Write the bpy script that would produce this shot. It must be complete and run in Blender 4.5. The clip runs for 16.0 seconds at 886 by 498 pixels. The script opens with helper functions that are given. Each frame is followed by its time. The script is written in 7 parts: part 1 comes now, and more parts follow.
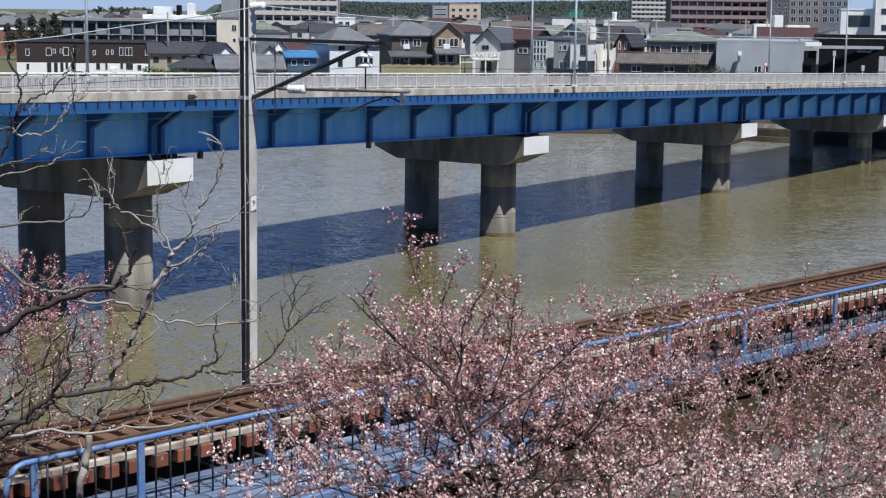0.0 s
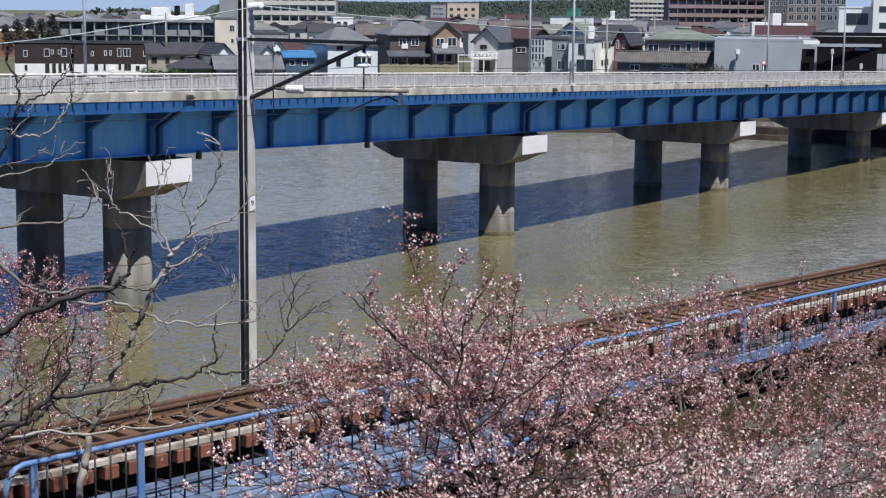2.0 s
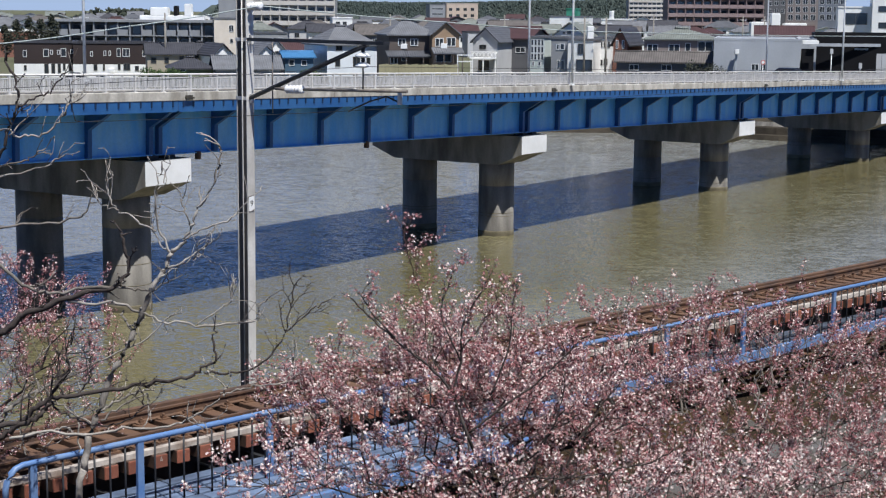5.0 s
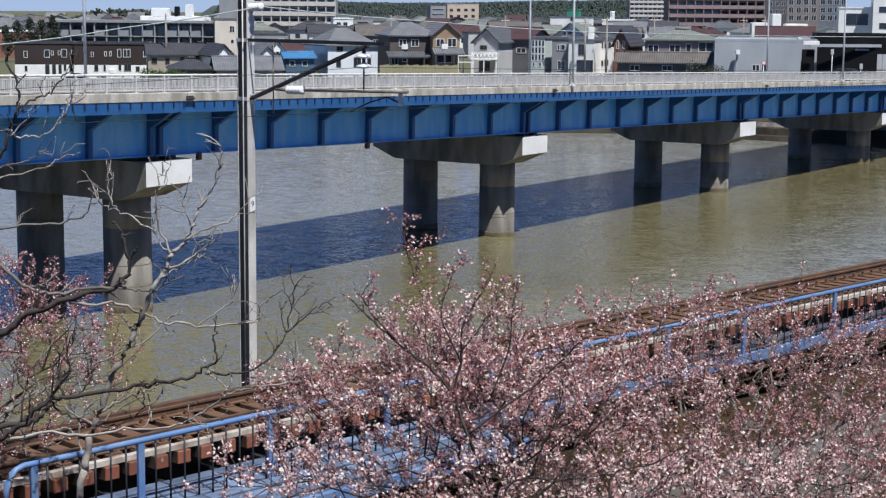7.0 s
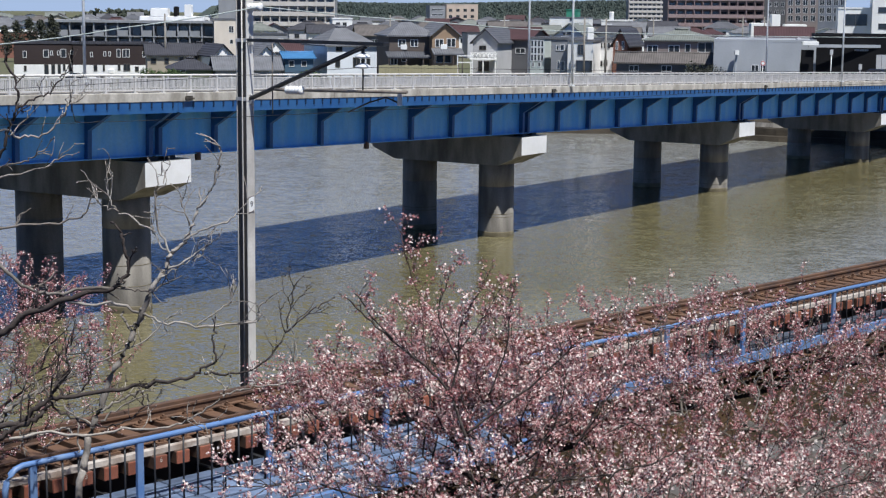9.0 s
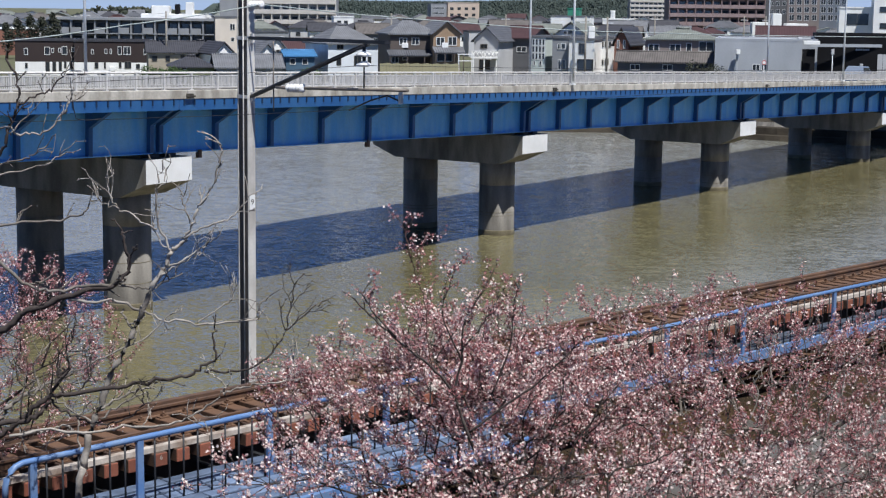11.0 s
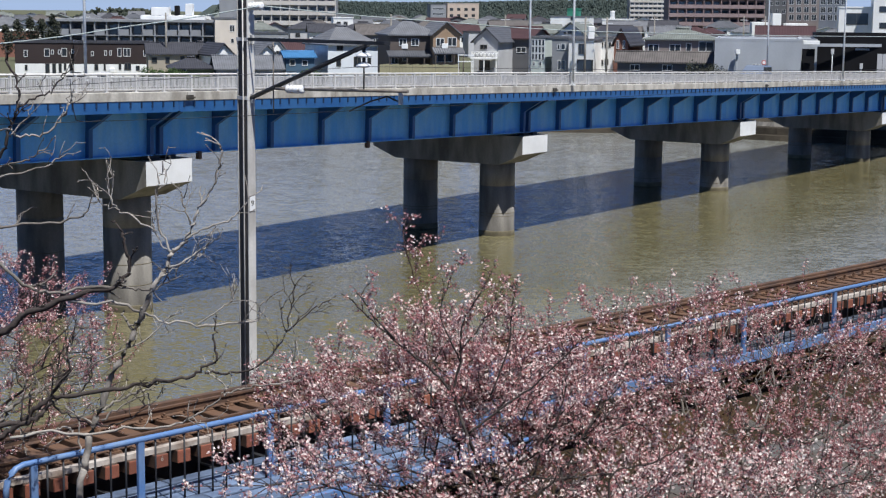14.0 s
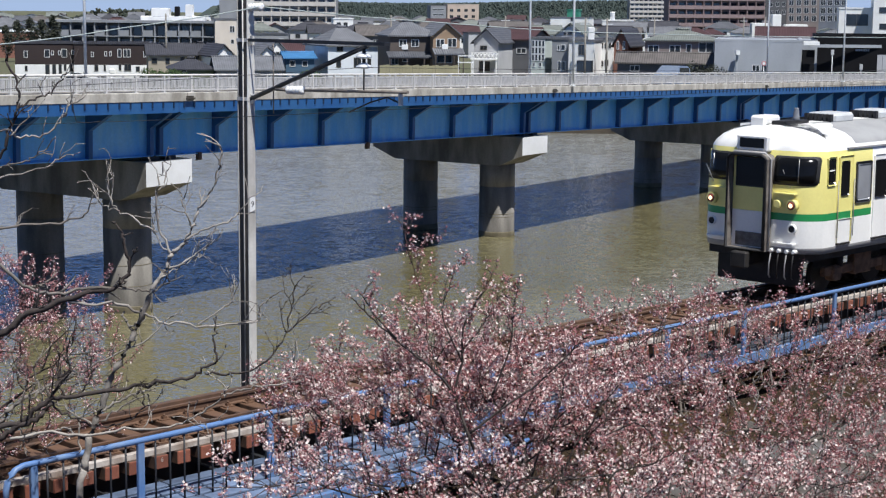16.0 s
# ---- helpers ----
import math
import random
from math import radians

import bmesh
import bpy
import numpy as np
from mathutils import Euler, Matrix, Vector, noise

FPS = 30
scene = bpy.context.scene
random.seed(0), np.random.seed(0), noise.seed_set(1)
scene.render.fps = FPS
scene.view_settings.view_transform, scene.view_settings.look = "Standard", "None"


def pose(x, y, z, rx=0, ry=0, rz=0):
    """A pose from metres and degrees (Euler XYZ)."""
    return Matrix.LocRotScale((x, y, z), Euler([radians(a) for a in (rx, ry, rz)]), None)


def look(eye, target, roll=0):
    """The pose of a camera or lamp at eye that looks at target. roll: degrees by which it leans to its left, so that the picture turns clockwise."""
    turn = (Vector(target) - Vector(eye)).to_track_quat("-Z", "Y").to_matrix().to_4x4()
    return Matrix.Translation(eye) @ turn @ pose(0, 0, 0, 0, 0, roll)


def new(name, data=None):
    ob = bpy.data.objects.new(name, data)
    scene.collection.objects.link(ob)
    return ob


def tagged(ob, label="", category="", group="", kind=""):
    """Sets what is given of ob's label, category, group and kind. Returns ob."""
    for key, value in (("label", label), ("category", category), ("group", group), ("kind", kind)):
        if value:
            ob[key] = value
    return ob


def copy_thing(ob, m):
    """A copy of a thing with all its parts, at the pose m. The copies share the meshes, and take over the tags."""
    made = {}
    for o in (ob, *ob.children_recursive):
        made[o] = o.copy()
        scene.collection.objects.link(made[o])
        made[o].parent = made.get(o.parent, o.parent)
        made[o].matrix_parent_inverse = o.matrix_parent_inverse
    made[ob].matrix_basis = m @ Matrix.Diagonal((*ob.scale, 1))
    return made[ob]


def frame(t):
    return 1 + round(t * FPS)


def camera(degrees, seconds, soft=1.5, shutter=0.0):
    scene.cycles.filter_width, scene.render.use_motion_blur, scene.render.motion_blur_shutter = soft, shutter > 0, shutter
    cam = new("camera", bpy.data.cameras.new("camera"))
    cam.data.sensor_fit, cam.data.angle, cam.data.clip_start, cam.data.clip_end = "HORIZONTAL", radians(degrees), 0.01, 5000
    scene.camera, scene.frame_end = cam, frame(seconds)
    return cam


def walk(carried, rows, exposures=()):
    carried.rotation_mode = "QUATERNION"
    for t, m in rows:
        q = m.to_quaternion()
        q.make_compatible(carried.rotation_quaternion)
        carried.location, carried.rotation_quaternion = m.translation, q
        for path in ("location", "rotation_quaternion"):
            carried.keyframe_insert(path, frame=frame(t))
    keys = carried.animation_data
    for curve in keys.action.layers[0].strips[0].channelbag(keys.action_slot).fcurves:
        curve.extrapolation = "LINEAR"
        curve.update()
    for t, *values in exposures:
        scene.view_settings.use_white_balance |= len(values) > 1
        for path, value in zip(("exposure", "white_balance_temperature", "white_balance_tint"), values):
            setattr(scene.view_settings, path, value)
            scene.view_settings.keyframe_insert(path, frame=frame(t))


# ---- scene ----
cam = camera(30.26, 16.0, soft=1.25)
EYE = (0.0, 0.0, 13.0)
# time, aim at 100 m ahead (x, z), roll
AIM = [(0.0, -0.059, -1.646, 0.738), (0.5, -0.036, -1.643, 0.634), (1.0, 0.003, -1.673, 0.535), (1.5, -0.021, -1.66, 0.649),
       (2.0, 0.006, -1.676, 0.516), (2.5, 0.059, -1.648, 0.591), (3.0, 0.056, -1.626, 0.525), (3.5, 0.062, -1.659, 0.442),
       (4.0, 0.061, -1.673, 0.51), (6.5, 0.014, -1.676, 0.443), (7.0, -0.002, -1.637, 0.477), (7.5, -0.001, -1.678, 0.528),
       (8.0, 0.051, -1.646, 0.764), (8.5, -0.025, -1.678, 0.684), (9.0, 0.053, -1.623, 0.514), (11.5, 0.014, -1.736, 0.689),
       (12.0, 0.025, -1.671, 0.656), (12.5, 0.009, -1.683, 0.561), (13.0, 0.027, -1.695, 0.624), (13.5, 0.022, -1.685, 0.59),
       (14.0, 0.0, -1.677, 0.516), (14.5, 0.053, -1.674, 0.517), (15.0, 0.048, -1.659, 0.441), (15.5, 0.036, -1.628, 0.446),
       (16.0, 0.0, -1.623, 0.521)]
walk(cam, [(t, look(EYE, (x, 100.0, z), r)) for t, x, z, r in AIM], exposures=[(0.0, 0.29, 6120, 10), (16.0, 0.29, 6120, 10)])

# ---- world and sun ----
# road bridge: runs along BDIR from its first pier; BX points to the railway side
AZ = 0.59268
BDIR, BX = Vector((math.sin(AZ), math.cos(AZ), 0)), Vector((math.cos(AZ), -math.sin(AZ), 0))
BORG = Vector((-13.613, 69.964, 0))
SUN_EL = radians(63.05)
sun_side = (0.915 * BX - 0.403 * BDIR).normalized()
SUN_DIR = Vector((sun_side.x * math.cos(SUN_EL), sun_side.y * math.cos(SUN_EL), math.sin(SUN_EL)))

world = bpy.data.worlds.new("world")
scene.world = world
world.use_nodes = True
wn = world.node_tree
sky = wn.nodes.new("ShaderNodeTexSky")
sky.sky_type, sky.sun_disc = "NISHITA", False
sky.sun_elevation, sky.sun_rotation = SUN_EL, math.atan2(SUN_DIR.x, SUN_DIR.y)
sky.air_density, sky.dust_density, sky.ozone_density, sky.altitude = 0.22, 0.0, 5.5, 1500
wn.nodes["Background"].inputs["Strength"].default_value = 0.165
wn.links.new(sky.outputs[0], wn.nodes["Background"].inputs["Color"])

sun_lamp = bpy.data.lights.new("sun", "SUN")
sun_lamp.energy, sun_lamp.angle, sun_lamp.color = 5.0, radians(0.53), (1.0, 0.96, 0.89)
sun = new("sun", sun_lamp)
sun.matrix_world = look(SUN_DIR * 300, (0, 0, 0))

# ---- materials ----
def mat(name, color, rough=0.7, metal=0.0, var=0.18, scale=2.0, fine=40.0, bump=0.15, depth=0.01, tint=None, per_object=0.0,
        streak=0.0, spec=0.5):
    """A surface with broad stains and fine grain; tint: a second colour that the stains lead to."""
    m = bpy.data.materials.new(name)
    m.use_nodes = True
    n, l = m.node_tree.nodes, m.node_tree.links
    b = n["Principled BSDF"]
    b.inputs["Roughness"].default_value, b.inputs["Metallic"].default_value = rough, metal
    b.inputs["Specular IOR Level"].default_value = spec
    tc = n.new("ShaderNodeTexCoord")
    mp = n.new("ShaderNodeMapping")
    mp.inputs["Scale"].default_value = (1, 1, 1 - 0.85 * streak)
    l.new(tc.outputs["Object"], mp.inputs["Vector"])
    big = n.new("ShaderNodeTexNoise")
    big.inputs["Scale"].default_value, big.inputs["Detail"].default_value = scale, 5
    small = n.new("ShaderNodeTexNoise")
    small.inputs["Scale"].default_value, small.inputs["Detail"].default_value = fine, 4
    l.new(mp.outputs[0], big.inputs["Vector"])
    l.new(tc.outputs["Object"], small.inputs["Vector"])
    c = Vector(color[:3])
    t = Vector(tint) if tint else c * (1 - var * 1.6)
    ramp = n.new("ShaderNodeValToRGB")
    ramp.color_ramp.elements[0].position, ramp.color_ramp.elements[1].position = 0.35, 0.62
    ramp.color_ramp.elements[0].color, ramp.color_ramp.elements[1].color = (*t, 1), (*c, 1)
    l.new(big.outputs["Fac"], ramp.inputs["Fac"])
    hsv = n.new("ShaderNodeHueSaturation")
    l.new(ramp.outputs["Color"], hsv.inputs["Color"])
    add = n.new("ShaderNodeMapRange")
    add.inputs["To Min"].default_value, add.inputs["To Max"].default_value = 1 - var, 1 + var
    l.new(small.outputs["Fac"], add.inputs["Value"])
    val = add.outputs[0]
    if per_object:
        info = n.new("ShaderNodeObjectInfo")
        pr = n.new("ShaderNodeMapRange")
        pr.inputs["To Min"].default_value, pr.inputs["To Max"].default_value = 1 - per_object, 1 + per_object
        l.new(info.outputs["Random"], pr.inputs["Value"])
        mul = n.new("ShaderNodeMath")
        mul.operation = "MULTIPLY"
        l.new(val, mul.inputs[0])
        l.new(pr.outputs[0], mul.inputs[1])
        val = mul.outputs[0]
    l.new(val, hsv.inputs["Value"])
    l.new(hsv.outputs["Color"], b.inputs["Base Color"])
    if bump:
        bp = n.new("ShaderNodeBump")
        bp.inputs["Strength"].default_value, bp.inputs["Distance"].default_value = bump, depth
        l.new(small.outputs["Fac"], bp.inputs["Height"])
        l.new(bp.outputs[0], b.inputs["Normal"])
    return m


def glow(name, color, strength):
    m = mat(name, color, 0.3)
    b = m.node_tree.nodes["Principled BSDF"]
    b.inputs["Emission Color"].default_value, b.inputs["Emission Strength"].default_value = (*color, 1), strength
    return m


def water_material():
    m = bpy.data.materials.new("river_water")
    m.use_nodes = True
    n, l = m.node_tree.nodes, m.node_tree.links
    b = n["Principled BSDF"]
    b.inputs["Roughness"].default_value, b.inputs["IOR"].default_value = 0.085, 1.40
    tc = n.new("ShaderNodeTexCoord")
    mp = n.new("ShaderNodeMapping")
    mp.inputs["Rotation"].default_value = (0, 0, radians(12))
    mp.inputs["Scale"].default_value = (0.85, 1.7, 1)
    l.new(tc.outputs["Object"], mp.inputs["Vector"])
    silt = n.new("ShaderNodeTexNoise")
    silt.inputs["Scale"].default_value, silt.inputs["Detail"].default_value = 0.035, 4
    l.new(mp.outputs[0], silt.inputs["Vector"])
    ramp = n.new("ShaderNodeValToRGB")
    ramp.color_ramp.elements[0].position, ramp.color_ramp.elements[1].position = 0.35, 0.68
    ramp.color_ramp.elements[0].color, ramp.color_ramp.elements[1].color = (0.132, 0.115, 0.055, 1), (0.160, 0.144, 0.080, 1)
    l.new(silt.outputs["Fac"], ramp.inputs["Fac"])
    # olive along the line of the bridge, turning grey on either side
    across = n.new("ShaderNodeVectorMath")
    across.operation = "DOT_PRODUCT"
    across.inputs[1].default_value = BX
    l.new(tc.outputs["Object"], across.inputs[0])
    stream = n.new("ShaderNodeMapRange")
    stream.interpolation_type = "SMOOTHSTEP"
    stream.inputs["From Min"].default_value, stream.inputs["From Max"].default_value = -53.0, -68.0
    l.new(across.outputs["Value"], stream.inputs["Value"])
    grey_near = n.new("ShaderNodeMapRange")
    grey_near.interpolation_type = "SMOOTHSTEP"
    grey_near.inputs["From Min"].default_value, grey_near.inputs["From Max"].default_value, grey_near.inputs["To Max"].default_value = -41.0, -28.0, 0.85
    l.new(across.outputs["Value"], grey_near.inputs["Value"])
    both = n.new("ShaderNodeMath")
    both.operation = "MAXIMUM"
    l.new(stream.outputs["Result"], both.inputs[0])
    l.new(grey_near.outputs["Result"], both.inputs[1])
    blend = n.new("ShaderNodeMix")
    blend.data_type = "RGBA"
    blend.inputs["B"].default_value = (0.222, 0.224, 0.202, 1)
    l.new(both.outputs[0], blend.inputs["Factor"])
    l.new(ramp.outputs["Color"], blend.inputs["A"])
    l.new(blend.outputs["Result"], b.inputs["Base Color"])
    # small wind waves: two scales of tilt added to the level surface
    tilt = None
    for scale, amount in ((5.5, 0.80), (1.2, 0.40), (0.08, 0.08)):
        w = n.new("ShaderNodeTexNoise")
        w.inputs["Scale"].default_value, w.inputs["Detail"].default_value = scale, 3
        l.new(mp.outputs[0], w.inputs["Vector"])
        sub = n.new("ShaderNodeVectorMath")
        sub.operation = "SUBTRACT"
        sub.inputs[1].default_value = (0.5, 0.5, 0.5)
        l.new(w.outputs["Color"], sub.inputs[0])
        mul = n.new("ShaderNodeVectorMath")
        mul.operation = "MULTIPLY"
        mul.inputs[1].default_value = (amount * 0.6, amount, 0)
        l.new(sub.outputs[0], mul.inputs[0])
        if tilt:
            add = n.new("ShaderNodeVectorMath")
            l.new(tilt.outputs[0], add.inputs[0])
            l.new(mul.outputs[0], add.inputs[1])
            tilt = add
        else:
            tilt = mul
    up = n.new("ShaderNodeVectorMath")
    up.inputs[1].default_value = (0, 0, 1)
    l.new(tilt.outputs[0], up.inputs[0])
    nrm = n.new("ShaderNodeVectorMath")
    nrm.operation = "NORMALIZE"
    l.new(up.outputs[0], nrm.inputs[0])
    l.new(nrm.outputs[0], b.inputs["Normal"])
    return m


WATER = water_material()
# web paint: faded, and lightened for the light bounced off the water
BLUE = mat("faded_lightened_girder_blue", (0.095, 0.385, 0.82), 0.5, var=0.16, scale=1.6, fine=9, bump=0.05, tint=(0.21, 0.49, 0.80), streak=0.93)
# fascia blue; on the brackets it stands in for their shade
BLUE_DEEP = mat("deep_blue_fascia_and_bracket_shade", (0.018, 0.088, 0.26), 0.45, var=0.16, scale=1.2, fine=9, bump=0.05, tint=(0.032, 0.115, 0.28), streak=0.7)
BLUE_LIGHT = mat("pale_blue_handrail_paint", (0.095, 0.19, 0.41), 0.45, var=0.16, scale=3, fine=30, bump=0.08, tint=(0.15, 0.23, 0.39))
JOINT_GRIME = mat("blackened_joint_box", (0.075, 0.065, 0.05), 0.85, var=0.3, scale=4, fine=30, tint=(0.035, 0.03, 0.025))
RIB_BLUE = mat("dark_navy_rib_paint", (0.010, 0.030, 0.085), 0.6, var=0.2, scale=2, fine=20)
CONCRETE = mat("weathered_concrete", (0.28, 0.26, 0.23), 0.9, var=0.22, scale=1.1, fine=14, bump=0.25, depth=0.02, tint=(0.13, 0.12, 0.105), streak=0.85)
CONCRETE_PALE = mat("pale_concrete_edge", (0.52, 0.49, 0.44), 0.9, var=0.28, scale=1.5, fine=9, bump=0.25, tint=(0.30, 0.275, 0.235), streak=0.8)
CAP_WHITE = mat("white_cap_end_concrete", (0.80, 0.80, 0.80), 0.8, var=0.05, scale=1.0, fine=20, bump=0.1, tint=(0.70, 0.70, 0.69))
ALGAE = mat("tidal_stain_concrete", (0.20, 0.17, 0.11), 0.85, var=0.25, scale=1.5, fine=18, bump=0.3, tint=(0.10, 0.085, 0.05))
RAILING = mat("aluminium_railing", (0.64, 0.62, 0.60), 0.5, 0.1, var=0.12, scale=3, fine=30, bump=0.03)
ASPHALT = mat("asphalt", (0.06, 0.06, 0.062), 0.9, var=0.2, scale=0.4, fine=60, bump=0.2)
STEEL_DARK = mat("dark_steel", (0.035, 0.036, 0.04), 0.55, 0.3, var=0.2, scale=4, fine=40)
GALV = mat("galvanised_steel", (0.76, 0.77, 0.77), 0.5, 0.1, var=0.12, scale=3, fine=30, bump=0.05)
RUST = mat("rusty_rail_steel", (0.145, 0.078, 0.045), 0.75, 0.1, var=0.35, scale=3, fine=50, bump=0.3, tint=(0.075, 0.047, 0.036))
SLEEPER = mat("red_brown_timber_sleeper", (0.33, 0.10, 0.055), 0.85, var=0.25, scale=3, fine=40, bump=0.4, tint=(0.22, 0.075, 0.045), per_object=0.25)
TIMBER_PALE = mat("pale_guard_timber", (0.52, 0.47, 0.42), 0.85, var=0.25, scale=3, fine=30, bump=0.3, tint=(0.24, 0.18, 0.14))
PORCELAIN = mat("white_porcelain", (0.82, 0.82, 0.80), 0.25, var=0.05)
# dark brown earth, darkened further for the shade under the blossom
EARTH = mat("brown_earth_bank", (0.060, 0.036, 0.019), 0.95, spec=0.1, var=0.3, scale=0.8, fine=12, bump=0.8, depth=0.08, tint=(0.030, 0.023, 0.015))
BANK_DARK = mat("dark_brown_revetment", (0.058, 0.049, 0.037), 0.9, var=0.3, scale=0.6, fine=8, bump=0.4, tint=(0.034, 0.029, 0.023), spec=0.1)
PATH_GREY = mat("worn_grey_path", (0.11, 0.104, 0.10), 0.9, var=0.3, scale=0.9, fine=20, bump=0.3, tint=(0.075, 0.062, 0.05))
GRASS_DRY = mat("dry_grass_bank", (0.10, 0.095, 0.055), 0.95, var=0.3, scale=0.3, fine=6, bump=0.5, depth=0.05, tint=(0.09, 0.10, 0.045))
STONE = mat("grey_stone", (0.15, 0.145, 0.135), 0.9, var=0.2, scale=1.4, fine=20, bump=0.4, tint=(0.085, 0.075, 0.065), per_object=0.2)
BARK_MID = mat("grey_brown_bark", (0.20, 0.175, 0.15), 0.85, var=0.28, scale=5, fine=60, bump=0.5, tint=(0.10, 0.085, 0.07))
BARK = mat("dark_cherry_bark", (0.032, 0.023, 0.020), 0.85, var=0.3, scale=6, fine=60, bump=0.4, tint=(0.062, 0.048, 0.042))
BARK_RED = mat("reddish_shoot_bark", (0.11, 0.055, 0.048), 0.8, var=0.3, scale=6, fine=60, bump=0.3, tint=(0.06, 0.035, 0.03))
BARK_GREY = mat("grey_bark", (0.36, 0.325, 0.285), 0.85, var=0.25, scale=5, fine=60, bump=0.4, tint=(0.17, 0.15, 0.13))


# ---- mesh helpers ----
def box(bm, x0, x1, y0, y1, z0, z1, m=None):
    r = bmesh.ops.create_cube(bm, size=1.0)["verts"]
    k = Matrix.LocRotScale(((x0 + x1) / 2, (y0 + y1) / 2, (z0 + z1) / 2), None, (x1 - x0, y1 - y0, z1 - z0))
    bmesh.ops.transform(bm, matrix=(m @ k) if m else k, verts=r)
    return r


def prism(bm, pts, y0, y1, m=None):
    """A flat outline in x, z, extruded along y."""
    a = [bm.verts.new((x, y0, z)) for x, z in pts]
    b = [bm.verts.new((x, y1, z)) for x, z in pts]
    n = len(pts)
    bm.faces.new(a)
    bm.faces.new(b[::-1])
    for i in range(n):
        bm.faces.new((a[i], b[i], b[(i + 1) % n], a[(i + 1) % n]))
    bmesh.ops.recalc_face_normals(bm, faces=bm.faces[:])
    if m:
        bmesh.ops.transform(bm, matrix=m, verts=a + b)


def tube(bm, pts, radii, sides=6, caps=True):
    """A round bar along a line of points."""
    pts = [Vector(p) for p in pts]
    if not hasattr(radii, "__len__"):
        radii = [radii] * len(pts)
    rings = []
    for i, p in enumerate(pts):
        d = (pts[min(i + 1, len(pts) - 1)] - pts[max(i - 1, 0)]).normalized()
        up = Vector((0, 0, 1)) if abs(d.z) < 0.9 else Vector((1, 0, 0))
        u = d.cross(up).normalized()
        v = d.cross(u)
        rings.append([bm.verts.new(p + float(radii[i]) * (u * math.cos(a) + v * math.sin(a))) for a in (2 * math.pi * k / sides for k in range(sides))])
    for a, b in zip(rings, rings[1:]):
        for k in range(sides):
            bm.faces.new((a[k], a[(k + 1) % sides], b[(k + 1) % sides], b[k])).smooth = True
    if caps:
        bm.faces.new(rings[0][::-1])
        bm.faces.new(rings[-1])


def lathe(bm, profile, sides=16, m=None):
    """Turns (radius, z) about z."""
    rings = [[bm.verts.new((r * math.cos(2 * math.pi * k / sides), r * math.sin(2 * math.pi * k / sides), z)) for k in range(sides)] for r, z in profile]
    for a, b in zip(rings, rings[1:]):
        for k in range(sides):
            bm.faces.new((a[k], a[(k + 1) % sides], b[(k + 1) % sides], b[k])).smooth = True
    bm.faces.new(rings[0][::-1])
    bm.faces.new(rings[-1])
    if m:
        bmesh.ops.transform(bm, matrix=m, verts=[v for r in rings for v in r])


def mesh_of(name, bm, material, bevel=0.0):
    if bevel:
        bmesh.ops.bevel(bm, geom=bm.edges[:], offset=bevel, segments=1, affect="EDGES")
    me = bpy.data.meshes.new(name)
    bm.normal_update()
    bm.to_mesh(me)
    bm.free()
    for k in (material if isinstance(material, (list, tuple)) else [material]):
        me.materials.append(k)
    return me


def part(name, bm, material, parent, label="", m=None, bevel=0.0):
    ob = new(name, mesh_of(name, bm, material, bevel))
    ob.parent = parent
    if m:
        ob.matrix_basis = m
    return tagged(ob, label)


def share(name, me, parent, m):
    ob = new(name, me)
    ob.parent, ob.matrix_basis = parent, m
    return ob


def thing(name, m, label, category, group="", kind=""):
    ob = new(name)
    ob.matrix_basis = m
    return tagged(ob, label, category, group, kind)


def solid(name, bm, material, label, category, group="", kind="", m=None, bevel=0.0):
    ob = new(name, mesh_of(name, bm, material, bevel))
    if m:
        ob.matrix_basis = m
    return tagged(ob, label, category, group, kind)


def smoothstep(a, b, x):
    x = min(max((x - a) / (b - a), 0), 1)
    return x * x * (3 - 2 * x)


# ---- ground and water ----
# railway: runs along TDIR, TN points to the near side; RAIL_MID is the track's offset along TN
PSI = radians(44.606)
TDIR, TN = Vector((math.sin(PSI), math.cos(PSI), 0)), Vector((math.cos(PSI), -math.sin(PSI), 0))
RAIL_MID, RAIL_Z = -19.44, 7.0
M_RAIL = Matrix(((TDIR.x, -TN.x, 0, TN.x * RAIL_MID), (TDIR.y, -TN.y, 0, TN.y * RAIL_MID), (0, 0, 1, 0), (0, 0, 0, 1)))
M_ROAD = Matrix(((BDIR.x, -BX.x, 0, BORG.x), (BDIR.y, -BX.y, 0, BORG.y), (0, 0, 1, 0), (0, 0, 0, 1)))


def near_bank(s, d):
    """Ground height of the near bank: s along the railway, d from the track to the near side."""
    z = -2.0 + 7.6 * smoothstep(-4.6, -0.3, d) + 0.3 * smoothstep(2.6, 8.0, d) + 5.1 * smoothstep(9.0, 19.0, d)
    z += 1.5 * (1 - smoothstep(9.2, 10.6, s)) * smoothstep(-0.5, 2.0, d) * (1 - smoothstep(4.0, 10.0, d))
    return z + 0.25 * noise.noise(Vector((s * 0.35, d * 0.35, 2.0))) + 0.08 * noise.noise(Vector((s * 1.7, d * 1.7, 5.0)))


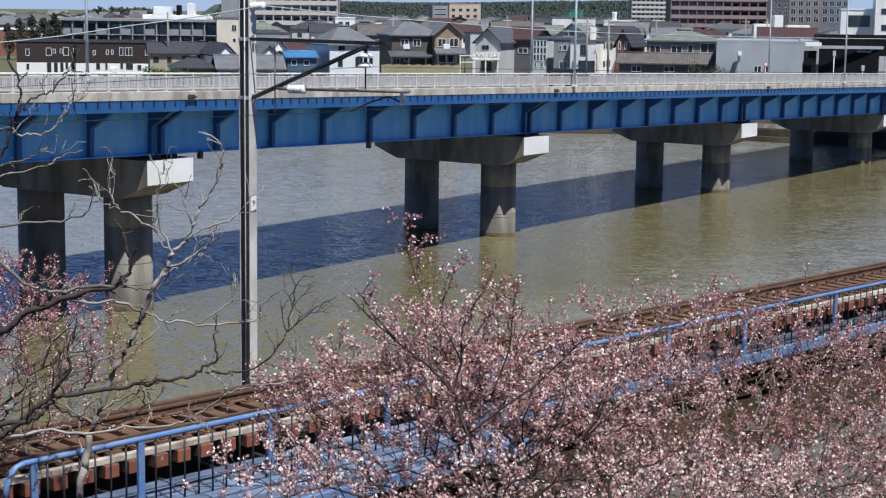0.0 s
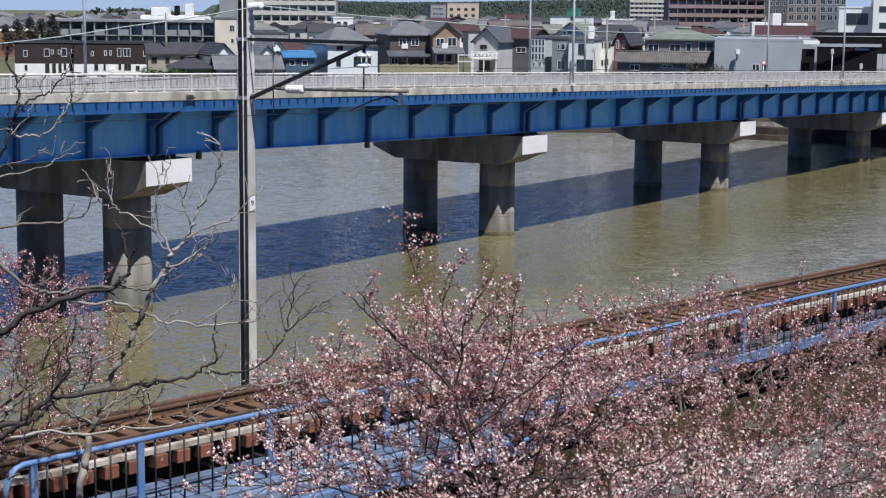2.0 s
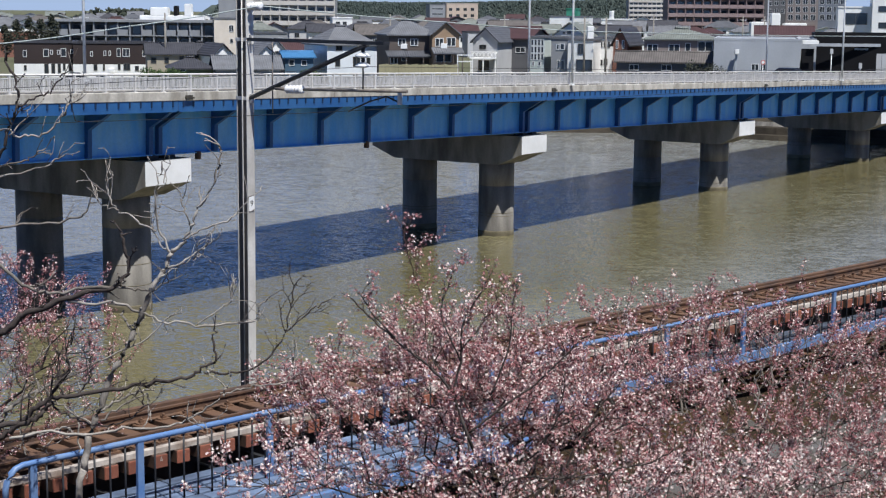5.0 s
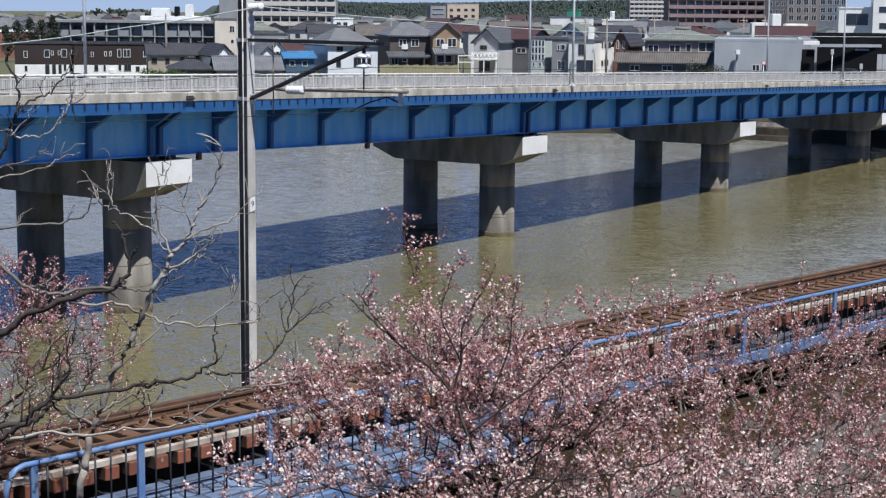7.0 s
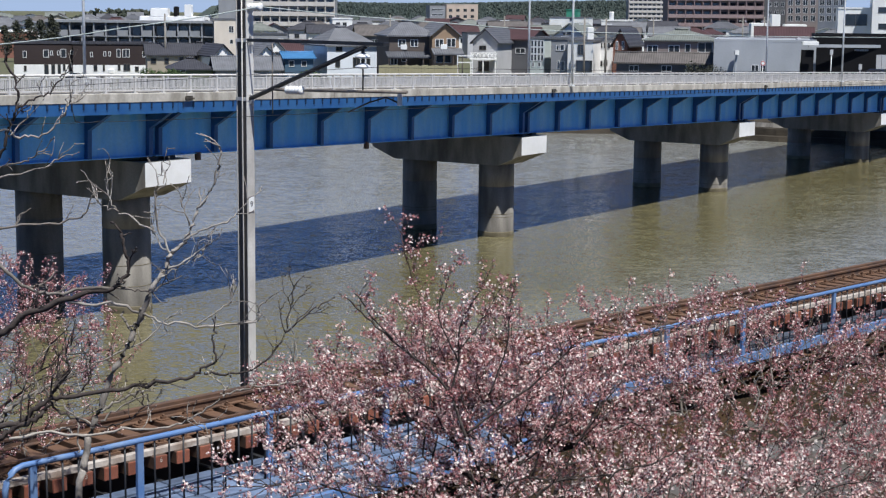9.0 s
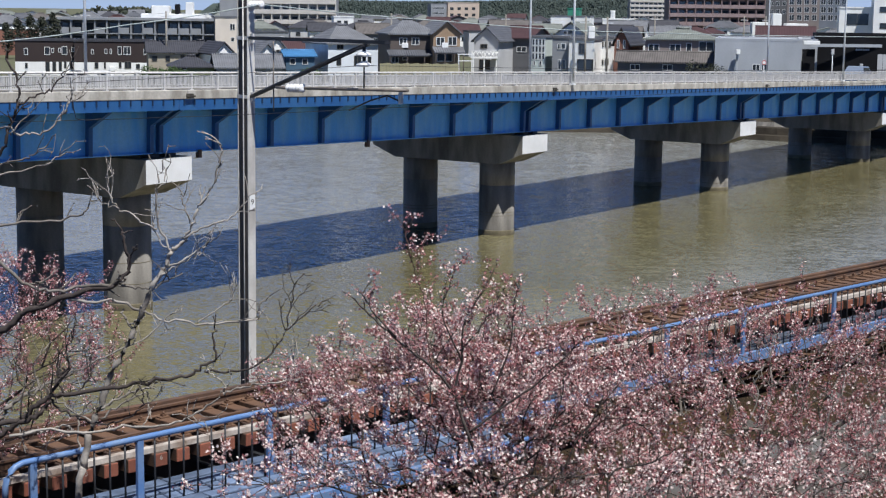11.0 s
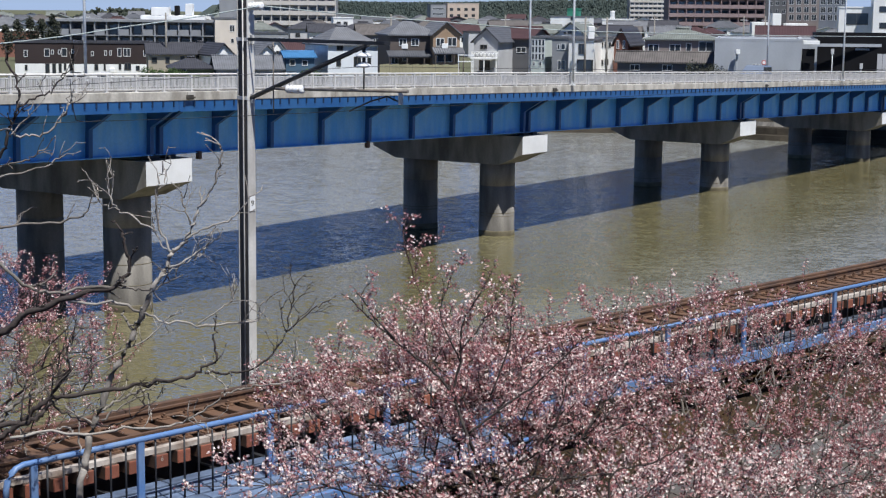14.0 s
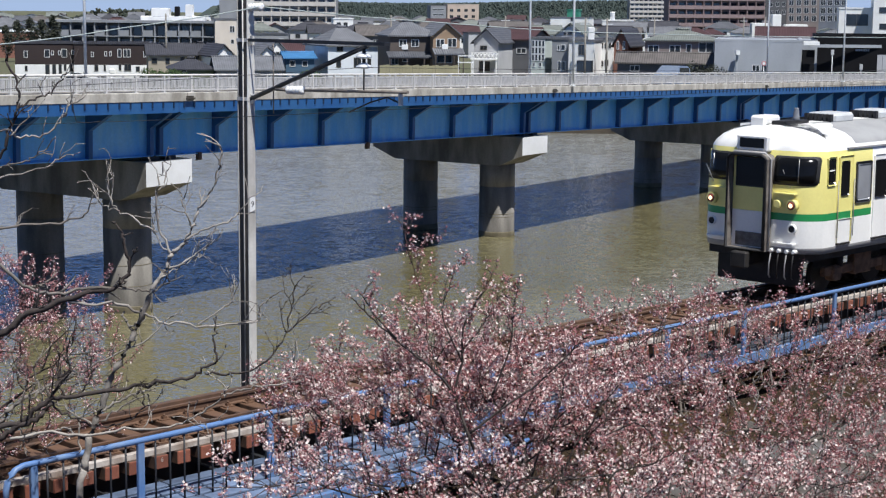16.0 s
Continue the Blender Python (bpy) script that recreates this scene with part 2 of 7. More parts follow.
def build_ground():
    bm = bmesh.new()
    ns, nd = 110, 70
    grid = [[bm.verts.new((-60 + 180 * i / ns, -(-3.0 + 75 * (j / nd) ** 1.5), near_bank(-60 + 180 * i / ns, -3.0 + 75 * (j / nd) ** 1.5)))
             for j in range(nd + 1)] for i in range(ns + 1)]
    for i in range(ns):
        for j in range(nd):
            bm.faces.new((grid[i][j], grid[i + 1][j], grid[i + 1][j + 1], grid[i][j + 1])).smooth = True
    bmesh.ops.recalc_face_normals(bm, faces=bm.faces[:])
    solid("ground_near_bank", bm, EARTH, "brown earthen river bank under the cherry trees", "ground", kind="structure", m=M_RAIL)
    bm = bmesh.new()
    a = [bm.verts.new(p) for p in ((-2500, -400, 0), (2500, -400, 0), (2500, 420, 0), (-2500, 420, 0))]
    bm.faces.new(a)
    solid("water", bm, WATER, "murky olive river water with small ripples", "river", kind="structure")
    # far bank: a stepped revetment and level land to the horizon; its foot line runs (-160, 186) .. (34, 166) .. (180, 130)
    foot = [(-2500, 420), (-160, 188), (10, 175.5), (22, 175), (34, 166), (60, 158), (180, 130), (900, -40), (2500, -380)]
    rows = ((-1.0, -1.5), (0.0, 0.5), (1.2, 0.55), (1.4, 1.2), (3.0, 1.25), (3.2, 1.7), (8.0, 2.5), (16.0, 2.6), (60.0, 2.6), (400.0, 2.6), (4200.0, 3.0))
    bm = bmesh.new()
    cols = [[bm.verts.new((x, y + back, z)) for back, z in rows] for x, y in foot]
    for a, b in zip(cols, cols[1:]):
        for k in range(len(rows) - 1):
            f = bm.faces.new((a[k], b[k], b[k + 1], a[k + 1]))
            f.material_index = 0 if k == 4 else 2 if k < 6 else 1
    bmesh.ops.recalc_face_normals(bm, faces=bm.faces[:])
    solid("ground_far_bank", bm, [CONCRETE, GRASS_DRY, BANK_DARK], "concrete-stepped far bank with dry grass", "ground", kind="structure")

    # a worn concrete path along the foot of the bank
    bm = bmesh.new()
    rows = [[bm.verts.new((x, -d, near_bank(x, d) + dz)) for d, dz in ((4.6, -0.1), (4.62, 0.05), (5.6, 0.06), (6.6, 0.06), (7.4, 0.06), (7.42, -0.1))]
            for x in np.arange(16.0, 62.0, 1.0)]
    for a, b in zip(rows, rows[1:]):
        for i in range(5):
            bm.faces.new((a[i], b[i], b[i + 1], a[i + 1]))
    bmesh.ops.recalc_face_normals(bm, faces=bm.faces[:])
    solid("pavement", bm, PATH_GREY, "worn pale grey concrete path on the bank", "path", kind="structure", m=M_RAIL)


build_ground()


def build_horizon():
    """Plain haze-blue distance far beyond the town."""
    bm = bmesh.new()
    ring = [(3300 * math.sin(radians(a)), 3300 * math.cos(radians(a))) for a in range(-60, 61, 5)]
    lo, hi = [bm.verts.new((x, y, -5)) for x, y in ring], [bm.verts.new((x, y, 150)) for x, y in ring]
    for i in range(len(ring) - 1):
        bm.faces.new((lo[i], lo[i + 1], hi[i + 1], hi[i]))
    haze = bpy.data.materials.new("hazy_blue_distance")
    haze.use_nodes = True
    b = haze.node_tree.nodes["Principled BSDF"]
    b.inputs["Base Color"].default_value, b.inputs["Roughness"].default_value = (0, 0, 0, 1), 1.0
    b.inputs["Specular IOR Level"].default_value = 0
    b.inputs["Emission Color"].default_value, b.inputs["Emission Strength"].default_value = (0.33, 0.42, 0.585, 1), 1.0
    solid("backdrop", bm, haze, "pale blue hazy sky low over the horizon", "sky", kind="structure")


build_horizon()

# ---- road bridge ----
GRADE = 0.0253
TILT = pose(0, 0, 0, 0, math.degrees(math.atan(GRADE)), 0)
SPAN, S0, S1 = 29.945, -60.0, 185.0
EDGE, FAR_EDGE, WEB = 3.5, -8.9, 1.9


def build_piers():
    for n in range(-1, 4):
        top = 6.62 - 0.73 * n
        ob = thing("bridge_pier", M_ROAD @ pose(SPAN * n, 0, 0), "concrete twin-column bridge pier with white cap end", "pier", "piers of the road bridge")
        bm = bmesh.new()
        t = 1.38
        prof = [(-2.52, top), (-2.52, top - 1.02), (-0.95, top - 1.68), (6.3, top - 1.68), (7.94, top - 1.02), (7.94, top)]
        a = [bm.verts.new((-t, y, z)) for y, z in prof]
        b = [bm.verts.new((t, y, z)) for y, z in prof]
        bm.faces.new(a), bm.faces.new(b[::-1])
        k = len(prof)
        for i in range(k):
            f = bm.faces.new((a[i], b[i], b[(i + 1) % k], a[(i + 1) % k]))
            f.material_index = 1 if i == 0 else 0
        bmesh.ops.recalc_face_normals(bm, faces=bm.faces[:])
        part("pier_cap", bm, [CONCRETE, CAP_WHITE], ob, "hammerhead cap with a white end face")
        for y in (0.0, 5.417):
            bm = bmesh.new()
            z1 = top - 1.66
            lathe(bm, [(1.03, -3), (1.03, z1 - 1.35), (1.015, z1 - 1.345), (1.015, z1 - 1.32), (1.03, z1 - 1.315), (1.03, z1)], 40, pose(0, y, 0))
            part("column", bm, CONCRETE, ob)
            bm = bmesh.new()
            lathe(bm, [(1.045, -1.0), (1.05, 0.1), (1.05, 0.26), (1.035, 0.30)], 40, pose(0, y, 0))
            part("water_stain_band", bm, ALGAE, ob, "dark tidal stain round the column foot")
            for zz in (z1 - 2.9, 1.15):
                if zz < z1 - 1.6:
                    bm = bmesh.new()
                    lathe(bm, [(1.028, zz - 0.015), (1.036, zz - 0.012), (1.036, zz + 0.012), (1.028, zz + 0.015)], 40, pose(0, y, 0))
                    part("casting_joint", bm, ALGAE, ob)
        for y in (-1.9, 2.7, 7.3):
            bm = bmesh.new()
            box(bm, -0.75, -0.25, y - 0.3, y + 0.3, top, top + 0.16)
            box(bm, 0.25, 0.75, y - 0.3, y + 0.3, top, top + 0.16)
            part("bearing", bm, STEEL_DARK, ob)


def build_road_bridge():
    m = M_ROAD @ TILT
    ob = thing("road_bridge", m, "blue steel girder road bridge with pale concrete deck edge", "bridge", kind="structure")
    L0, L1 = S0, S1
    # deck slab, edge beams, asphalt
    bm = bmesh.new()
    box(bm, L0, L1, -EDGE + 0.05, -FAR_EDGE - 0.05, 8.74, 8.95)
    part("deck_slab", bm, CONCRETE, ob)
    bm = bmesh.new()
    box(bm, L0, L1, -EDGE + 0.45, -FAR_EDGE - 0.45, 8.954, 9.0)
    part("carriageway", bm, ASPHALT, ob, "grey asphalt carriageway")
    x = L0
    while x < L1:
        bm = bmesh.new()
        box(bm, x + 0.012, x + 9.97, -EDGE, -EDGE + 0.45, 9.13, 9.50)
        bmesh.ops.bevel(bm, geom=bm.edges[:], offset=0.02, segments=1, affect="EDGES")
        part("deck_edge", bm, CONCRETE_PALE, ob, "pale stained concrete deck edge")
        bm = bmesh.new()
        box(bm, x + 0.012, x + 9.97, -FAR_EDGE - 0.45, -FAR_EDGE, 8.80, 9.10)
        part("deck_edge", bm, CONCRETE_PALE, ob)
        x += 9.982
    # main girders, span by span
    for k in range(-2, 5):
        a, b = SPAN * k - 0.51, SPAN * (k + 1) - 0.69
        for c in (WEB, -2.7, -7.3):
            bm = bmesh.new()
            box(bm, a, b, -c - 0.02, -c + 0.02, 6.83, 8.74)
            box(bm, a, b, -c - 0.22, -c + 0.22, 6.79, 6.83)
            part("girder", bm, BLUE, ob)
        bm = bmesh.new()
        c1 = EDGE - 0.03
        box(bm, a - 0.075, b + 0.075, -c1, -c1 + 0.05, 8.70, 9.128)
        box(bm, a, b, -c1, -c1 + 0.16, 8.67, 8.70)
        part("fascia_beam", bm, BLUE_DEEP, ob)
    # stiffeners with brackets to the overhang, their shade put into deeper blue
    bm = bmesh.new()
    y0 = -WEB - 0.02
    pts = [(y0, 6.84), (y0 - 0.30, 6.84), (y0 - 0.30, 7.98), (-EDGE + 0.14, 8.66), (-EDGE + 0.14, 8.735), (y0, 8.735)]
    a = [bm.verts.new((-0.012, y, z)) for y, z in pts]
    b = [bm.verts.new((0.012, y, z)) for y, z in pts]
    bm.faces.new(a), bm.faces.new(b[::-1])
    for i in range(len(pts)):
        bm.faces.new((a[i], b[i], b[(i + 1) % len(pts)], a[(i + 1) % len(pts)]))
    # flange plate along the sloping edge
    for (ya, za), (yb, zb) in zip(pts[1:3], pts[2:4]):
        q = [bm.verts.new(p) for p in ((-0.11, ya, za), (0.11, ya, za), (0.11, yb, zb), (-0.11, yb, zb))]
        bm.faces.new(q)
    bmesh.ops.recalc_face_normals(bm, faces=bm.faces[:])
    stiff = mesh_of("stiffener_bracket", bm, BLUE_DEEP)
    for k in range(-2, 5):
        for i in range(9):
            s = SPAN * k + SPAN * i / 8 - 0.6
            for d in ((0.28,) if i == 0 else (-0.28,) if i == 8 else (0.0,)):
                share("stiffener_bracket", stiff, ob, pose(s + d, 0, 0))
    # short ribs on the fascia
    bm = bmesh.new()
    box(bm, -0.035, 0.035, -EDGE - 0.01, -EDGE + 0.03, 8.88, 9.125)
    rib = mesh_of("fascia_rib", bm, RIB_BLUE)
    x = -22.0
    while x < 112:
        share("fascia_rib", rib, ob, pose(x, 0, 0))
        x += 0.62
    # drain outlets under the girder
    for s in (2.1, 14.3, 59.0):
        bm = bmesh.new()
        box(bm, s - 0.1, s + 0.1, -WEB - 0.3, -WEB - 0.12, 6.52, 6.86)
        part("drain_outlet", bm, RUST, ob)
    # drain boxes on the deck edge
    for s in (0.0, 30.1, 60.4, 90.4):
        bm = bmesh.new()
        box(bm, s - 0.2, s + 0.2, -EDGE - 0.06, -EDGE, 9.18, 9.36)
        box(bm, s - 0.28, s + 0.24, -EDGE - 0.12, -EDGE - 0.06, 9.21, 9.29)
        part("joint_box", bm, JOINT_GRIME, ob, "grimy joint box on the deck edge")
    build_railing(ob, -EDGE + 0.2)
    build_railing(ob, -FAR_EDGE - 0.2, -0.40)


def build_railing(ob, y, dz=0.0):
    post_bm = bmesh.new()
    box(post_bm, -0.035, 0.035, -0.05, 0.05, 9.50, 10.20)
    box(post_bm, -0.10, 0.10, -0.08, 0.08, 9.50, 9.53)
    post = mesh_of("railing_post", post_bm, RAILING)
    bar_bm = bmesh.new()
    pitch = 1.62
    k = 19
    for i in range(1, k):
        box(bar_bm, pitch * i / k - 0.016, pitch * i / k + 0.016, -0.012, 0.012, 9.62, 10.08)
    box(bar_bm, 0.03, pitch - 0.03, -0.02, 0.02, 9.585, 9.63)
    box(bar_bm, 0.03, pitch - 0.03, -0.02, 0.02, 10.06, 10.10)
    panel = mesh_of("railing_panel", bar_bm, RAILING)
    x = -24.0
    while x < 118:
        share("railing_post", post, ob, pose(x, y, dz))
        share("railing_panel", panel, ob, pose(x, y, dz))
        x += pitch
    bm = bmesh.new()
    tube(bm, [(S0, y, 10.21 + dz), (S1, y, 10.21 + dz)], 0.045, 8)
    part("top_rail", bm, RAILING, ob)


build_piers()
build_road_bridge()
# ---- railway bridge ----
def build_track():
    ob = thing("railway_track", M_RAIL, "rusty single railway track on timber sleepers", "railway track", kind="structure")
    L0, L1 = -30.0, 330.0
    for y in (-0.5335, 0.5335):
        bm = bmesh.new()
        z = RAIL_Z
        prof = [(-0.06, z - 0.15), (0.06, z - 0.15), (0.06, z - 0.135), (0.012, z - 0.12), (0.012, z - 0.045), (0.033, z - 0.03), (0.033, z), (-0.033, z),
                (-0.033, z - 0.03), (-0.012, z - 0.045), (-0.012, z - 0.12), (-0.06, z - 0.135)]
        a = [bm.verts.new((L0, y + u, w)) for u, w in prof]
        b = [bm.verts.new((L1, y + u, w)) for u, w in prof]
        for i in range(len(prof)):
            f = bm.faces.new((a[i], b[i], b[(i + 1) % len(prof)], a[(i + 1) % len(prof)]))
            f.material_index = 1 if i == 6 else 0
        bmesh.ops.recalc_face_normals(bm, faces=bm.faces[:])
        part("rail", bm, [RUST, RUST], ob)
    bm = bmesh.new()
    box(bm, -0.112, 0.112, -1.18, 1.18, RAIL_Z - 0.345, RAIL_Z - 0.155)
    bmesh.ops.bevel(bm, geom=bm.edges[:], offset=0.012, segments=1, affect="EDGES")
    for f in bm.faces:
        f.material_index = 1 if abs(f.calc_center_median().y) > 1.15 else 0
    sl = mesh_of("sleeper", bm, [RUST, SLEEPER])
    first, pitch = 11.77, 0.403
    for k in range(-15, 130):
        sleeper = share("sleeper", sl, ob, pose(first + pitch * (k - 3) + random.uniform(-0.012, 0.012), random.uniform(-0.02, 0.0), 0))
        if k in (3, 6, 7):
            cu = bpy.data.curves.new("painted_number", "FONT")
            cu.body, cu.size, cu.extrude, cu.align_x, cu.align_y = str(k), 0.095, 0.001, "CENTER", "CENTER"
            cu.materials.append(TIMBER_PALE)
            tx = new("painted_number", cu)
            tx.parent = sleeper
            tx.matrix_basis = pose(0, -1.182, RAIL_Z - 0.215, 90, 0, 0)
    bm = bmesh.new()
    box(bm, -0.09, 0.09, -0.17, 0.17, 0.0, 0.018)
    for y in (-0.11, 0.11):
        box(bm, -0.035, 0.035, y - 0.03, y + 0.03, 0.018, 0.055)
        lathe(bm, [(0.022, 0.055), (0.022, 0.085), (0.008, 0.09)], 6, pose(0, y, 0))
    plate = mesh_of("tie_plate", bm, RUST)
    for k in range(-2, 72):
        for y in (-0.5335, 0.5335):
            share("tie_plate", plate, ob, pose(first + pitch * (k - 3), y, RAIL_Z - 0.1535))
    for y in (-1.05, 1.05):
        x = L0
        while x < 70:
            bm = bmesh.new()
            box(bm, x + 0.01, x + 3.98, y - 0.06, y + 0.06, RAIL_Z - 0.153, RAIL_Z - 0.08)
            part("guard_timber", bm, TIMBER_PALE if y < 0 else RUST, ob)
            x += 3.99
    # added dark plate in place of the black shade under the sleepers
    bm = bmesh.new()
    box(bm, L0, 70, -0.80, -0.78, RAIL_Z - 0.95, RAIL_Z - 0.349)
    part("shade_plate", bm, STEEL_DARK, ob)
    for y in (-0.62, 0.62):
        bm = bmesh.new()
        box(bm, L0, L1, y - 0.15, y + 0.15, RAIL_Z - 0.40, RAIL_Z - 0.349)
        box(bm, L0, L1, y - 0.01, y + 0.01, RAIL_Z - 1.3, RAIL_Z - 0.40)
        box(bm, L0, L1, y - 0.15, y + 0.15, RAIL_Z - 1.33, RAIL_Z - 1.30)
        part("deck_girder", bm, RUST, ob)


DECK_BLUE = mat("worn_pale_blue_deck_paint", (0.155, 0.21, 0.32), 0.6, var=0.3, scale=2.2, fine=40, bump=0.1, tint=(0.07, 0.095, 0.15), per_object=0.3)
DECK_GREY = mat("grimy_blue_grey_deck_paint", (0.060, 0.078, 0.11), 0.7, var=0.3, scale=3, fine=40, bump=0.1, tint=(0.035, 0.042, 0.055), per_object=0.25)


def build_walkway():
    ob = thing("railway_walkway", M_RAIL, "pale blue steel walkway with barred handrail beside the track", "walkway", kind="structure")
    Y, ZT, ZB = -2.12, 7.42, 6.53
    L0, L1 = 10.02, 60.0
    bm = bmesh.new()
    tube(bm, [(L0, Y, ZT - 0.45), (L0 + 0.005, Y, ZT - 0.26), (L0 + 0.03, Y, ZT - 0.16), (L0 + 0.08, Y, ZT - 0.08), (L0 + 0.15, Y, ZT - 0.03), (L0 + 0.25, Y, ZT), (L1, Y, ZT)], 0.040, 10)
    part("handrail", bm, BLUE_LIGHT, ob)
    # a wide plank platform at the bank, then the narrow walkway over the water
    WIDE0, JOINT = 11.1, 18.2
    for a, b, y in ((WIDE0, JOINT - 0.02, -3.42), (JOINT + 0.02, L1, Y)):
        bm = bmesh.new()
        box(bm, a, b, y - 0.05, y - 0.035, ZB - 0.14, ZB + 0.03)
        box(bm, a, b, y - 0.05, y + 0.04, ZB + 0.03, ZB + 0.045)
        part("edge_channel", bm, BLUE_LIGHT, ob)
    bm = bmesh.new()
    box(bm, -0.05, 0.05, Y - 0.03, Y + 0.03, ZB - 0.1, ZT - 0.02)
    bmesh.ops.bevel(bm, geom=bm.edges[:], offset=0.008, segments=1, affect="EDGES")
    post = mesh_of("post", bm, BLUE_LIGHT)
    for s in (10.41, 11.99, 14.16, 16.4, 18.7, 21.0, 23.3, 25.69, 28.88, 31.2, 33.5, 35.8, 38.1, 40.4, 42.7, 45, 47.3, 49.6):
        share("post", post, ob, pose(s, 0, 0))
    bm = bmesh.new()
    tube(bm, [(0, Y, ZB - 0.05), (0, Y, ZT)], 0.0135, 6)
    bar = mesh_of("bar", bm, STEEL_DARK)
    x = L0 + 0.35
    while x < 48:
        share("bar", bar, ob, pose(x, 0, 0))
        x += 0.232
    bm = bmesh.new()
    box(bm, 0.012, 1.785, 0.0, 0.215, -0.05, -0.012)
    bmesh.ops.bevel(bm, geom=bm.edges[:], offset=0.008, segments=1, affect="EDGES")
    plank = mesh_of("deck_plank", bm, DECK_BLUE)
    grimy = plank.copy()
    grimy.materials[0] = DECK_GREY
    x = WIDE0
    while x < 52:
        for i in range(7 if x + 1.8 < JOINT + 0.2 else 3):
            share("deck_plank", plank if x + 1.8 < JOINT + 0.2 else grimy, ob, pose(x + 0.02 * (i % 2), -1.50 - i * 0.30 + random.uniform(-0.012, 0.012), ZB + random.uniform(-0.012, 0.0), random.uniform(-1.5, 1.5)))
        x += 1.8
    # cross joists under the planks
    for x, y0 in [(11.2 + 0.9 * k, -3.40) for k in range(8)] + [(19.2 + 1.8 * k, Y) for k in range(18)]:
        bm = bmesh.new()
        box(bm, x - 0.04, x + 0.04, y0, -0.80, ZB - 0.17, ZB - 0.052)
        part("joist", bm, STEEL_DARK, ob)


build_track()
build_walkway()

# ---- catenary mast beside the track ----
def insulator(bm, a, b, r=0.06, discs=5):
    a, b = Vector(a), Vector(b)
    d = b - a
    prof = []
    for i in range(discs):
        z = d.length * i / discs
        w = d.length / discs
        prof += [(r * 0.45, z), (r, z + w * 0.35), (r, z + w * 0.55), (r * 0.45, z + w * 0.75)]
    lathe(bm, prof, 12, Matrix.Translation(a) @ d.to_track_quat("Z", "Y").to_matrix().to_4x4())


def build_mast():
    ob = thing("catenary_mast", M_RAIL @ pose(18.07, 3.27, 0), "grey steel catenary mast with dark bracket arm over the track", "mast")
    # H section: two flanges across the track, web between
    bm = bmesh.new()
    box(bm, -0.082, 0.082, -0.145, -0.13, 5.2, 14.2)
    box(bm, -0.088, 0.088, 0.115, 0.13, 5.2, 14.2)
    box(bm, -0.006, 0.006, -0.13, 0.115, 5.2, 14.2)
    part("post", bm, MAST_GREY, ob, bevel=0.0)
    bm = bmesh.new()
    box(bm, -0.16, 0.16, -0.2, 0.2, 5.2, 6.2)
    part("base_bracket", bm, RUST, ob)
    # added dark strip in place of the shade between the flanges
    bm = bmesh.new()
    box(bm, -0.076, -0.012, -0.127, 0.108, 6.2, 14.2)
    part("web_shade_strip", bm, WEB_SHADE_BROWN, ob, "dark added strip standing in for shade in the web")
    bm = bmesh.new()
    for s in (-0.055, 0.055):
        box(bm, s - 0.012, s + 0.012, -3.6, -0.12, 12.415, 12.47)
    box(bm, -0.06, 0.06, -3.6, -3.56, 12.415, 12.47)
    part("bracket_arm", bm, STEEL_DARK, ob)
    bm = bmesh.new()
    tube(bm, [(0, -0.13, 11.42), (0, -3.15, 12.415)], 0.040, 8)
    part("diagonal_brace", bm, STEEL_DARK, ob)
    for z in (11.42, 12.44):
        bm = bmesh.new()
        box(bm, -0.095, 0.095, -0.152, 0.14, z - 0.03, z + 0.03)
        box(bm, -0.02, 0.02, -0.22, -0.12, z - 0.08, z + 0.08)
        part("clamp", bm, MAST_GREY, ob)
    # registration arm with its insulator, dropper and steady arm
    bm = bmesh.new()
    tube(bm, [(-0.02, -0.85, 11.62), (-0.02, -1.15, 11.62)], 0.03, 8)
    tube(bm, [(-0.02, -0.78, 12.4), (-0.02, -0.78, 11.2)], 0.012, 6)
    tube(bm, [(-0.02, -1.6, 11.63), (-0.02, -4.1, 11.70)], 0.024, 8)
    part("registration_arm", bm, ARM_GREY, ob, "weathered brown-grey arm tube")
    bm = bmesh.new()
    insulator(bm, (-0.02, -1.15, 11.62), (-0.02, -1.58, 11.63), 0.075, 5)
    part("insulator", bm, PORCELAIN, ob, "white ribbed porcelain insulator")
    bm = bmesh.new()
    tube(bm, [(0, -3.05, 11.66), (0, -3.05, 12.12), (0, -3.05, 12.13), (0, -3.05, 12.40)], [0.013, 0.013, 0.03, 0.03], 8)
    part("hanger", bm, STEEL_DARK, ob)
    bm = bmesh.new()
    box(bm, -0.02, 0.02, -3.95, -3.88, 11.48, 11.72)
    part("arm_end_clamp", bm, MAST_GREY, ob)
    bm = bmesh.new()
    tube(bm, [(0, -3.9, 11.52), (0.0, -3.6, 11.60), (0.0, -3.2, 11.50), (0.0, -2.7, 11.32)], 0.014, 6)
    part("steady_arm", bm, STEEL_DARK, ob)
    for z in (12.08, 12.24):
        bm = bmesh.new()
        lathe(bm, [(0.04, 0.05), (0.13, 0.0), (0.13, -0.02), (0.05, -0.04)], 16, pose(0, -3.05, z))
        part("insulator", bm, PORCELAIN, ob)
    bm = bmesh.new()
    insulator(bm, (0, -0.12, 13.0), (0, -0.48, 13.02), 0.07, 4)
    part("insulator", bm, PORCELAIN, ob)
    bm = bmesh.new()
    box(bm, -0.06, 0.06, -0.16, -0.149, 9.44, 9.70)
    plate = part("number_plate", bm, PORCELAIN, ob, "small white number plate")
    cu = bpy.data.curves.new("digit", "FONT")
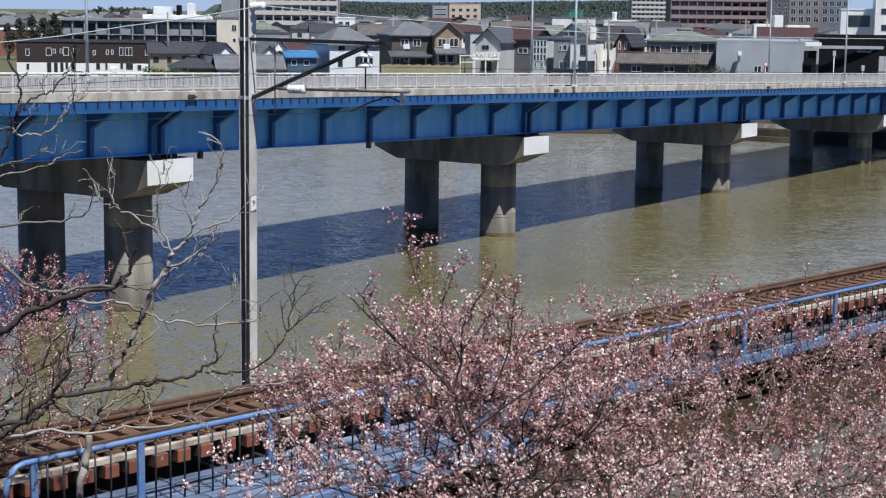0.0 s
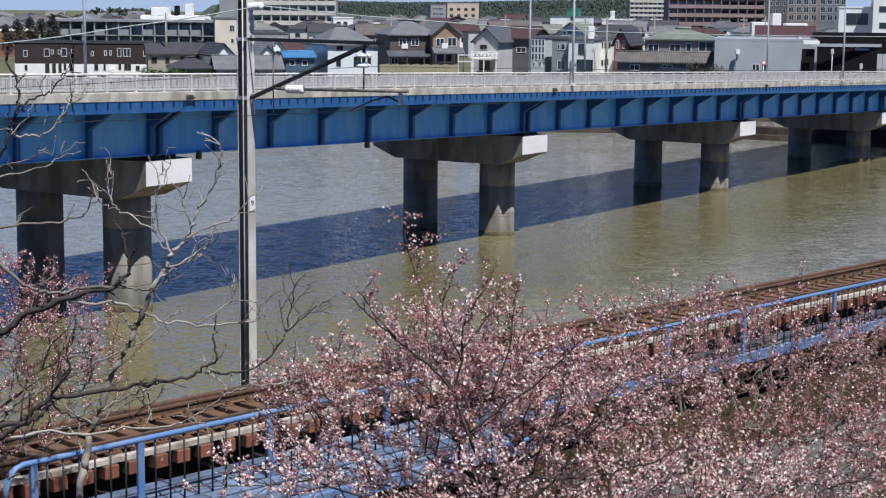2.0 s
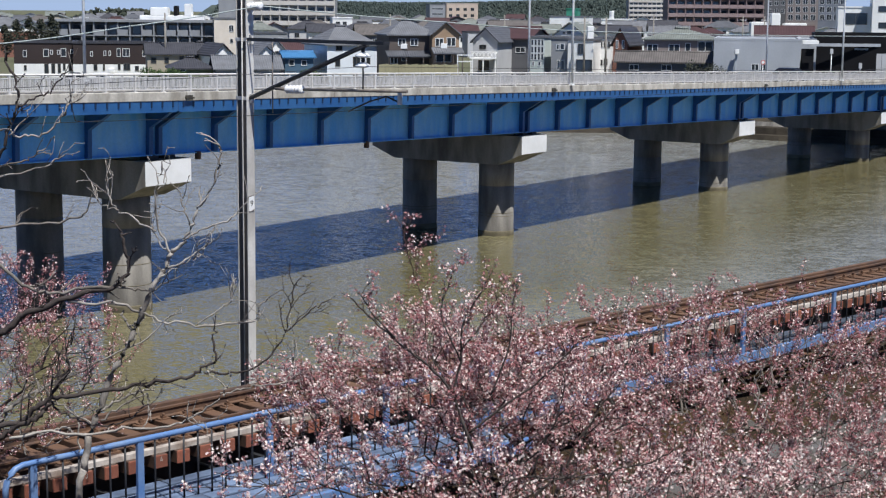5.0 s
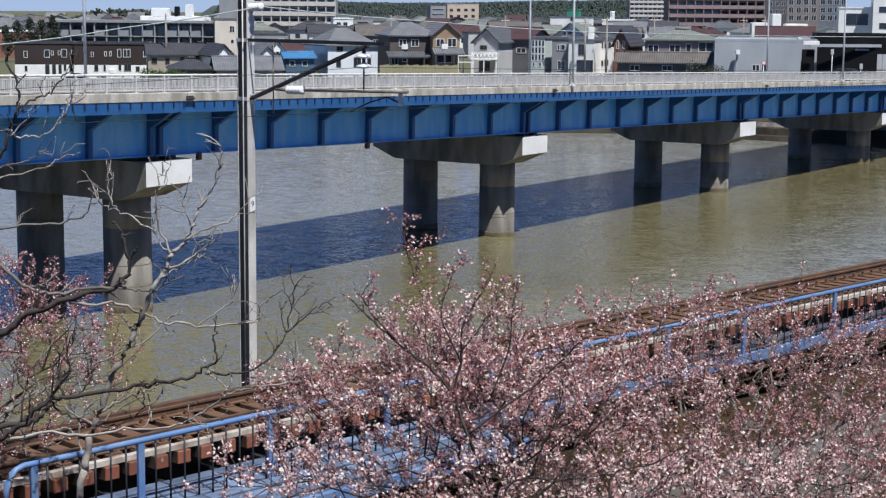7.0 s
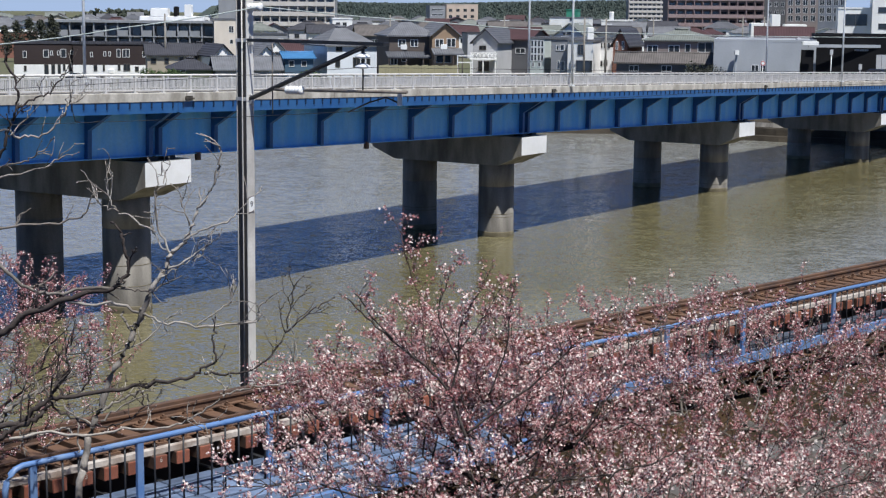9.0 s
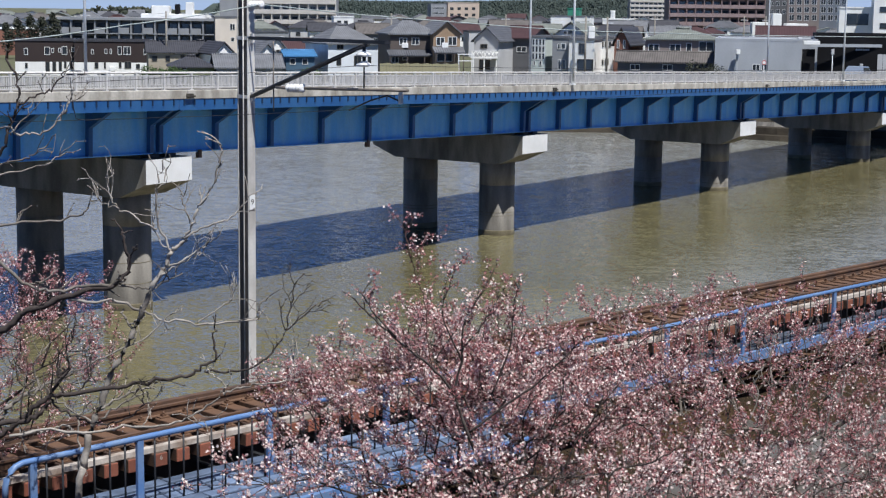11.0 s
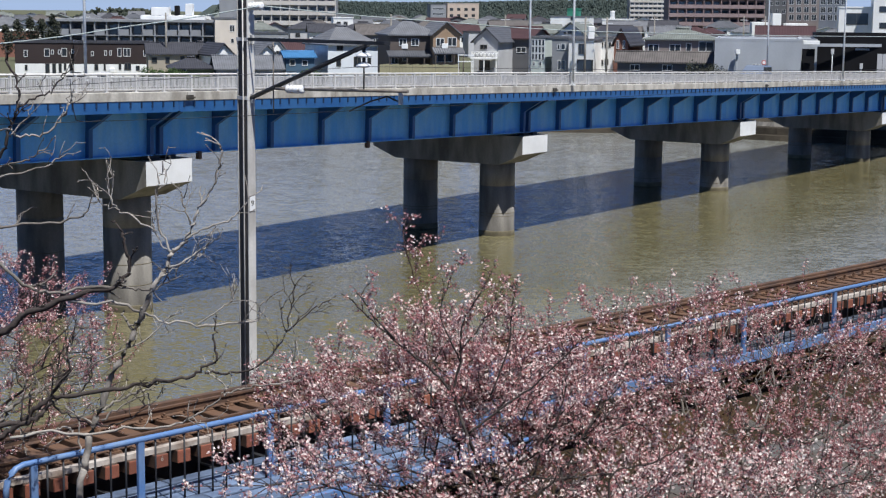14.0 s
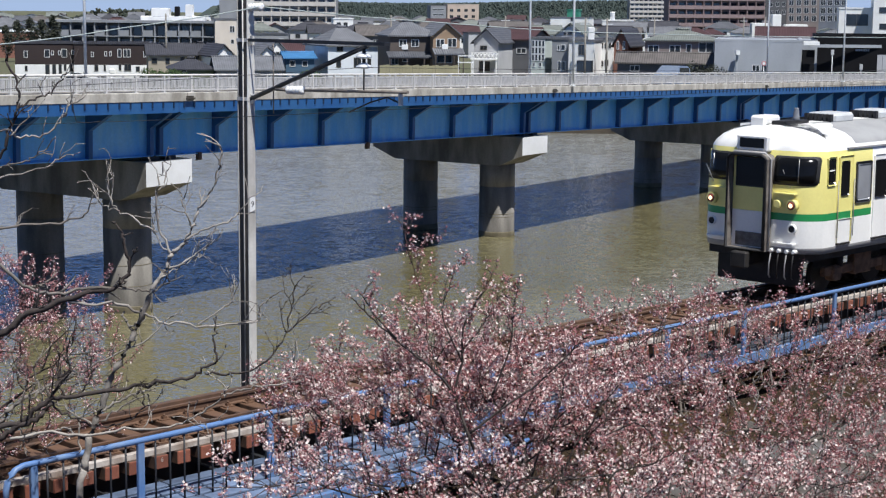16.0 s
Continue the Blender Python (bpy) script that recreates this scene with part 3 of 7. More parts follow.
    cu.body, cu.size, cu.extrude, cu.align_x, cu.align_y = "9", 0.14, 0.001, "CENTER", "CENTER"
    cu.materials.append(STEEL_DARK)
    tx = new("digit", cu)
    tx.parent = plate
    tx.matrix_basis = pose(0, -0.163, 9.57, 90, 0, 0)
    # cable running down the post
    bm = bmesh.new()
    tube(bm, [(-0.1, -0.05, 13.5), (-0.11, -0.06, 11.2), (-0.1, -0.05, 9.0), (-0.1, -0.05, 6.3)], 0.012, 5)
    part("down_cable", bm, MAST_GREY, ob)


def wire(name, pts, r, label):
    bm = bmesh.new()
    out = []
    for (a, b) in zip(pts, pts[1:]):
        for i in range(6):
            t = i / 6
            out.append(tuple(a[k] * (1 - t) + b[k] * t - (0.0 if k < 2 else 0.02 * math.sin(math.pi * t)) for k in range(3)))
    out.append(pts[-1])
    tube(bm, out, r, 6)
    solid(name, bm, WIRE_GREY if r > 0.01 else STEEL_DARK, label, "wire", "overhead wires", m=M_RAIL)


# colour of the strip that stands in for shade on the mast
WEB_SHADE_BROWN = mat("dark_brown_grey_web_shade", (0.075, 0.066, 0.06), 0.75, var=0.25, scale=2, fine=30, tint=(0.04, 0.036, 0.033))
ARM_GREY = mat("weathered_brown_grey_tube", (0.22, 0.19, 0.16), 0.7, var=0.2, scale=3, fine=30, tint=(0.12, 0.10, 0.085))
MAST_GREY = mat("weathered_grey_steel", (0.68, 0.66, 0.62), 0.65, 0.0, var=0.15, scale=1.2, fine=30, bump=0.1, tint=(0.36, 0.34, 0.31), streak=0.5)
WIRE_GREY = mat("tarnished_copper_wire", (0.40, 0.45, 0.43), 0.6, 0.0, var=0.12, scale=2, fine=30, bump=0.05)
build_mast()
wire("feeder_wire", [(-20, 2.85, 12.6), (3, 2.85, 11.9), (13.06, 2.85, 12.42), (15.25, 2.85, 12.66), (18.07, 2.85, 13.02), (22.84, 2.85, 12.73), (27.31, 2.85, 12.54),
                     (39.2, 2.85, 12.37), (62, 2.85, 12.95)], 0.0105, "grey feeder wire sagging from the mast")
wire("contact_wire", [(-20, 0, 11.45), (11.3, 0, 11.43), (18.07, -0.3, 11.40), (30, 0, 11.42), (62, -0.2, 11.4)], 0.0045, "thin contact wire over the track")
wire("messenger_wire", [(-20, 0, 12.5), (9, 0, 11.86), (18.07, 0.2, 12.06), (33, 0, 11.7), (62, 0, 12.1)], 0.0045, "thin messenger wire over the track")

wire("jumper_cable", [(12.42, 0.0, 12.0), (12.44, 0.0, 11.7), (12.5, 0.0, 11.43), (12.9, 0, 11.42)], 0.006, "thin jumper cable hanging to the contact wire")

# ---- street lamps on the road bridge ----
def lamp_post():
    ob = thing("street_lamp", M_ROAD, "tall slender grey street lamp on the road bridge", "street lamp", "street lamps")
    bm = bmesh.new()
    tube(bm, [(0, 0, 0), (0, 0, 4.5), (0, 0, 7.6), (0, 0.15, 8.3), (0, 1.6, 8.75)], [0.078, 0.068, 0.055, 0.045, 0.04], 10)
    part("pole", bm, GALV, ob)
    bm = bmesh.new()
    box(bm, -0.16, 0.16, -0.14, 0.14, 0, 0.04)
    box(bm, -0.13, 0.13, -0.11, 0.11, 0.04, 0.10)
    part("base_plate", bm, GALV, ob)
    bm = bmesh.new()
    box(bm, -0.14, 0.14, 1.5, 2.2, 8.68, 8.84)
    part("lamp_head", bm, GALV, ob, bevel=0.03)
    return ob


lamp = lamp_post()
lamp.matrix_basis = M_ROAD @ pose(32.3, -EDGE - 0.06, 9.5 - GRADE * 32.3)
copy_thing(lamp, M_ROAD @ pose(75.7, -EDGE - 0.06, 9.5 - GRADE * 75.7))
for s in (6.16, 47.93, 89.6):
    copy_thing(lamp, M_ROAD @ pose(s, -FAR_EDGE - 0.15, 9.5 - GRADE * s, 0, 0, 180))


# ---- trees ----
def petal_material(name, low, mid):
    """low, mid: up to which share the pieces are red-brown calyx, and deep pink."""
    m = bpy.data.materials.new(name)
    m.use_nodes = True
    n, l = m.node_tree.nodes, m.node_tree.links
    b = n["Principled BSDF"]
    b.inputs["Roughness"].default_value = 0.6
    geo = n.new("ShaderNodeNewGeometry")
    ramp = n.new("ShaderNodeValToRGB")
    e = ramp.color_ramp.elements
    e[0].position, e[0].color = 0.0, (0.27, 0.095, 0.10, 1)
    e[1].position, e[1].color = 1.0, (0.93, 0.86, 0.81, 1)
    for p, c in ((low, (0.36, 0.15, 0.155, 1)), (mid, (0.60, 0.375, 0.355, 1)), (0.5 + mid / 2, (0.84, 0.70, 0.665, 1))):
        k = e.new(p)
        k.color = c
    l.new(geo.outputs["Random Per Island"], ramp.inputs["Fac"])
    l.new(ramp.outputs["Color"], b.inputs["Base Color"])
    tr = n.new("ShaderNodeBsdfTranslucent")
    l.new(ramp.outputs["Color"], tr.inputs["Color"])
    mix = n.new("ShaderNodeMixShader")
    mix.inputs["Fac"].default_value = 0.2
    l.new(b.outputs[0], mix.inputs[1])
    l.new(tr.outputs[0], mix.inputs[2])
    l.new(mix.outputs[0], n["Material Output"].inputs["Surface"])
    return m


PETAL = petal_material("open_cherry_blossom_petals", 0.20, 0.32)
PETAL_MID = petal_material("opening_cherry_blossom_petals", 0.30, 0.48)
PETAL_RED = petal_material("half_open_cherry_blossom_petals", 0.42, 0.68)
BUD = mat("reddish_blossom_bud", (0.36, 0.09, 0.11), 0.6, var=0.3, scale=30, bump=0, tint=(0.46, 0.20, 0.20))


def flower_template():
    v, f = [(0, 0, -0.15)], []
    for k in range(5):
        a = 2 * math.pi * k / 5
        for da, r, z in ((-0.5, 0.62, 0.10), (0.0, 1.0, 0.22), (0.5, 0.62, 0.10)):
            v.append((r * math.cos(a + da), r * math.sin(a + da), z))
        i = 1 + 3 * k
        f += [(0, i, i + 1), (0, i + 1, i + 2)]
    return np.array(v), f


def bud_template():
    v = [(0, 0, -1.0), (0, 0, 1.0)] + [(0.45 * math.cos(a), 0.45 * math.sin(a), 0.15) for a in (0, 1.57, 3.14, 4.71)]
    f = []
    for k in range(4):
        a, b = 2 + k, 2 + (k + 1) % 4
        f += [(0, b, a), (1, a, b)]
    return np.array(v), f


def scatter(name, places, sizes, template, material, parent, rng, upward=0.6, label=""):
    """Many small pieces in one mesh, each turned its own way."""
    v0, f0 = template
    n, k = len(places), len(v0)
    z = rng.normal(size=(n, 3)) + np.array((0, 0, upward))
    z /= np.linalg.norm(z, axis=1)[:, None]
    x = np.cross(z, rng.normal(size=(n, 3)))
    x /= np.linalg.norm(x, axis=1)[:, None]
    y = np.cross(z, x)
    rot = np.stack((x, y, z), axis=2)
    v = np.einsum("nij,kj->nki", rot, v0) * np.asarray(sizes)[:, None, None] + np.asarray(places)[:, None, :]
    f = (np.array(f0)[None] + (np.arange(n) * k)[:, None, None]).reshape(-1, 3)
    me = bpy.data.meshes.new(name)
    me.from_pydata(v.reshape(-1, 3).tolist(), [], f.tolist())
    me.materials.append(material)
    ob = new(name, me)
    ob.parent = parent
    return tagged(ob, label, kind="stuff")


def limb_mesh(bm, nodes, par, thick, sides=6, kids=None):
    """Tapered, slightly crooked limbs along a tree of nodes; a child continues its thickest parent ring."""
    for i in range(1, len(nodes)):
        p = par[i]
        r0, r1 = min(thick[p], thick[i] * 1.35), thick[i]
        tube(bm, [nodes[p], nodes[i]], [r0, r1], sides, caps=False)


def cherry_tree(name, root, fork, blobs, count, seed, label, shoots=1.6, flowers=3.0, size=0.0160, up=0.7, base=None, petals=None, bark=None):
    """A cherry tree whose limbs reach through the volume of its crown, given as (centre, radii, share)."""
    rng = np.random.default_rng(seed)
    pts = []
    for c, r, share_ in blobs:
        d = rng.normal(size=(int(count * share_), 3))
        d /= np.linalg.norm(d, axis=1)[:, None]
        d *= rng.random((len(d), 1)) ** 0.42
        pts.append(np.array(c) + d * np.array(r))
    pts = np.concatenate(pts)
    root, fork = np.array(root, float), np.array(fork, float)
    nodes, par, length = [root, root * 0.55 + fork * 0.45 + rng.normal(size=3) * 0.06, fork], [-1, 0, 1], [0, 0, 0]
    pts = pts[np.argsort(np.linalg.norm(pts - fork, axis=1))]
    for p in pts:
        arr = np.array(nodes[2:])
        d = np.linalg.norm(arr - p, axis=1)
        drop = np.maximum(arr[:, 2] - p[2], 0)
        j = int(np.argmin(d + 0.30 * np.array(length[2:]) + 0.8 * drop)) + 2
        a, L = nodes[j], np.linalg.norm(p - nodes[j])
        steps = max(1, int(L / 0.22))
        for s in range(1, steps + 1):
            t = s / steps
            q = a * (1 - t) + p * t + rng.normal(size=3) * 0.018 * (t < 1)
            q[2] -= 0.10 * L * math.sin(math.pi * t)
            nodes.append(q), par.append(j), length.append(length[j] + L / steps)
            j = len(nodes) - 1
    n = len(nodes)
    load = np.zeros(n)
    has = np.zeros(n, bool)
    for i in range(n - 1, 0, -1):
        load[i] = max(load[i], 1.0) if not has[i] else load[i]
        load[par[i]] += load[i]
        has[par[i]] = True
    thick = 0.0032 * np.maximum(load, 1) ** 0.47
    ob = thing(name, pose(0, 0, 0), label, "tree", "blossoming cherry trees")
    ob.location = base if base else tuple(root)
    off = ob.location.copy()
    bm = bmesh.new()
    limb_mesh(bm, [Vector(p.tolist()) - off for p in nodes], par, thick)
    # flowering shoots
    places, buds = [], []
    centre = np.mean(pts, axis=0)
    for i in range(3, n):
        if thick[i] > 0.02 or rng.random() > (shoots if not has[i] else shoots * 0.45):
            continue
        for _ in range(2 if (not has[i] and rng.random() < 0.6) else 1):
            d = rng.normal(size=3) * 0.55 + np.array((0, 0, up)) + 0.45 * (nodes[i] - centre) / np.linalg.norm(nodes[i] - centre)
            d /= np.linalg.norm(d)
            L = rng.uniform(0.12, 0.42)
            line = [nodes[i]]
            for s in range(3):
                d = d + rng.normal(size=3) * 0.16 + np.array((0, 0, 0.10))
                d /= np.linalg.norm(d)
                line.append(line[-1] + d * L / 3)
            tube(bm, [Vector(q.tolist()) - off for q in line], [0.0042, 0.0036, 0.0030, 0.0022], 4, caps=False)
            m = 1 + rng.poisson(2.2 * flowers * L / 0.27 * 1.0)
            for _ in range(m):
                t = rng.uniform(0.1, 3.0)
                k = min(int(t), 2)
                q = line[k] * (1 - t + k) + line[k + 1] * (t - k)
                for _ in range(rng.integers(3, 8)):
                    places.append(q + rng.normal(size=3) * 0.024)
                for _ in range(rng.integers(0, 4)):
                    buds.append(q + rng.normal(size=3) * 0.020)
            buds.append(line[-1])
    part("trunk", bm, bark or BARK, ob)
    o = np.array(off)
    scatter("blossom", np.array(places) - o, rng.uniform(0.7, 1.15, len(places)) * size, flower_template(), petals or PETAL, ob, rng, label="pale pink half-open blossom")
    scatter("bud", np.array(buds) - o, rng.uniform(0.8, 1.3, len(buds)) * size * 0.55, bud_template(), BUD, ob, rng, label="dark pink buds")
    return ob


cherries = [
    cherry_tree("cherry_tree", (0.9, 15.2, 5.4), (0.75, 15.0, 8.1),
                [((0.1, 15.75, 8.85), (1.85, 1.45, 1.12), 0.62), ((1.7, 15.8, 9.9), (0.9, 0.5, 0.3), 0.02), ((1.75, 15.9, 8.65), (1.75, 1.4, 0.9), 0.38), ((-1.1, 15.2, 9.35), (0.65, 0.5, 0.40), 0.10), ((0.45, 15.4, 9.3), (1.15, 0.8, 0.4), 0.26), ((0.15, 15.5, 9.72), (0.95, 0.7, 0.45), 0.14)], 650, 3,
                "cherry tree with half-open pink blossom, dark limbs", flowers=4.1, petals=PETAL_MID),
    cherry_tree("cherry_tree", (3.9, 17.5, 5.2), (3.7, 17.4, 7.7),
                [((3.7, 17.3, 8.45), (2.3, 1.9, 0.95), 0.45), ((2.4, 18.2, 9.2), (1.5, 1.2, 0.75), 0.20), ((5.0, 18.2, 8.75), (1.3, 1.2, 0.85), 0.18), ((3.3, 17.4, 9.70), (1.2, 0.6, 0.42), 0.03), ((4.4, 17.7, 9.28), (1.9, 0.9, 0.60), 0.22), ((2.2, 17.2, 9.0), (1.2, 0.8, 0.35), 0.13), ((3.9, 15.5, 8.8), (1.0, 0.7, 0.4), 0.14)], 680, 8,
                "cherry tree with reddish budding blossom above the bank", flowers=2.35, petals=PETAL_RED, bark=BARK_MID),
    cherry_tree("cherry_tree", (0.7, 12.4, 6.6), (1.0, 12.6, 8.3),
                [((0.8, 12.7, 8.95), (1.9, 1.0, 0.45), 0.55), ((2.5, 13.0, 8.95), (1.3, 1.0, 0.5), 0.45), ((-1.2, 12.6, 9.28), (0.9, 0.6, 0.22), 0.11)], 330, 21,
                "low cherry tree with open pale blossom", flowers=2.75, bark=BARK),
    cherry_tree("cherry_tree", (-6.0, 20.4, 5.6), (-5.7, 20.2, 7.5),
                [((-5.6, 20.2, 8.65), (1.7, 1.2, 1.2), 1.0)], 460, 30,
                "pink cherry tree behind a bare grey tree", flowers=3.0, size=0.0150, petals=PETAL_RED),
]


def bare_tree(name, label, root):
    return thing(name, pose(*root), label, "tree")


LIMB_RNG = np.random.default_rng(14)
FLOWER_PLACES = []


def limb(tree, pts, r0, r1, twigs, material):
    """A crooked limb through a few points, with knobby twigs; on a cherry tree the twigs carry flowers."""
    rng = LIMB_RNG
    off = np.array(tree.location)
    bm = bmesh.new()

    def twig(q, d, length, r, depth):
        line, rad = [q], [r]
        steps = max(2, int(length / 0.045))
        for s in range(steps):
            d = d + rng.normal(size=3) * 0.26 + np.array((0, 0, 0.07))
            d /= np.linalg.norm(d)
            line.append(line[-1] + d * length / steps)
            rad.append(r * (1 - 0.4 * (s + 1) / steps) * rng.uniform(0.88, 1.2))
        tube(bm, [Vector(v - off) for v in line], rad, 5)
        tip = line[-1]
        tube(bm, [Vector(tip - off), Vector(tip - off + d * 0.014)], [r * 1.15, r * 0.5], 5)
        if tree is cherries[0]:
            for v in line[1:]:
                if rng.random() < 0.62:
                    FLOWER_PLACES.extend(v + rng.normal(size=3) * 0.022 for _ in range(rng.integers(3, 8)))
        for _ in range(depth):
            k = rng.integers(1, len(line))
            e = d + rng.normal(size=3) * 0.7
            twig(line[k], e / np.linalg.norm(e), length * rng.uniform(0.3, 0.6), max(r * 0.8, 0.0024), depth - 1)

    pts = [np.array(q, float) for q in pts]
    line = []
    for i in range(len(pts) - 1):
        p0, p1, p2, p3 = pts[max(i - 1, 0)], pts[i], pts[i + 1], pts[min(i + 2, len(pts) - 1)]
        for s in range(5):
            t = s / 5
            line.append(0.5 * (2 * p1 + (p2 - p0) * t + (2 * p0 - 5 * p1 + 4 * p2 - p3) * t * t + (3 * p1 - p0 - 3 * p2 + p3) * t ** 3)
                        + rng.normal(size=3) * (0.004 if tree in cherries else 0.0075))
    line.append(pts[-1])
    k = len(line) - 1
    if tree in cherries:
        r0, r1 = r0 * 0.95, r1 * 0.95
    tube(bm, [Vector(q - off) for q in line], [(r0 + (r1 - r0) * (i / k) ** 0.8) * rng.uniform(0.88, 1.14) for i in range(k + 1)], 8)
    for _ in range(twigs + twigs // 2):
        i = rng.integers(k // 3, k + 1)
        d = line[min(i + 1, k)] - line[max(i - 1, 0)]
        d = d / (np.linalg.norm(d) + 1e-9) * 0.7 + rng.normal(size=3) * 0.5 + np.array((0, 0, 0.45))
        twig(line[i], d / np.linalg.norm(d), rng.uniform(0.08, 0.24) * (0.85 if tree in cherries else 1.0), r1 * rng.uniform(0.6, 0.85), rng.integers(0, 3))
    d = line[-1] - line[-3]
    if twigs:
        twig(line[-1], d / np.linalg.norm(d), 0.09, r1 * 0.9, 1)
    part("limb", bm, material, tree)


grey_tree = bare_tree("bare_tree", "bare grey-barked tree with crooked twigs, no leaves", (-2.9, 11.3, 6.8))
dark_tree = bare_tree("bare_tree", "bare dark-limbed tree leaning over the bank, no leaves", (-5.2, 10.6, 7.0))
limb(grey_tree, [(-2.90, 11.30, 6.80), (-2.51, 11.00, 9.52), (-2.47, 11.00, 9.82), (-2.43, 11.00, 10.05), (-2.35, 11.00, 10.23), (-2.27, 11.00, 10.49), (-2.12, 11.00, 10.75), (-2.02, 11.00, 10.99), (-1.90, 11.00, 11.22), (-1.84, 11.00, 11.34)], 0.0300, 0.0150, 2, BARK_GREY)
limb(grey_tree, [(-1.84, 11.00, 11.34), (-1.92, 11.00, 11.51), (-1.94, 11.00, 11.72), (-1.91, 11.00, 11.88), (-1.88, 11.00, 11.97)], 0.0084, 0.0044, 2, BARK_GREY)
limb(grey_tree, [(-1.94, 11.00, 11.72), (-1.89, 11.00, 11.82), (-1.86, 11.00, 11.91)], 0.0056, 0.0044, 1, BARK_GREY)
limb(grey_tree, [(-1.93, 11.00, 11.49), (-2.06, 11.00, 11.56), (-2.18, 11.00, 11.63), (-2.25, 11.00, 11.72), (-2.27, 11.00, 11.82), (-2.23, 11.00, 11.87)], 0.0070, 0.0044, 3, BARK_GREY)
limb(grey_tree, [(-2.18, 11.00, 11.63), (-2.27, 11.00, 11.65), (-2.33, 11.00, 11.70)], 0.0056, 0.0044, 2, BARK_GREY)
limb(grey_tree, [(-1.84, 11.00, 11.34), (-1.76, 11.00, 11.42), (-1.70, 11.00, 11.53), (-1.65, 11.00, 11.65), (-1.56, 11.00, 11.79), (-1.52, 11.00, 11.92), (-1.50, 11.00, 12.03), (-1.51, 11.00, 12.08)], 0.0112, 0.0059, 3, BARK_GREY)
limb(grey_tree, [(-1.70, 11.00, 11.53), (-1.75, 11.00, 11.65), (-1.77, 11.00, 11.75)], 0.0056, 0.0044, 2, BARK_MID)
limb(grey_tree, [(-1.75, 11.00, 11.43), (-1.59, 11.00, 11.52), (-1.43, 11.00, 11.58), (-1.35, 11.00, 11.67), (-1.31, 11.00, 11.73)], 0.0070, 0.0044, 2, BARK_GREY)
limb(grey_tree, [(-1.90, 11.00, 11.22), (-1.74, 11.00, 11.30), (-1.63, 11.00, 11.37), (-1.54, 11.00, 11.43)], 0.0084, 0.0044, 3, BARK_GREY)
limb(grey_tree, [(-1.92, 11.00, 11.18), (-1.78, 11.00, 11.26), (-1.66, 11.00, 11.31), (-1.61, 11.00, 11.38)], 0.0056, 0.0044, 2, BARK_GREY)
limb(grey_tree, [(-1.84, 11.00, 11.34), (-1.92, 11.00, 11.42), (-1.97, 11.00, 11.54)], 0.0056, 0.0044, 1, BARK_GREY)
limb(grey_tree, [(-2.55, 11.00, 11.00), (-2.21, 11.00, 10.99), (-2.06, 11.00, 10.93), (-1.90, 11.00, 10.87), (-1.67, 11.00, 10.85), (-1.36, 11.00, 10.86), (-1.26, 11.00, 10.90), (-1.25, 11.00, 10.96), (-1.18, 11.00, 11.04)], 0.0112, 0.0044, 4, BARK_GREY)
limb(grey_tree, [(-1.67, 11.00, 10.85), (-1.52, 11.00, 10.95), (-1.43, 11.00, 11.04), (-1.44, 11.00, 11.10)], 0.0056, 0.0044, 3, BARK_GREY)
limb(grey_tree, [(-3.38, 11.60, 9.93), (-2.96, 11.60, 10.23), (-2.67, 11.60, 10.35), (-2.38, 11.60, 10.50), (-2.13, 11.60, 10.63), (-1.96, 11.60, 10.79)], 0.0089, 0.0047, 5, BARK_GREY)
limb(grey_tree, [(-2.86, 10.60, 10.14), (-2.63, 10.60, 10.20), (-2.37, 10.60, 10.17), (-2.11, 10.60, 10.22), (-1.81, 10.60, 10.24), (-1.62, 10.60, 10.32), (-1.47, 10.60, 10.44), (-1.42, 10.60, 10.50)], 0.0108, 0.0057, 4, BARK_GREY)
limb(grey_tree, [(-1.42, 10.60, 10.50), (-1.48, 10.60, 10.56), (-1.55, 10.60, 10.62)], 0.0054, 0.0043, 1, BARK_GREY)
limb(grey_tree, [(-1.45, 10.60, 10.45), (-1.35, 10.60, 10.48), (-1.24, 10.60, 10.52), (-1.05, 10.60, 10.54), (-0.98, 10.60, 10.65), (-0.92, 10.60, 10.76)], 0.0068, 0.0043, 4, BARK_GREY)
limb(grey_tree, [(-2.34, 11.00, 10.17), (-2.20, 11.00, 10.27), (-2.04, 11.00, 10.36), (-2.02, 11.00, 10.31)], 0.0070, 0.0044, 2, BARK_GREY)
limb(grey_tree, [(-2.36, 11.00, 10.13), (-2.52, 11.00, 10.21), (-2.63, 11.00, 10.29), (-2.73, 11.00, 10.39)], 0.0084, 0.0044, 3, BARK_GREY)
limb(dark_tree, [(-5.20, 10.60, 7.00), (-4.40, 10.80, 9.20), (-4.00, 10.90, 10.60), (-3.85, 10.95, 11.60), (-3.80, 11.00, 12.30)], 0.0421, 0.0237, 0, BARK_MID)
limb(dark_tree, [(-4.30, 10.80, 9.50), (-3.26, 11.00, 10.58), (-2.95, 11.00, 10.82), (-2.86, 11.00, 10.90), (-2.71, 11.00, 10.96), (-2.52, 11.00, 11.04), (-2.24, 11.00, 11.10), (-2.17, 11.00, 11.16), (-2.13, 11.00, 11.27), (-2.16, 11.00, 11.38), (-2.17, 11.00, 11.48)], 0.0309, 0.0089, 4, BARK)
limb(dark_tree, [(-4.00, 10.90, 10.60), (-3.24, 11.00, 11.31), (-2.86, 11.00, 11.12), (-2.67, 11.00, 11.06), (-2.40, 11.00, 11.10), (-2.23, 11.00, 11.11)], 0.0126, 0.0104, 3, BARK_MID)
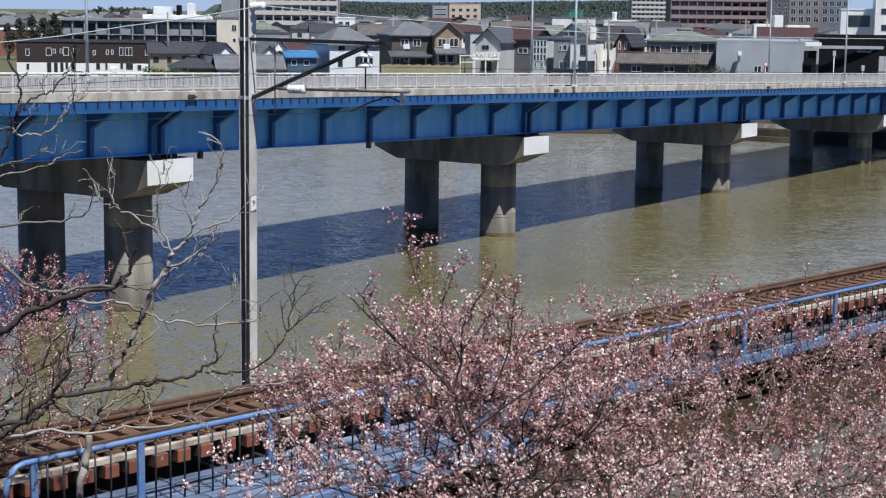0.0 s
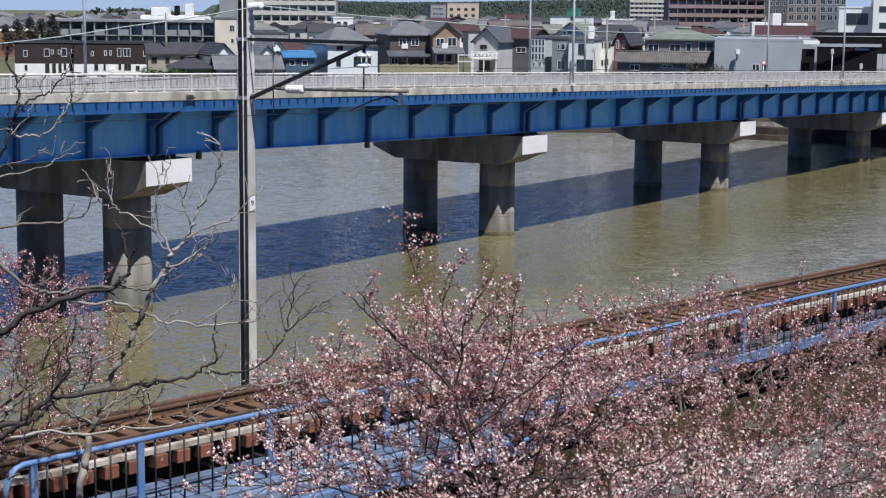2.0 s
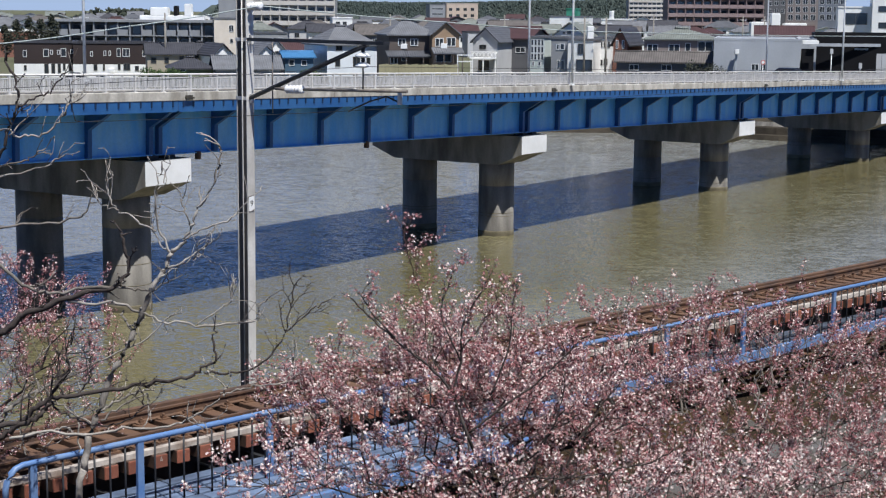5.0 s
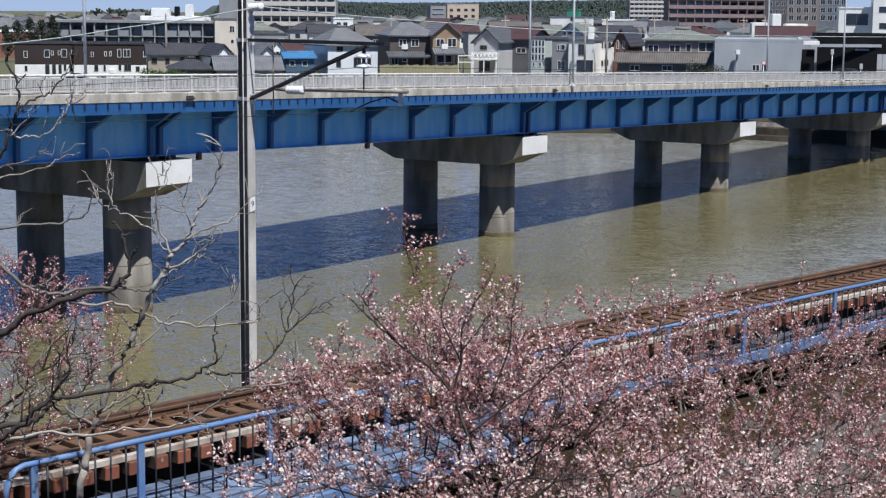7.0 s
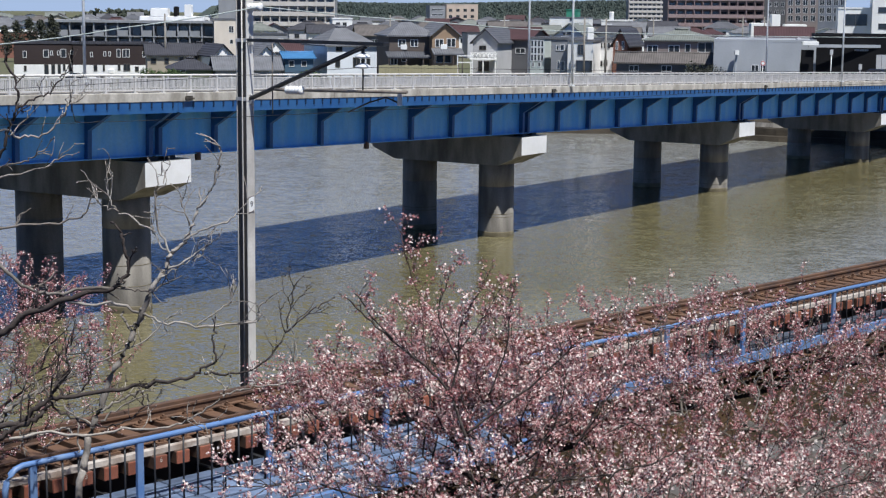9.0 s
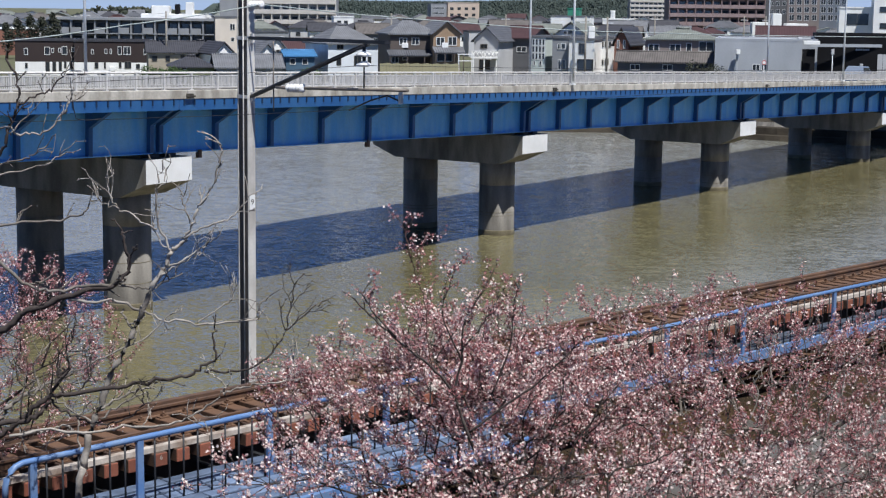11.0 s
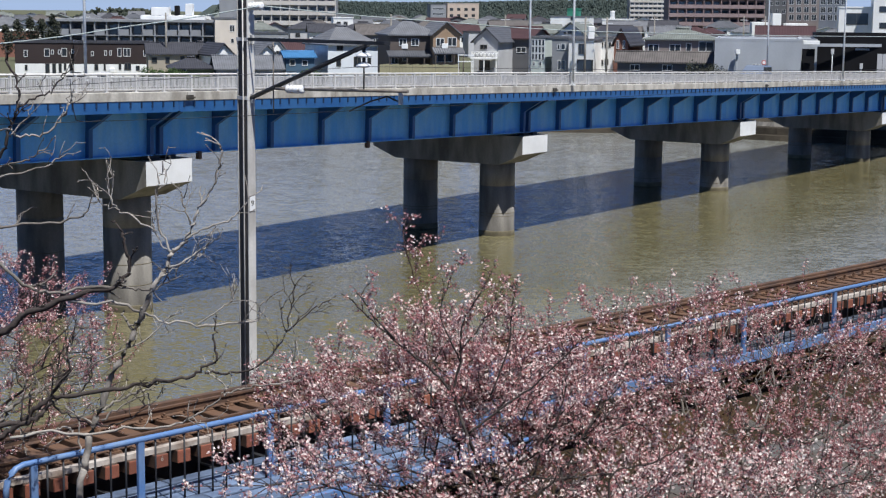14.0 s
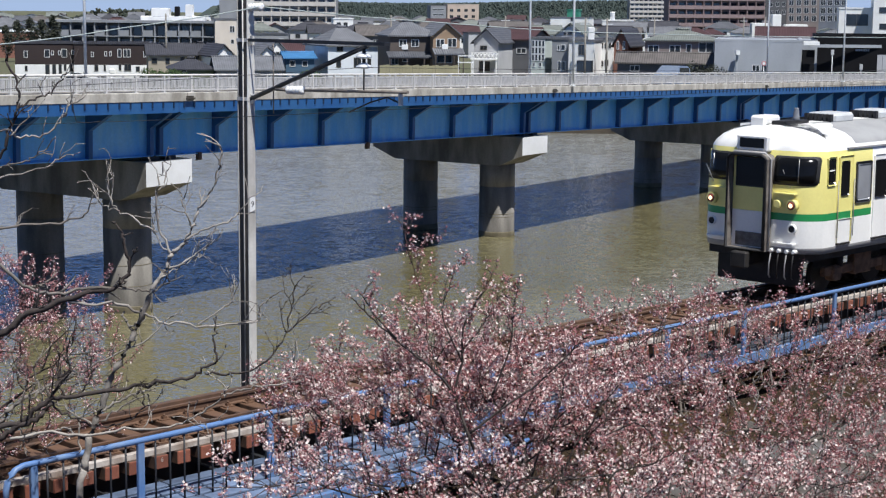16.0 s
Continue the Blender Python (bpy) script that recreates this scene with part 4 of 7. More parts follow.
limb(dark_tree, [(-2.23, 11.00, 11.10), (-2.09, 11.00, 11.09), (-1.98, 11.00, 11.09), (-1.86, 11.00, 11.15)], 0.0084, 0.0059, 2, BARK_MID)
limb(dark_tree, [(-4.60, 10.75, 8.70), (-3.16, 10.60, 10.06), (-2.78, 10.60, 10.27), (-2.63, 10.60, 10.39), (-2.48, 10.60, 10.44), (-2.18, 10.60, 10.48), (-1.95, 10.60, 10.53), (-1.69, 10.60, 10.56), (-1.58, 10.60, 10.63), (-1.48, 10.60, 10.69), (-1.51, 10.60, 10.79), (-1.50, 10.60, 10.89)], 0.0216, 0.0057, 4, BARK)
limb(dark_tree, [(-1.56, 10.60, 10.61), (-1.43, 10.60, 10.60), (-1.24, 10.60, 10.63), (-1.10, 10.60, 10.75), (-1.03, 10.60, 10.88), (-0.90, 10.60, 10.99), (-0.79, 10.60, 11.08)], 0.0081, 0.0043, 4, BARK)
limb(dark_tree, [(-1.03, 10.60, 10.88), (-0.99, 10.60, 11.03), (-0.97, 10.60, 11.19)], 0.0054, 0.0043, 2, BARK)
limb(dark_tree, [(-2.51, 10.60, 10.44), (-2.54, 10.60, 10.54), (-2.53, 10.60, 10.68)], 0.0081, 0.0057, 2, BARK)
limb(dark_tree, [(-2.40, 10.60, 10.45), (-2.33, 10.60, 10.56), (-2.32, 10.60, 10.66), (-2.36, 10.60, 10.70)], 0.0068, 0.0043, 2, BARK)
limb(dark_tree, [(-4.00, 10.90, 10.90), (-3.16, 11.00, 11.44), (-3.00, 11.00, 11.50), (-2.81, 11.00, 11.54), (-2.58, 11.00, 11.55), (-2.45, 11.00, 11.59), (-2.40, 11.00, 11.64)], 0.0112, 0.0059, 3, BARK_MID)
limb(dark_tree, [(-3.90, 10.90, 11.20), (-3.15, 11.00, 11.77), (-2.84, 11.00, 11.88), (-2.68, 11.00, 11.93), (-2.54, 11.00, 12.01)], 0.0084, 0.0044, 3, BARK_GREY)
limb(dark_tree, [(-3.90, 10.90, 11.20), (-3.14, 11.00, 11.84), (-2.84, 11.00, 11.95), (-2.76, 11.00, 12.00), (-2.67, 11.00, 12.05)], 0.0070, 0.0044, 3, BARK_MID)
limb(dark_tree, [(-3.85, 10.95, 11.40), (-3.10, 11.00, 11.91), (-2.96, 11.00, 12.04), (-2.92, 11.00, 12.19), (-2.87, 11.00, 12.29), (-2.85, 11.00, 12.39), (-2.87, 11.00, 12.51), (-2.93, 11.00, 12.63)], 0.0126, 0.0074, 3, BARK)
limb(dark_tree, [(-2.85, 11.00, 12.33), (-2.75, 11.00, 12.38), (-2.65, 11.00, 12.42), (-2.59, 11.00, 12.48), (-2.53, 11.00, 12.55)], 0.0070, 0.0044, 2, BARK)
limb(dark_tree, [(-3.85, 10.95, 11.30), (-3.10, 11.00, 12.10), (-2.85, 11.00, 12.13), (-2.72, 11.00, 12.13), (-2.61, 11.00, 12.20), (-2.54, 11.00, 12.29), (-2.51, 11.00, 12.35)], 0.0084, 0.0059, 3, BARK_GREY)
limb(dark_tree, [(-2.92, 11.00, 12.12), (-2.85, 11.00, 12.19), (-2.77, 11.00, 12.31)], 0.0056, 0.0044, 1, BARK_GREY)
limb(dark_tree, [(-2.54, 11.00, 12.27), (-2.52, 11.00, 12.39), (-2.49, 11.00, 12.49)], 0.0056, 0.0030, 1, BARK_GREY)
limb(grey_tree, [(-2.35, 11.00, 10.23), (-2.26, 11.00, 10.30), (-2.15, 11.00, 10.35), (-2.04, 11.00, 10.39)], 0.0115, 0.0065, 3, BARK_GREY)
limb(grey_tree, [(-2.42, 11.00, 10.07), (-2.50, 11.00, 10.07), (-2.58, 11.00, 10.12), (-2.67, 11.00, 10.10), (-2.89, 11.00, 10.07)], 0.0100, 0.0060, 3, BARK_GREY)
limb(dark_tree, [(-3.16, 10.60, 10.05), (-2.94, 10.60, 10.15), (-2.81, 10.60, 10.23), (-2.70, 10.60, 10.28), (-2.62, 10.60, 10.35), (-2.58, 10.60, 10.44), (-2.53, 10.60, 10.55)], 0.0260, 0.0090, 4, BARK)
limb(dark_tree, [(-3.22, 10.80, 10.03), (-2.99, 10.80, 10.20), (-2.91, 10.80, 10.30), (-2.81, 10.80, 10.37), (-2.69, 10.80, 10.43), (-2.55, 10.80, 10.50)], 0.0160, 0.0070, 4, BARK_MID)
limb(dark_tree, [(-2.64, 10.70, 10.39), (-2.56, 10.70, 10.33), (-2.48, 10.70, 10.27), (-2.33, 10.70, 10.22), (-2.18, 10.70, 10.22), (-2.06, 10.70, 10.28), (-2.00, 10.70, 10.35), (-1.99, 10.70, 10.43)], 0.0085, 0.0045, 3, BARK)
limb(grey_tree, [(-2.50, 11.00, 9.95), (-2.50, 11.00, 10.14), (-2.47, 11.00, 10.23), (-2.39, 11.00, 10.31)], 0.0065, 0.0045, 2, BARK_GREY)
limb(dark_tree, [(-2.53, 10.60, 10.55), (-2.47, 10.60, 10.63), (-2.48, 10.60, 10.74), (-2.44, 10.60, 10.82)], 0.0080, 0.0050, 3, BARK)
limb(dark_tree, [(-2.73, 10.70, 10.25), (-2.67, 10.70, 10.41), (-2.72, 10.70, 10.57), (-2.67, 10.70, 10.69)], 0.0070, 0.0045, 3, BARK_MID)
limb(cherries[0], [(0.95, 15.10, 7.20), (0.29, 14.00, 9.15), (0.17, 14.00, 9.46), (0.09, 14.00, 9.66), (-0.10, 14.00, 9.90), (-0.31, 14.00, 10.06), (-0.60, 14.00, 10.31), (-0.79, 14.00, 10.50)], 0.0195, 0.0060, 9, BARK)
limb(cherries[0], [(0.09, 14.00, 9.66), (0.16, 14.00, 9.96), (0.17, 14.00, 10.26), (0.29, 14.00, 10.51), (0.41, 14.00, 10.72)], 0.0135, 0.0045, 8, BARK)
limb(cherries[0], [(0.15, 14.00, 10.04), (0.33, 14.00, 10.27), (0.42, 14.00, 10.42), (0.51, 14.00, 10.59)], 0.0090, 0.0045, 6, BARK)
limb(cherries[0], [(-0.10, 14.00, 9.90), (-0.14, 14.00, 10.16), (-0.16, 14.00, 10.44), (-0.23, 14.00, 10.66), (-0.30, 14.00, 10.90), (-0.35, 14.00, 11.10), (-0.41, 14.00, 11.21)], 0.0062, 0.0030, 8, BARK_RED)
limb(cherries[0], [(-0.24, 14.00, 10.68), (-0.22, 14.00, 10.81), (-0.18, 14.00, 11.00)], 0.0042, 0.0030, 5, BARK_RED)
limb(cherries[0], [(0.43, 14.00, 9.66), (0.58, 14.00, 10.07), (0.60, 14.00, 10.37), (0.64, 14.00, 10.64)], 0.0090, 0.0045, 7, BARK)
limb(cherries[0], [(0.24, 14.00, 9.31), (0.54, 14.00, 9.56), (0.83, 14.00, 9.77), (1.03, 14.00, 9.97), (1.22, 14.00, 10.17)], 0.0135, 0.0060, 9, BARK)
limb(cherries[0], [(-0.41, 14.00, 10.16), (-0.60, 14.00, 10.36), (-0.70, 14.00, 10.53), (-0.65, 14.00, 10.62)], 0.0075, 0.0045, 5, BARK)
limb(cherries[0], [(0.16, 14.00, 9.96), (-0.01, 14.00, 10.36), (0.06, 14.00, 10.66), (0.12, 14.00, 10.80)], 0.0075, 0.0045, 6, BARK)
limb(cherries[2], [(0.54, 12.00, 9.12), (0.48, 12.00, 9.35), (0.53, 12.00, 9.46), (0.66, 12.00, 9.50), (0.88, 12.00, 9.49)], 0.0140, 0.0060, 5, BARK)
limb(cherries[2], [(0.67, 12.00, 9.13), (0.73, 12.00, 9.35), (0.88, 12.00, 9.48), (0.99, 12.00, 9.50), (1.20, 12.00, 9.53)], 0.0130, 0.0060, 5, BARK)
limb(cherries[2], [(1.29, 12.20, 9.11), (1.31, 12.20, 9.46), (1.47, 12.20, 9.53), (1.61, 12.20, 9.56), (1.78, 12.20, 9.65)], 0.0100, 0.0050, 5, BARK)
limb(cherries[2], [(2.97, 12.40, 9.02), (2.93, 12.40, 9.25), (3.10, 12.40, 9.34), (3.32, 12.40, 9.39)], 0.0100, 0.0050, 5, BARK)
limb(cherries[1], [(0.83, 14.60, 8.72), (0.92, 14.60, 9.01), (1.03, 14.60, 9.23), (1.09, 14.60, 9.44), (1.12, 14.60, 9.62)], 0.0120, 0.0050, 4, BARK)
limb(cherries[1], [(1.16, 14.80, 8.77), (1.26, 14.80, 9.02), (1.41, 14.80, 9.23), (1.47, 14.80, 9.36), (1.61, 14.80, 9.53)], 0.0120, 0.0050, 4, BARK)
limb(cherries[1], [(2.98, 14.40, 8.64), (2.87, 14.40, 8.74), (2.66, 14.40, 8.85), (2.50, 14.40, 8.95), (2.29, 14.40, 9.11)], 0.0090, 0.0045, 4, BARK)
limb(cherries[1], [(3.03, 15.60, 9.07), (3.10, 15.60, 9.30), (3.04, 15.60, 9.47), (3.17, 15.60, 9.64), (3.22, 15.60, 9.86)], 0.0080, 0.0040, 4, BARK_GREY)
limb(cherries[1], [(3.71, 15.40, 8.90), (3.75, 15.40, 9.19), (3.85, 15.40, 9.35), (3.89, 15.40, 9.63), (4.05, 15.40, 9.80)], 0.0080, 0.0040, 4, BARK_GREY)
limb(cherries[1], [(2.21, 15.80, 9.58), (2.12, 15.80, 9.81), (2.20, 15.80, 9.98), (2.15, 15.80, 10.15)], 0.0060, 0.0035, 3, BARK_GREY)
limb(cherries[1], [(3.50, 15.80, 9.31), (3.60, 15.80, 9.60), (3.57, 15.80, 9.82), (3.64, 15.80, 10.05)], 0.0060, 0.0035, 3, BARK_MID)
scatter("blossom", np.array(FLOWER_PLACES) - np.array(cherries[0].location), LIMB_RNG.uniform(0.7, 1.15, len(FLOWER_PLACES)) * 0.0145, flower_template(), PETAL_RED,
        cherries[0], LIMB_RNG, label="reddish half-open blossom on the upper shoots")
# ---- town on the far bank ----
def wall_mat(name, c, tint=None, rough=0.85):
    return mat(name, c, rough, var=0.10, scale=0.4, fine=6, bump=0.06, tint=tint or tuple(0.86 * k for k in c), streak=0.6)


WALL_WHITE = wall_mat("white_render", (0.86, 0.86, 0.84))
WALL_WHITEGREY = wall_mat("greyish_white_render", (0.30, 0.30, 0.31))
WALL_PALE = wall_mat("pale_blue_white_siding", (0.74, 0.79, 0.85))
WALL_LIGHTGREY = wall_mat("light_grey_render", (0.52, 0.52, 0.53))
WALL_GREY = wall_mat("grey_render", (0.28, 0.29, 0.31))
WALL_SLATE = wall_mat("slate_grey_tile_wall", (0.16, 0.18, 0.22))
WALL_BEIGE = wall_mat("beige_render", (0.42, 0.37, 0.29))
WALL_PINKBEIGE = wall_mat("pinkish_beige_tile_wall", (0.58, 0.47, 0.39))
WALL_BROWNBEIGE = wall_mat("brownish_beige_tile_wall", (0.24, 0.20, 0.185))
WALL_TAN = wall_mat("tan_timber_wall", (0.33, 0.23, 0.15))
WALL_DARK = wall_mat("dark_grey_siding", (0.12, 0.12, 0.13))
WALL_DARKBROWN = wall_mat("dark_brown_siding", (0.105, 0.085, 0.075))
# black siding, its base lowered further for the shade on the shop front
WALL_BLACK = mat("black_metal_siding", (0.012, 0.012, 0.014), 0.85, spec=0.12, var=0.15, scale=0.5, fine=10, bump=0.05)
WALL_BLUE = wall_mat("blue_sheet_wall", (0.07, 0.13, 0.20))
WALL_PALEGREEN = wall_mat("pale_grey_green_panels", (0.56, 0.62, 0.60))
WALL_GREEN = wall_mat("dull_green_wall", (0.14, 0.17, 0.09))
# dark base holds the shade inside the loggias
WALL_LOGGIA = wall_mat("shade_toned_loggia_wall", (0.10, 0.10, 0.11))
WALL_PINKBROWN = wall_mat("dark_brown_tile_wall", (0.19, 0.15, 0.15))
BAND_BEIGE = wall_mat("pale_beige_balcony_parapet", (0.60, 0.56, 0.52))
WALL_CREAM = wall_mat("cream_render", (0.68, 0.61, 0.53))
BRICK_PINK = wall_mat("pinkish_brown_tile_parapet", (0.30, 0.225, 0.225))
BRICK_RED = wall_mat("red_brown_brick", (0.26, 0.12, 0.085))
CLAD_DARK = wall_mat("dark_brown_cladding", (0.034, 0.022, 0.021), rough=0.8)
SHEET_GREY = wall_mat("blue_grey_metal_sheet", (0.40, 0.42, 0.45), rough=0.55)
KHAKI = wall_mat("khaki_fence_boards", (0.36, 0.33, 0.20))


def roof_mat(name, c, gloss=0.6):
    m = mat(name, c, gloss, var=0.16, scale=0.8, fine=5, bump=0.1, tint=tuple(0.75 * k for k in c))
    n, l = m.node_tree.nodes, m.node_tree.links
    tc, w = n.new("ShaderNodeTexCoord"), n.new("ShaderNodeTexWave")
    w.bands_direction = "X"
    w.inputs["Scale"].default_value, w.inputs["Distortion"].default_value = 1.1, 0.3
    l.new(tc.outputs["Object"], w.inputs["Vector"])
    bp = n.new("ShaderNodeBump")
    bp.inputs["Strength"].default_value, bp.inputs["Distance"].default_value = 0.6, 0.06
    l.new(w.outputs["Fac"], bp.inputs["Height"])
    l.new(bp.outputs[0], n["Principled BSDF"].inputs["Normal"])
    return m


ROOF_GREY = roof_mat("grey_roof_tiles", (0.16, 0.165, 0.18))
ROOF_DARKGREY = roof_mat("dark_grey_roof_tiles", (0.10, 0.105, 0.12))
ROOF_DARK = roof_mat("blackish_roof_tiles", (0.055, 0.055, 0.065))
ROOF_BROWN = roof_mat("brown_grey_roof_tiles", (0.125, 0.112, 0.105))
ROOF_MAROON = roof_mat("maroon_roof_tiles", (0.070, 0.034, 0.036))
ROOF_BLUE = roof_mat("bright_blue_metal_roof", (0.065, 0.205, 0.42), 0.5)
ROOF_GREENGREY = roof_mat("green_grey_roof_tiles", (0.19, 0.205, 0.185))
ROOF_GREEN = roof_mat("green_metal_panels", (0.05, 0.27, 0.17))
GLASS = mat("dark_window_glass", (0.035, 0.042, 0.05), 0.12, var=0.2, scale=0.3, bump=0.0, spec=0.6)
FRAME_WHITE = mat("white_window_frame", (0.72, 0.72, 0.72), 0.5, var=0.05)
FRAME_DARK = mat("bronze_window_frame", (0.10, 0.09, 0.08), 0.5, var=0.05)


def quad_roof(bm, pts):
    bm.faces.new([bm.verts.new(p) for p in pts])


def add_windows(ob, wins, y, dark):
    for u0, z0, u1, z1 in wins:
        z0 = max(z0, 0.05)
        if z1 - z0 < 0.15:
            continue
        bm = bmesh.new()
        t = 0.07
        box(bm, u0, u0 + t, y - 0.06, y + 0.02, z0, z1)
        box(bm, u1 - t, u1, y - 0.06, y + 0.02, z0, z1)
        box(bm, u0 + t, u1 - t, y - 0.06, y + 0.02, z0, z0 + t)
        box(bm, u0 + t, u1 - t, y - 0.06, y + 0.02, z1 - t, z1)
        if u1 - u0 > 0.8:
            box(bm, (u0 + u1) / 2 - t / 2, (u0 + u1) / 2 + t / 2, y - 0.05, y + 0.02, z0 + t, z1 - t)
        win = part("window", bm, FRAME_DARK if dark else FRAME_WHITE, ob)
        bm = bmesh.new()
        box(bm, u0 + t, u1 - t, y - 0.02, y - 0.004, z0 + t, z1 - t)
        part("pane", bm, GLASS, win)


def house(name, label, category, at, w, d, eave, ridge, roof, wall_m, roof_m, wins, over):
    """A house on the far bank, its front towards the river. at: middle of the front at ground level."""
    turn = 24 if wall_m in (WALL_WHITE, WALL_PALE) else 12
    if w > 9 or at[1] > 340:
        turn = 8
    if at[0] > 5 and at[1] < 235 and w < 9:
        turn = -20
    if at[0] > 24:
        turn = -11
    ob = thing(name, pose(*at, 0, 0, turn), label, category, "buildings on the far bank")
    bm = bmesh.new()
    a, b = -w / 2, w / 2
    if roof == "gable_f":
        pts = [(a, 0), (b, 0), (b, eave), (0, ridge - 0.12), (a, eave)]
        prism(bm, pts, 0, d)
    else:
        box(bm, a, b, 0, d, 0, eave)
    wall_ob = part("wall", bm, wall_m, ob)
    bm = bmesh.new()
    o, t = over, 0.16
    if roof == "flat":
        for x0, x1, y0, y1 in ((a - o * 0.3, b + o * 0.3, -o * 0.3, 0.25), (a - o * 0.3, b + o * 0.3, d - 0.25, d + o * 0.3), (a - o * 0.3, a + 0.25, 0.25, d - 0.25), (b - 0.25, b + o * 0.3, 0.25, d - 0.25)):
            box(bm, x0, x1, y0, y1, eave - 0.06, eave + 0.22)
        box(bm, a + 0.25, b - 0.25, 0.25, d - 0.25, eave + 0.003, eave + 0.05)
    elif roof == "gable_f":
        k = (ridge - eave) / (w / 2)
        for s in (-1, 1):
            e = s * (w / 2 + o)
            prism(bm, [(0, ridge), (e, eave - k * o), (e, eave - k * o + t), (0, ridge + t)], -o, d + o)
    elif roof == "gable_s":
        k = (ridge - eave) / (d / 2)
        for s in (-1, 1):
            y0 = d / 2 + s * (d / 2 + o)
            p = [(a - o, d / 2, ridge), (b + o, d / 2, ridge), (b + o, y0, eave - k * o), (a - o, y0, eave - k * o)]
            lo = [bm.verts.new(q) for q in p]
            hi = [bm.verts.new((q[0], q[1], q[2] + t)) for q in p]
            bm.faces.new(lo), bm.faces.new(hi)
            for i in range(4):
                bm.faces.new((lo[i], lo[(i + 1) % 4], hi[(i + 1) % 4], hi[i]))
        bmesh.ops.recalc_face_normals(bm, faces=bm.faces[:])
        gb = bmesh.new()
        for x in (a, b - 0.12):
            f = [(x, 0, eave), (x, d, eave), (x, d / 2, ridge)]
            lo = [gb.verts.new(q) for q in f]
            hi = [gb.verts.new((q[0] + 0.12, q[1], q[2])) for q in f]
            gb.faces.new(lo), gb.faces.new(hi[::-1])
            for i in range(3):
                gb.faces.new((lo[i], hi[i], hi[(i + 1) % 3], lo[(i + 1) % 3]))
        part("gable_wall", gb, wall_m, ob)
    else:
        run = min(d / 2, w / 2 * 0.8)
        lo = [bm.verts.new(q) for q in ((a - o, -o, eave - 0.1), (b + o, -o, eave - 0.1), (b + o, d + o, eave - 0.1), (a - o, d + o, eave - 0.1))]
        up = [bm.verts.new((v.co.x, v.co.y, eave + 0.06)) for v in lo]
        r0, r1 = bm.verts.new((a + run, d / 2, ridge)), bm.verts.new((b - run, d / 2, ridge))
        bm.faces.new(lo)
        for i in range(4):
            bm.faces.new((lo[i], lo[(i + 1) % 4], up[(i + 1) % 4], up[i]))
        bm.faces.new((up[0], up[1], r1, r0)), bm.faces.new((up[1], up[2], r1)), bm.faces.new((up[2], up[3], r0, r1)), bm.faces.new((up[3], up[0], r0))
        bmesh.ops.recalc_face_normals(bm, faces=bm.faces[:])
    part("roof", bm, roof_m, ob)
    if roof in ("gable_s", "hip"):
        rb = bmesh.new()
        run = 0.0 if roof == "gable_s" else min(d / 2, w / 2 * 0.8)
        ra, rc = (a - o, b + o) if roof == "gable_s" else (a + run, b - run)
        if rc - ra > 0.3:
            tube(rb, [(ra, d / 2, ridge + 0.14), (rc, d / 2, ridge + 0.14)], 0.14, 8)
            part("ridge_tiles", rb, roof_m, ob)
    low = [q for q in wins if name == "townhouse" and q[3] < 2.3]
    add_windows(ob, low, -0.035, True)
    add_windows(ob, [q for q in wins if q not in low], 0.0, wall_m in (WALL_WHITE, WALL_BEIGE, WALL_PALE, WALL_LIGHTGREY, WALL_PINKBEIGE))
    if name == "townhouse":
        bm = bmesh.new()
        box(bm, a - 0.02, b + 0.02, -0.03, 0.0, 0, 1.95)
        part("ground_floor_wall", bm, WALL_WHITE, ob, "white ground floor wall")
    return ob


def apartment(label, at, w, d, top, first, pitch, floors, cols, wall_m, band_m):
    """A block with a balcony along each floor; first: height of the topmost slab, going down."""
    ob = thing("apartment_building", pose(*at), label, "building", "buildings on the far bank")
    bm = bmesh.new()
    box(bm, -w / 2, w / 2, 1.3, d, 0, top)
    part("wall", bm, wall_m, ob)
    bm = bmesh.new()
    box(bm, -w / 2 - 0.1, w / 2 + 0.1, -0.15, d + 0.1, top, top + 0.5)
    part("roof", bm, band_m, ob)
    for i in range(floors):
        z = first - pitch * (i + 1)
        if z < 0.2:
            break
        bm = bmesh.new()
        box(bm, -w / 2, w / 2, 0.0, 1.3, z - 0.18, z)
        part("balcony_slab", bm, band_m, ob)
        for c in range(cols):
            u0, u1 = -w / 2 + w * c / cols, -w / 2 + w * (c + 1) / cols
            if floors > 3 or c % 2 == 0 or c % 5 == 1:
                bm = bmesh.new()
                box(bm, u0 + 0.02, u1 - 0.02 if floors > 3 else u0 + (u1 - u0) * 0.85, -0.04, 0.10, z - 0.12, z + 1.12)
                part("parapet", bm, band_m, ob)
            bm = bmesh.new()
            box(bm, u0 + w / cols * 0.2, u1 - w / cols * 0.2, 1.24, 1.296, z + 0.1, z + min(2.0, pitch * 0.75))
            part("window", bm, GLASS, ob)
    for c in range(cols + 1):
        u = -w / 2 + w * c / cols
        bm = bmesh.new()
        box(bm, u - 0.13, u + 0.13, 0.10, 1.3, 0, top)
        part("dividing_wall", bm, band_m, ob)
    return ob


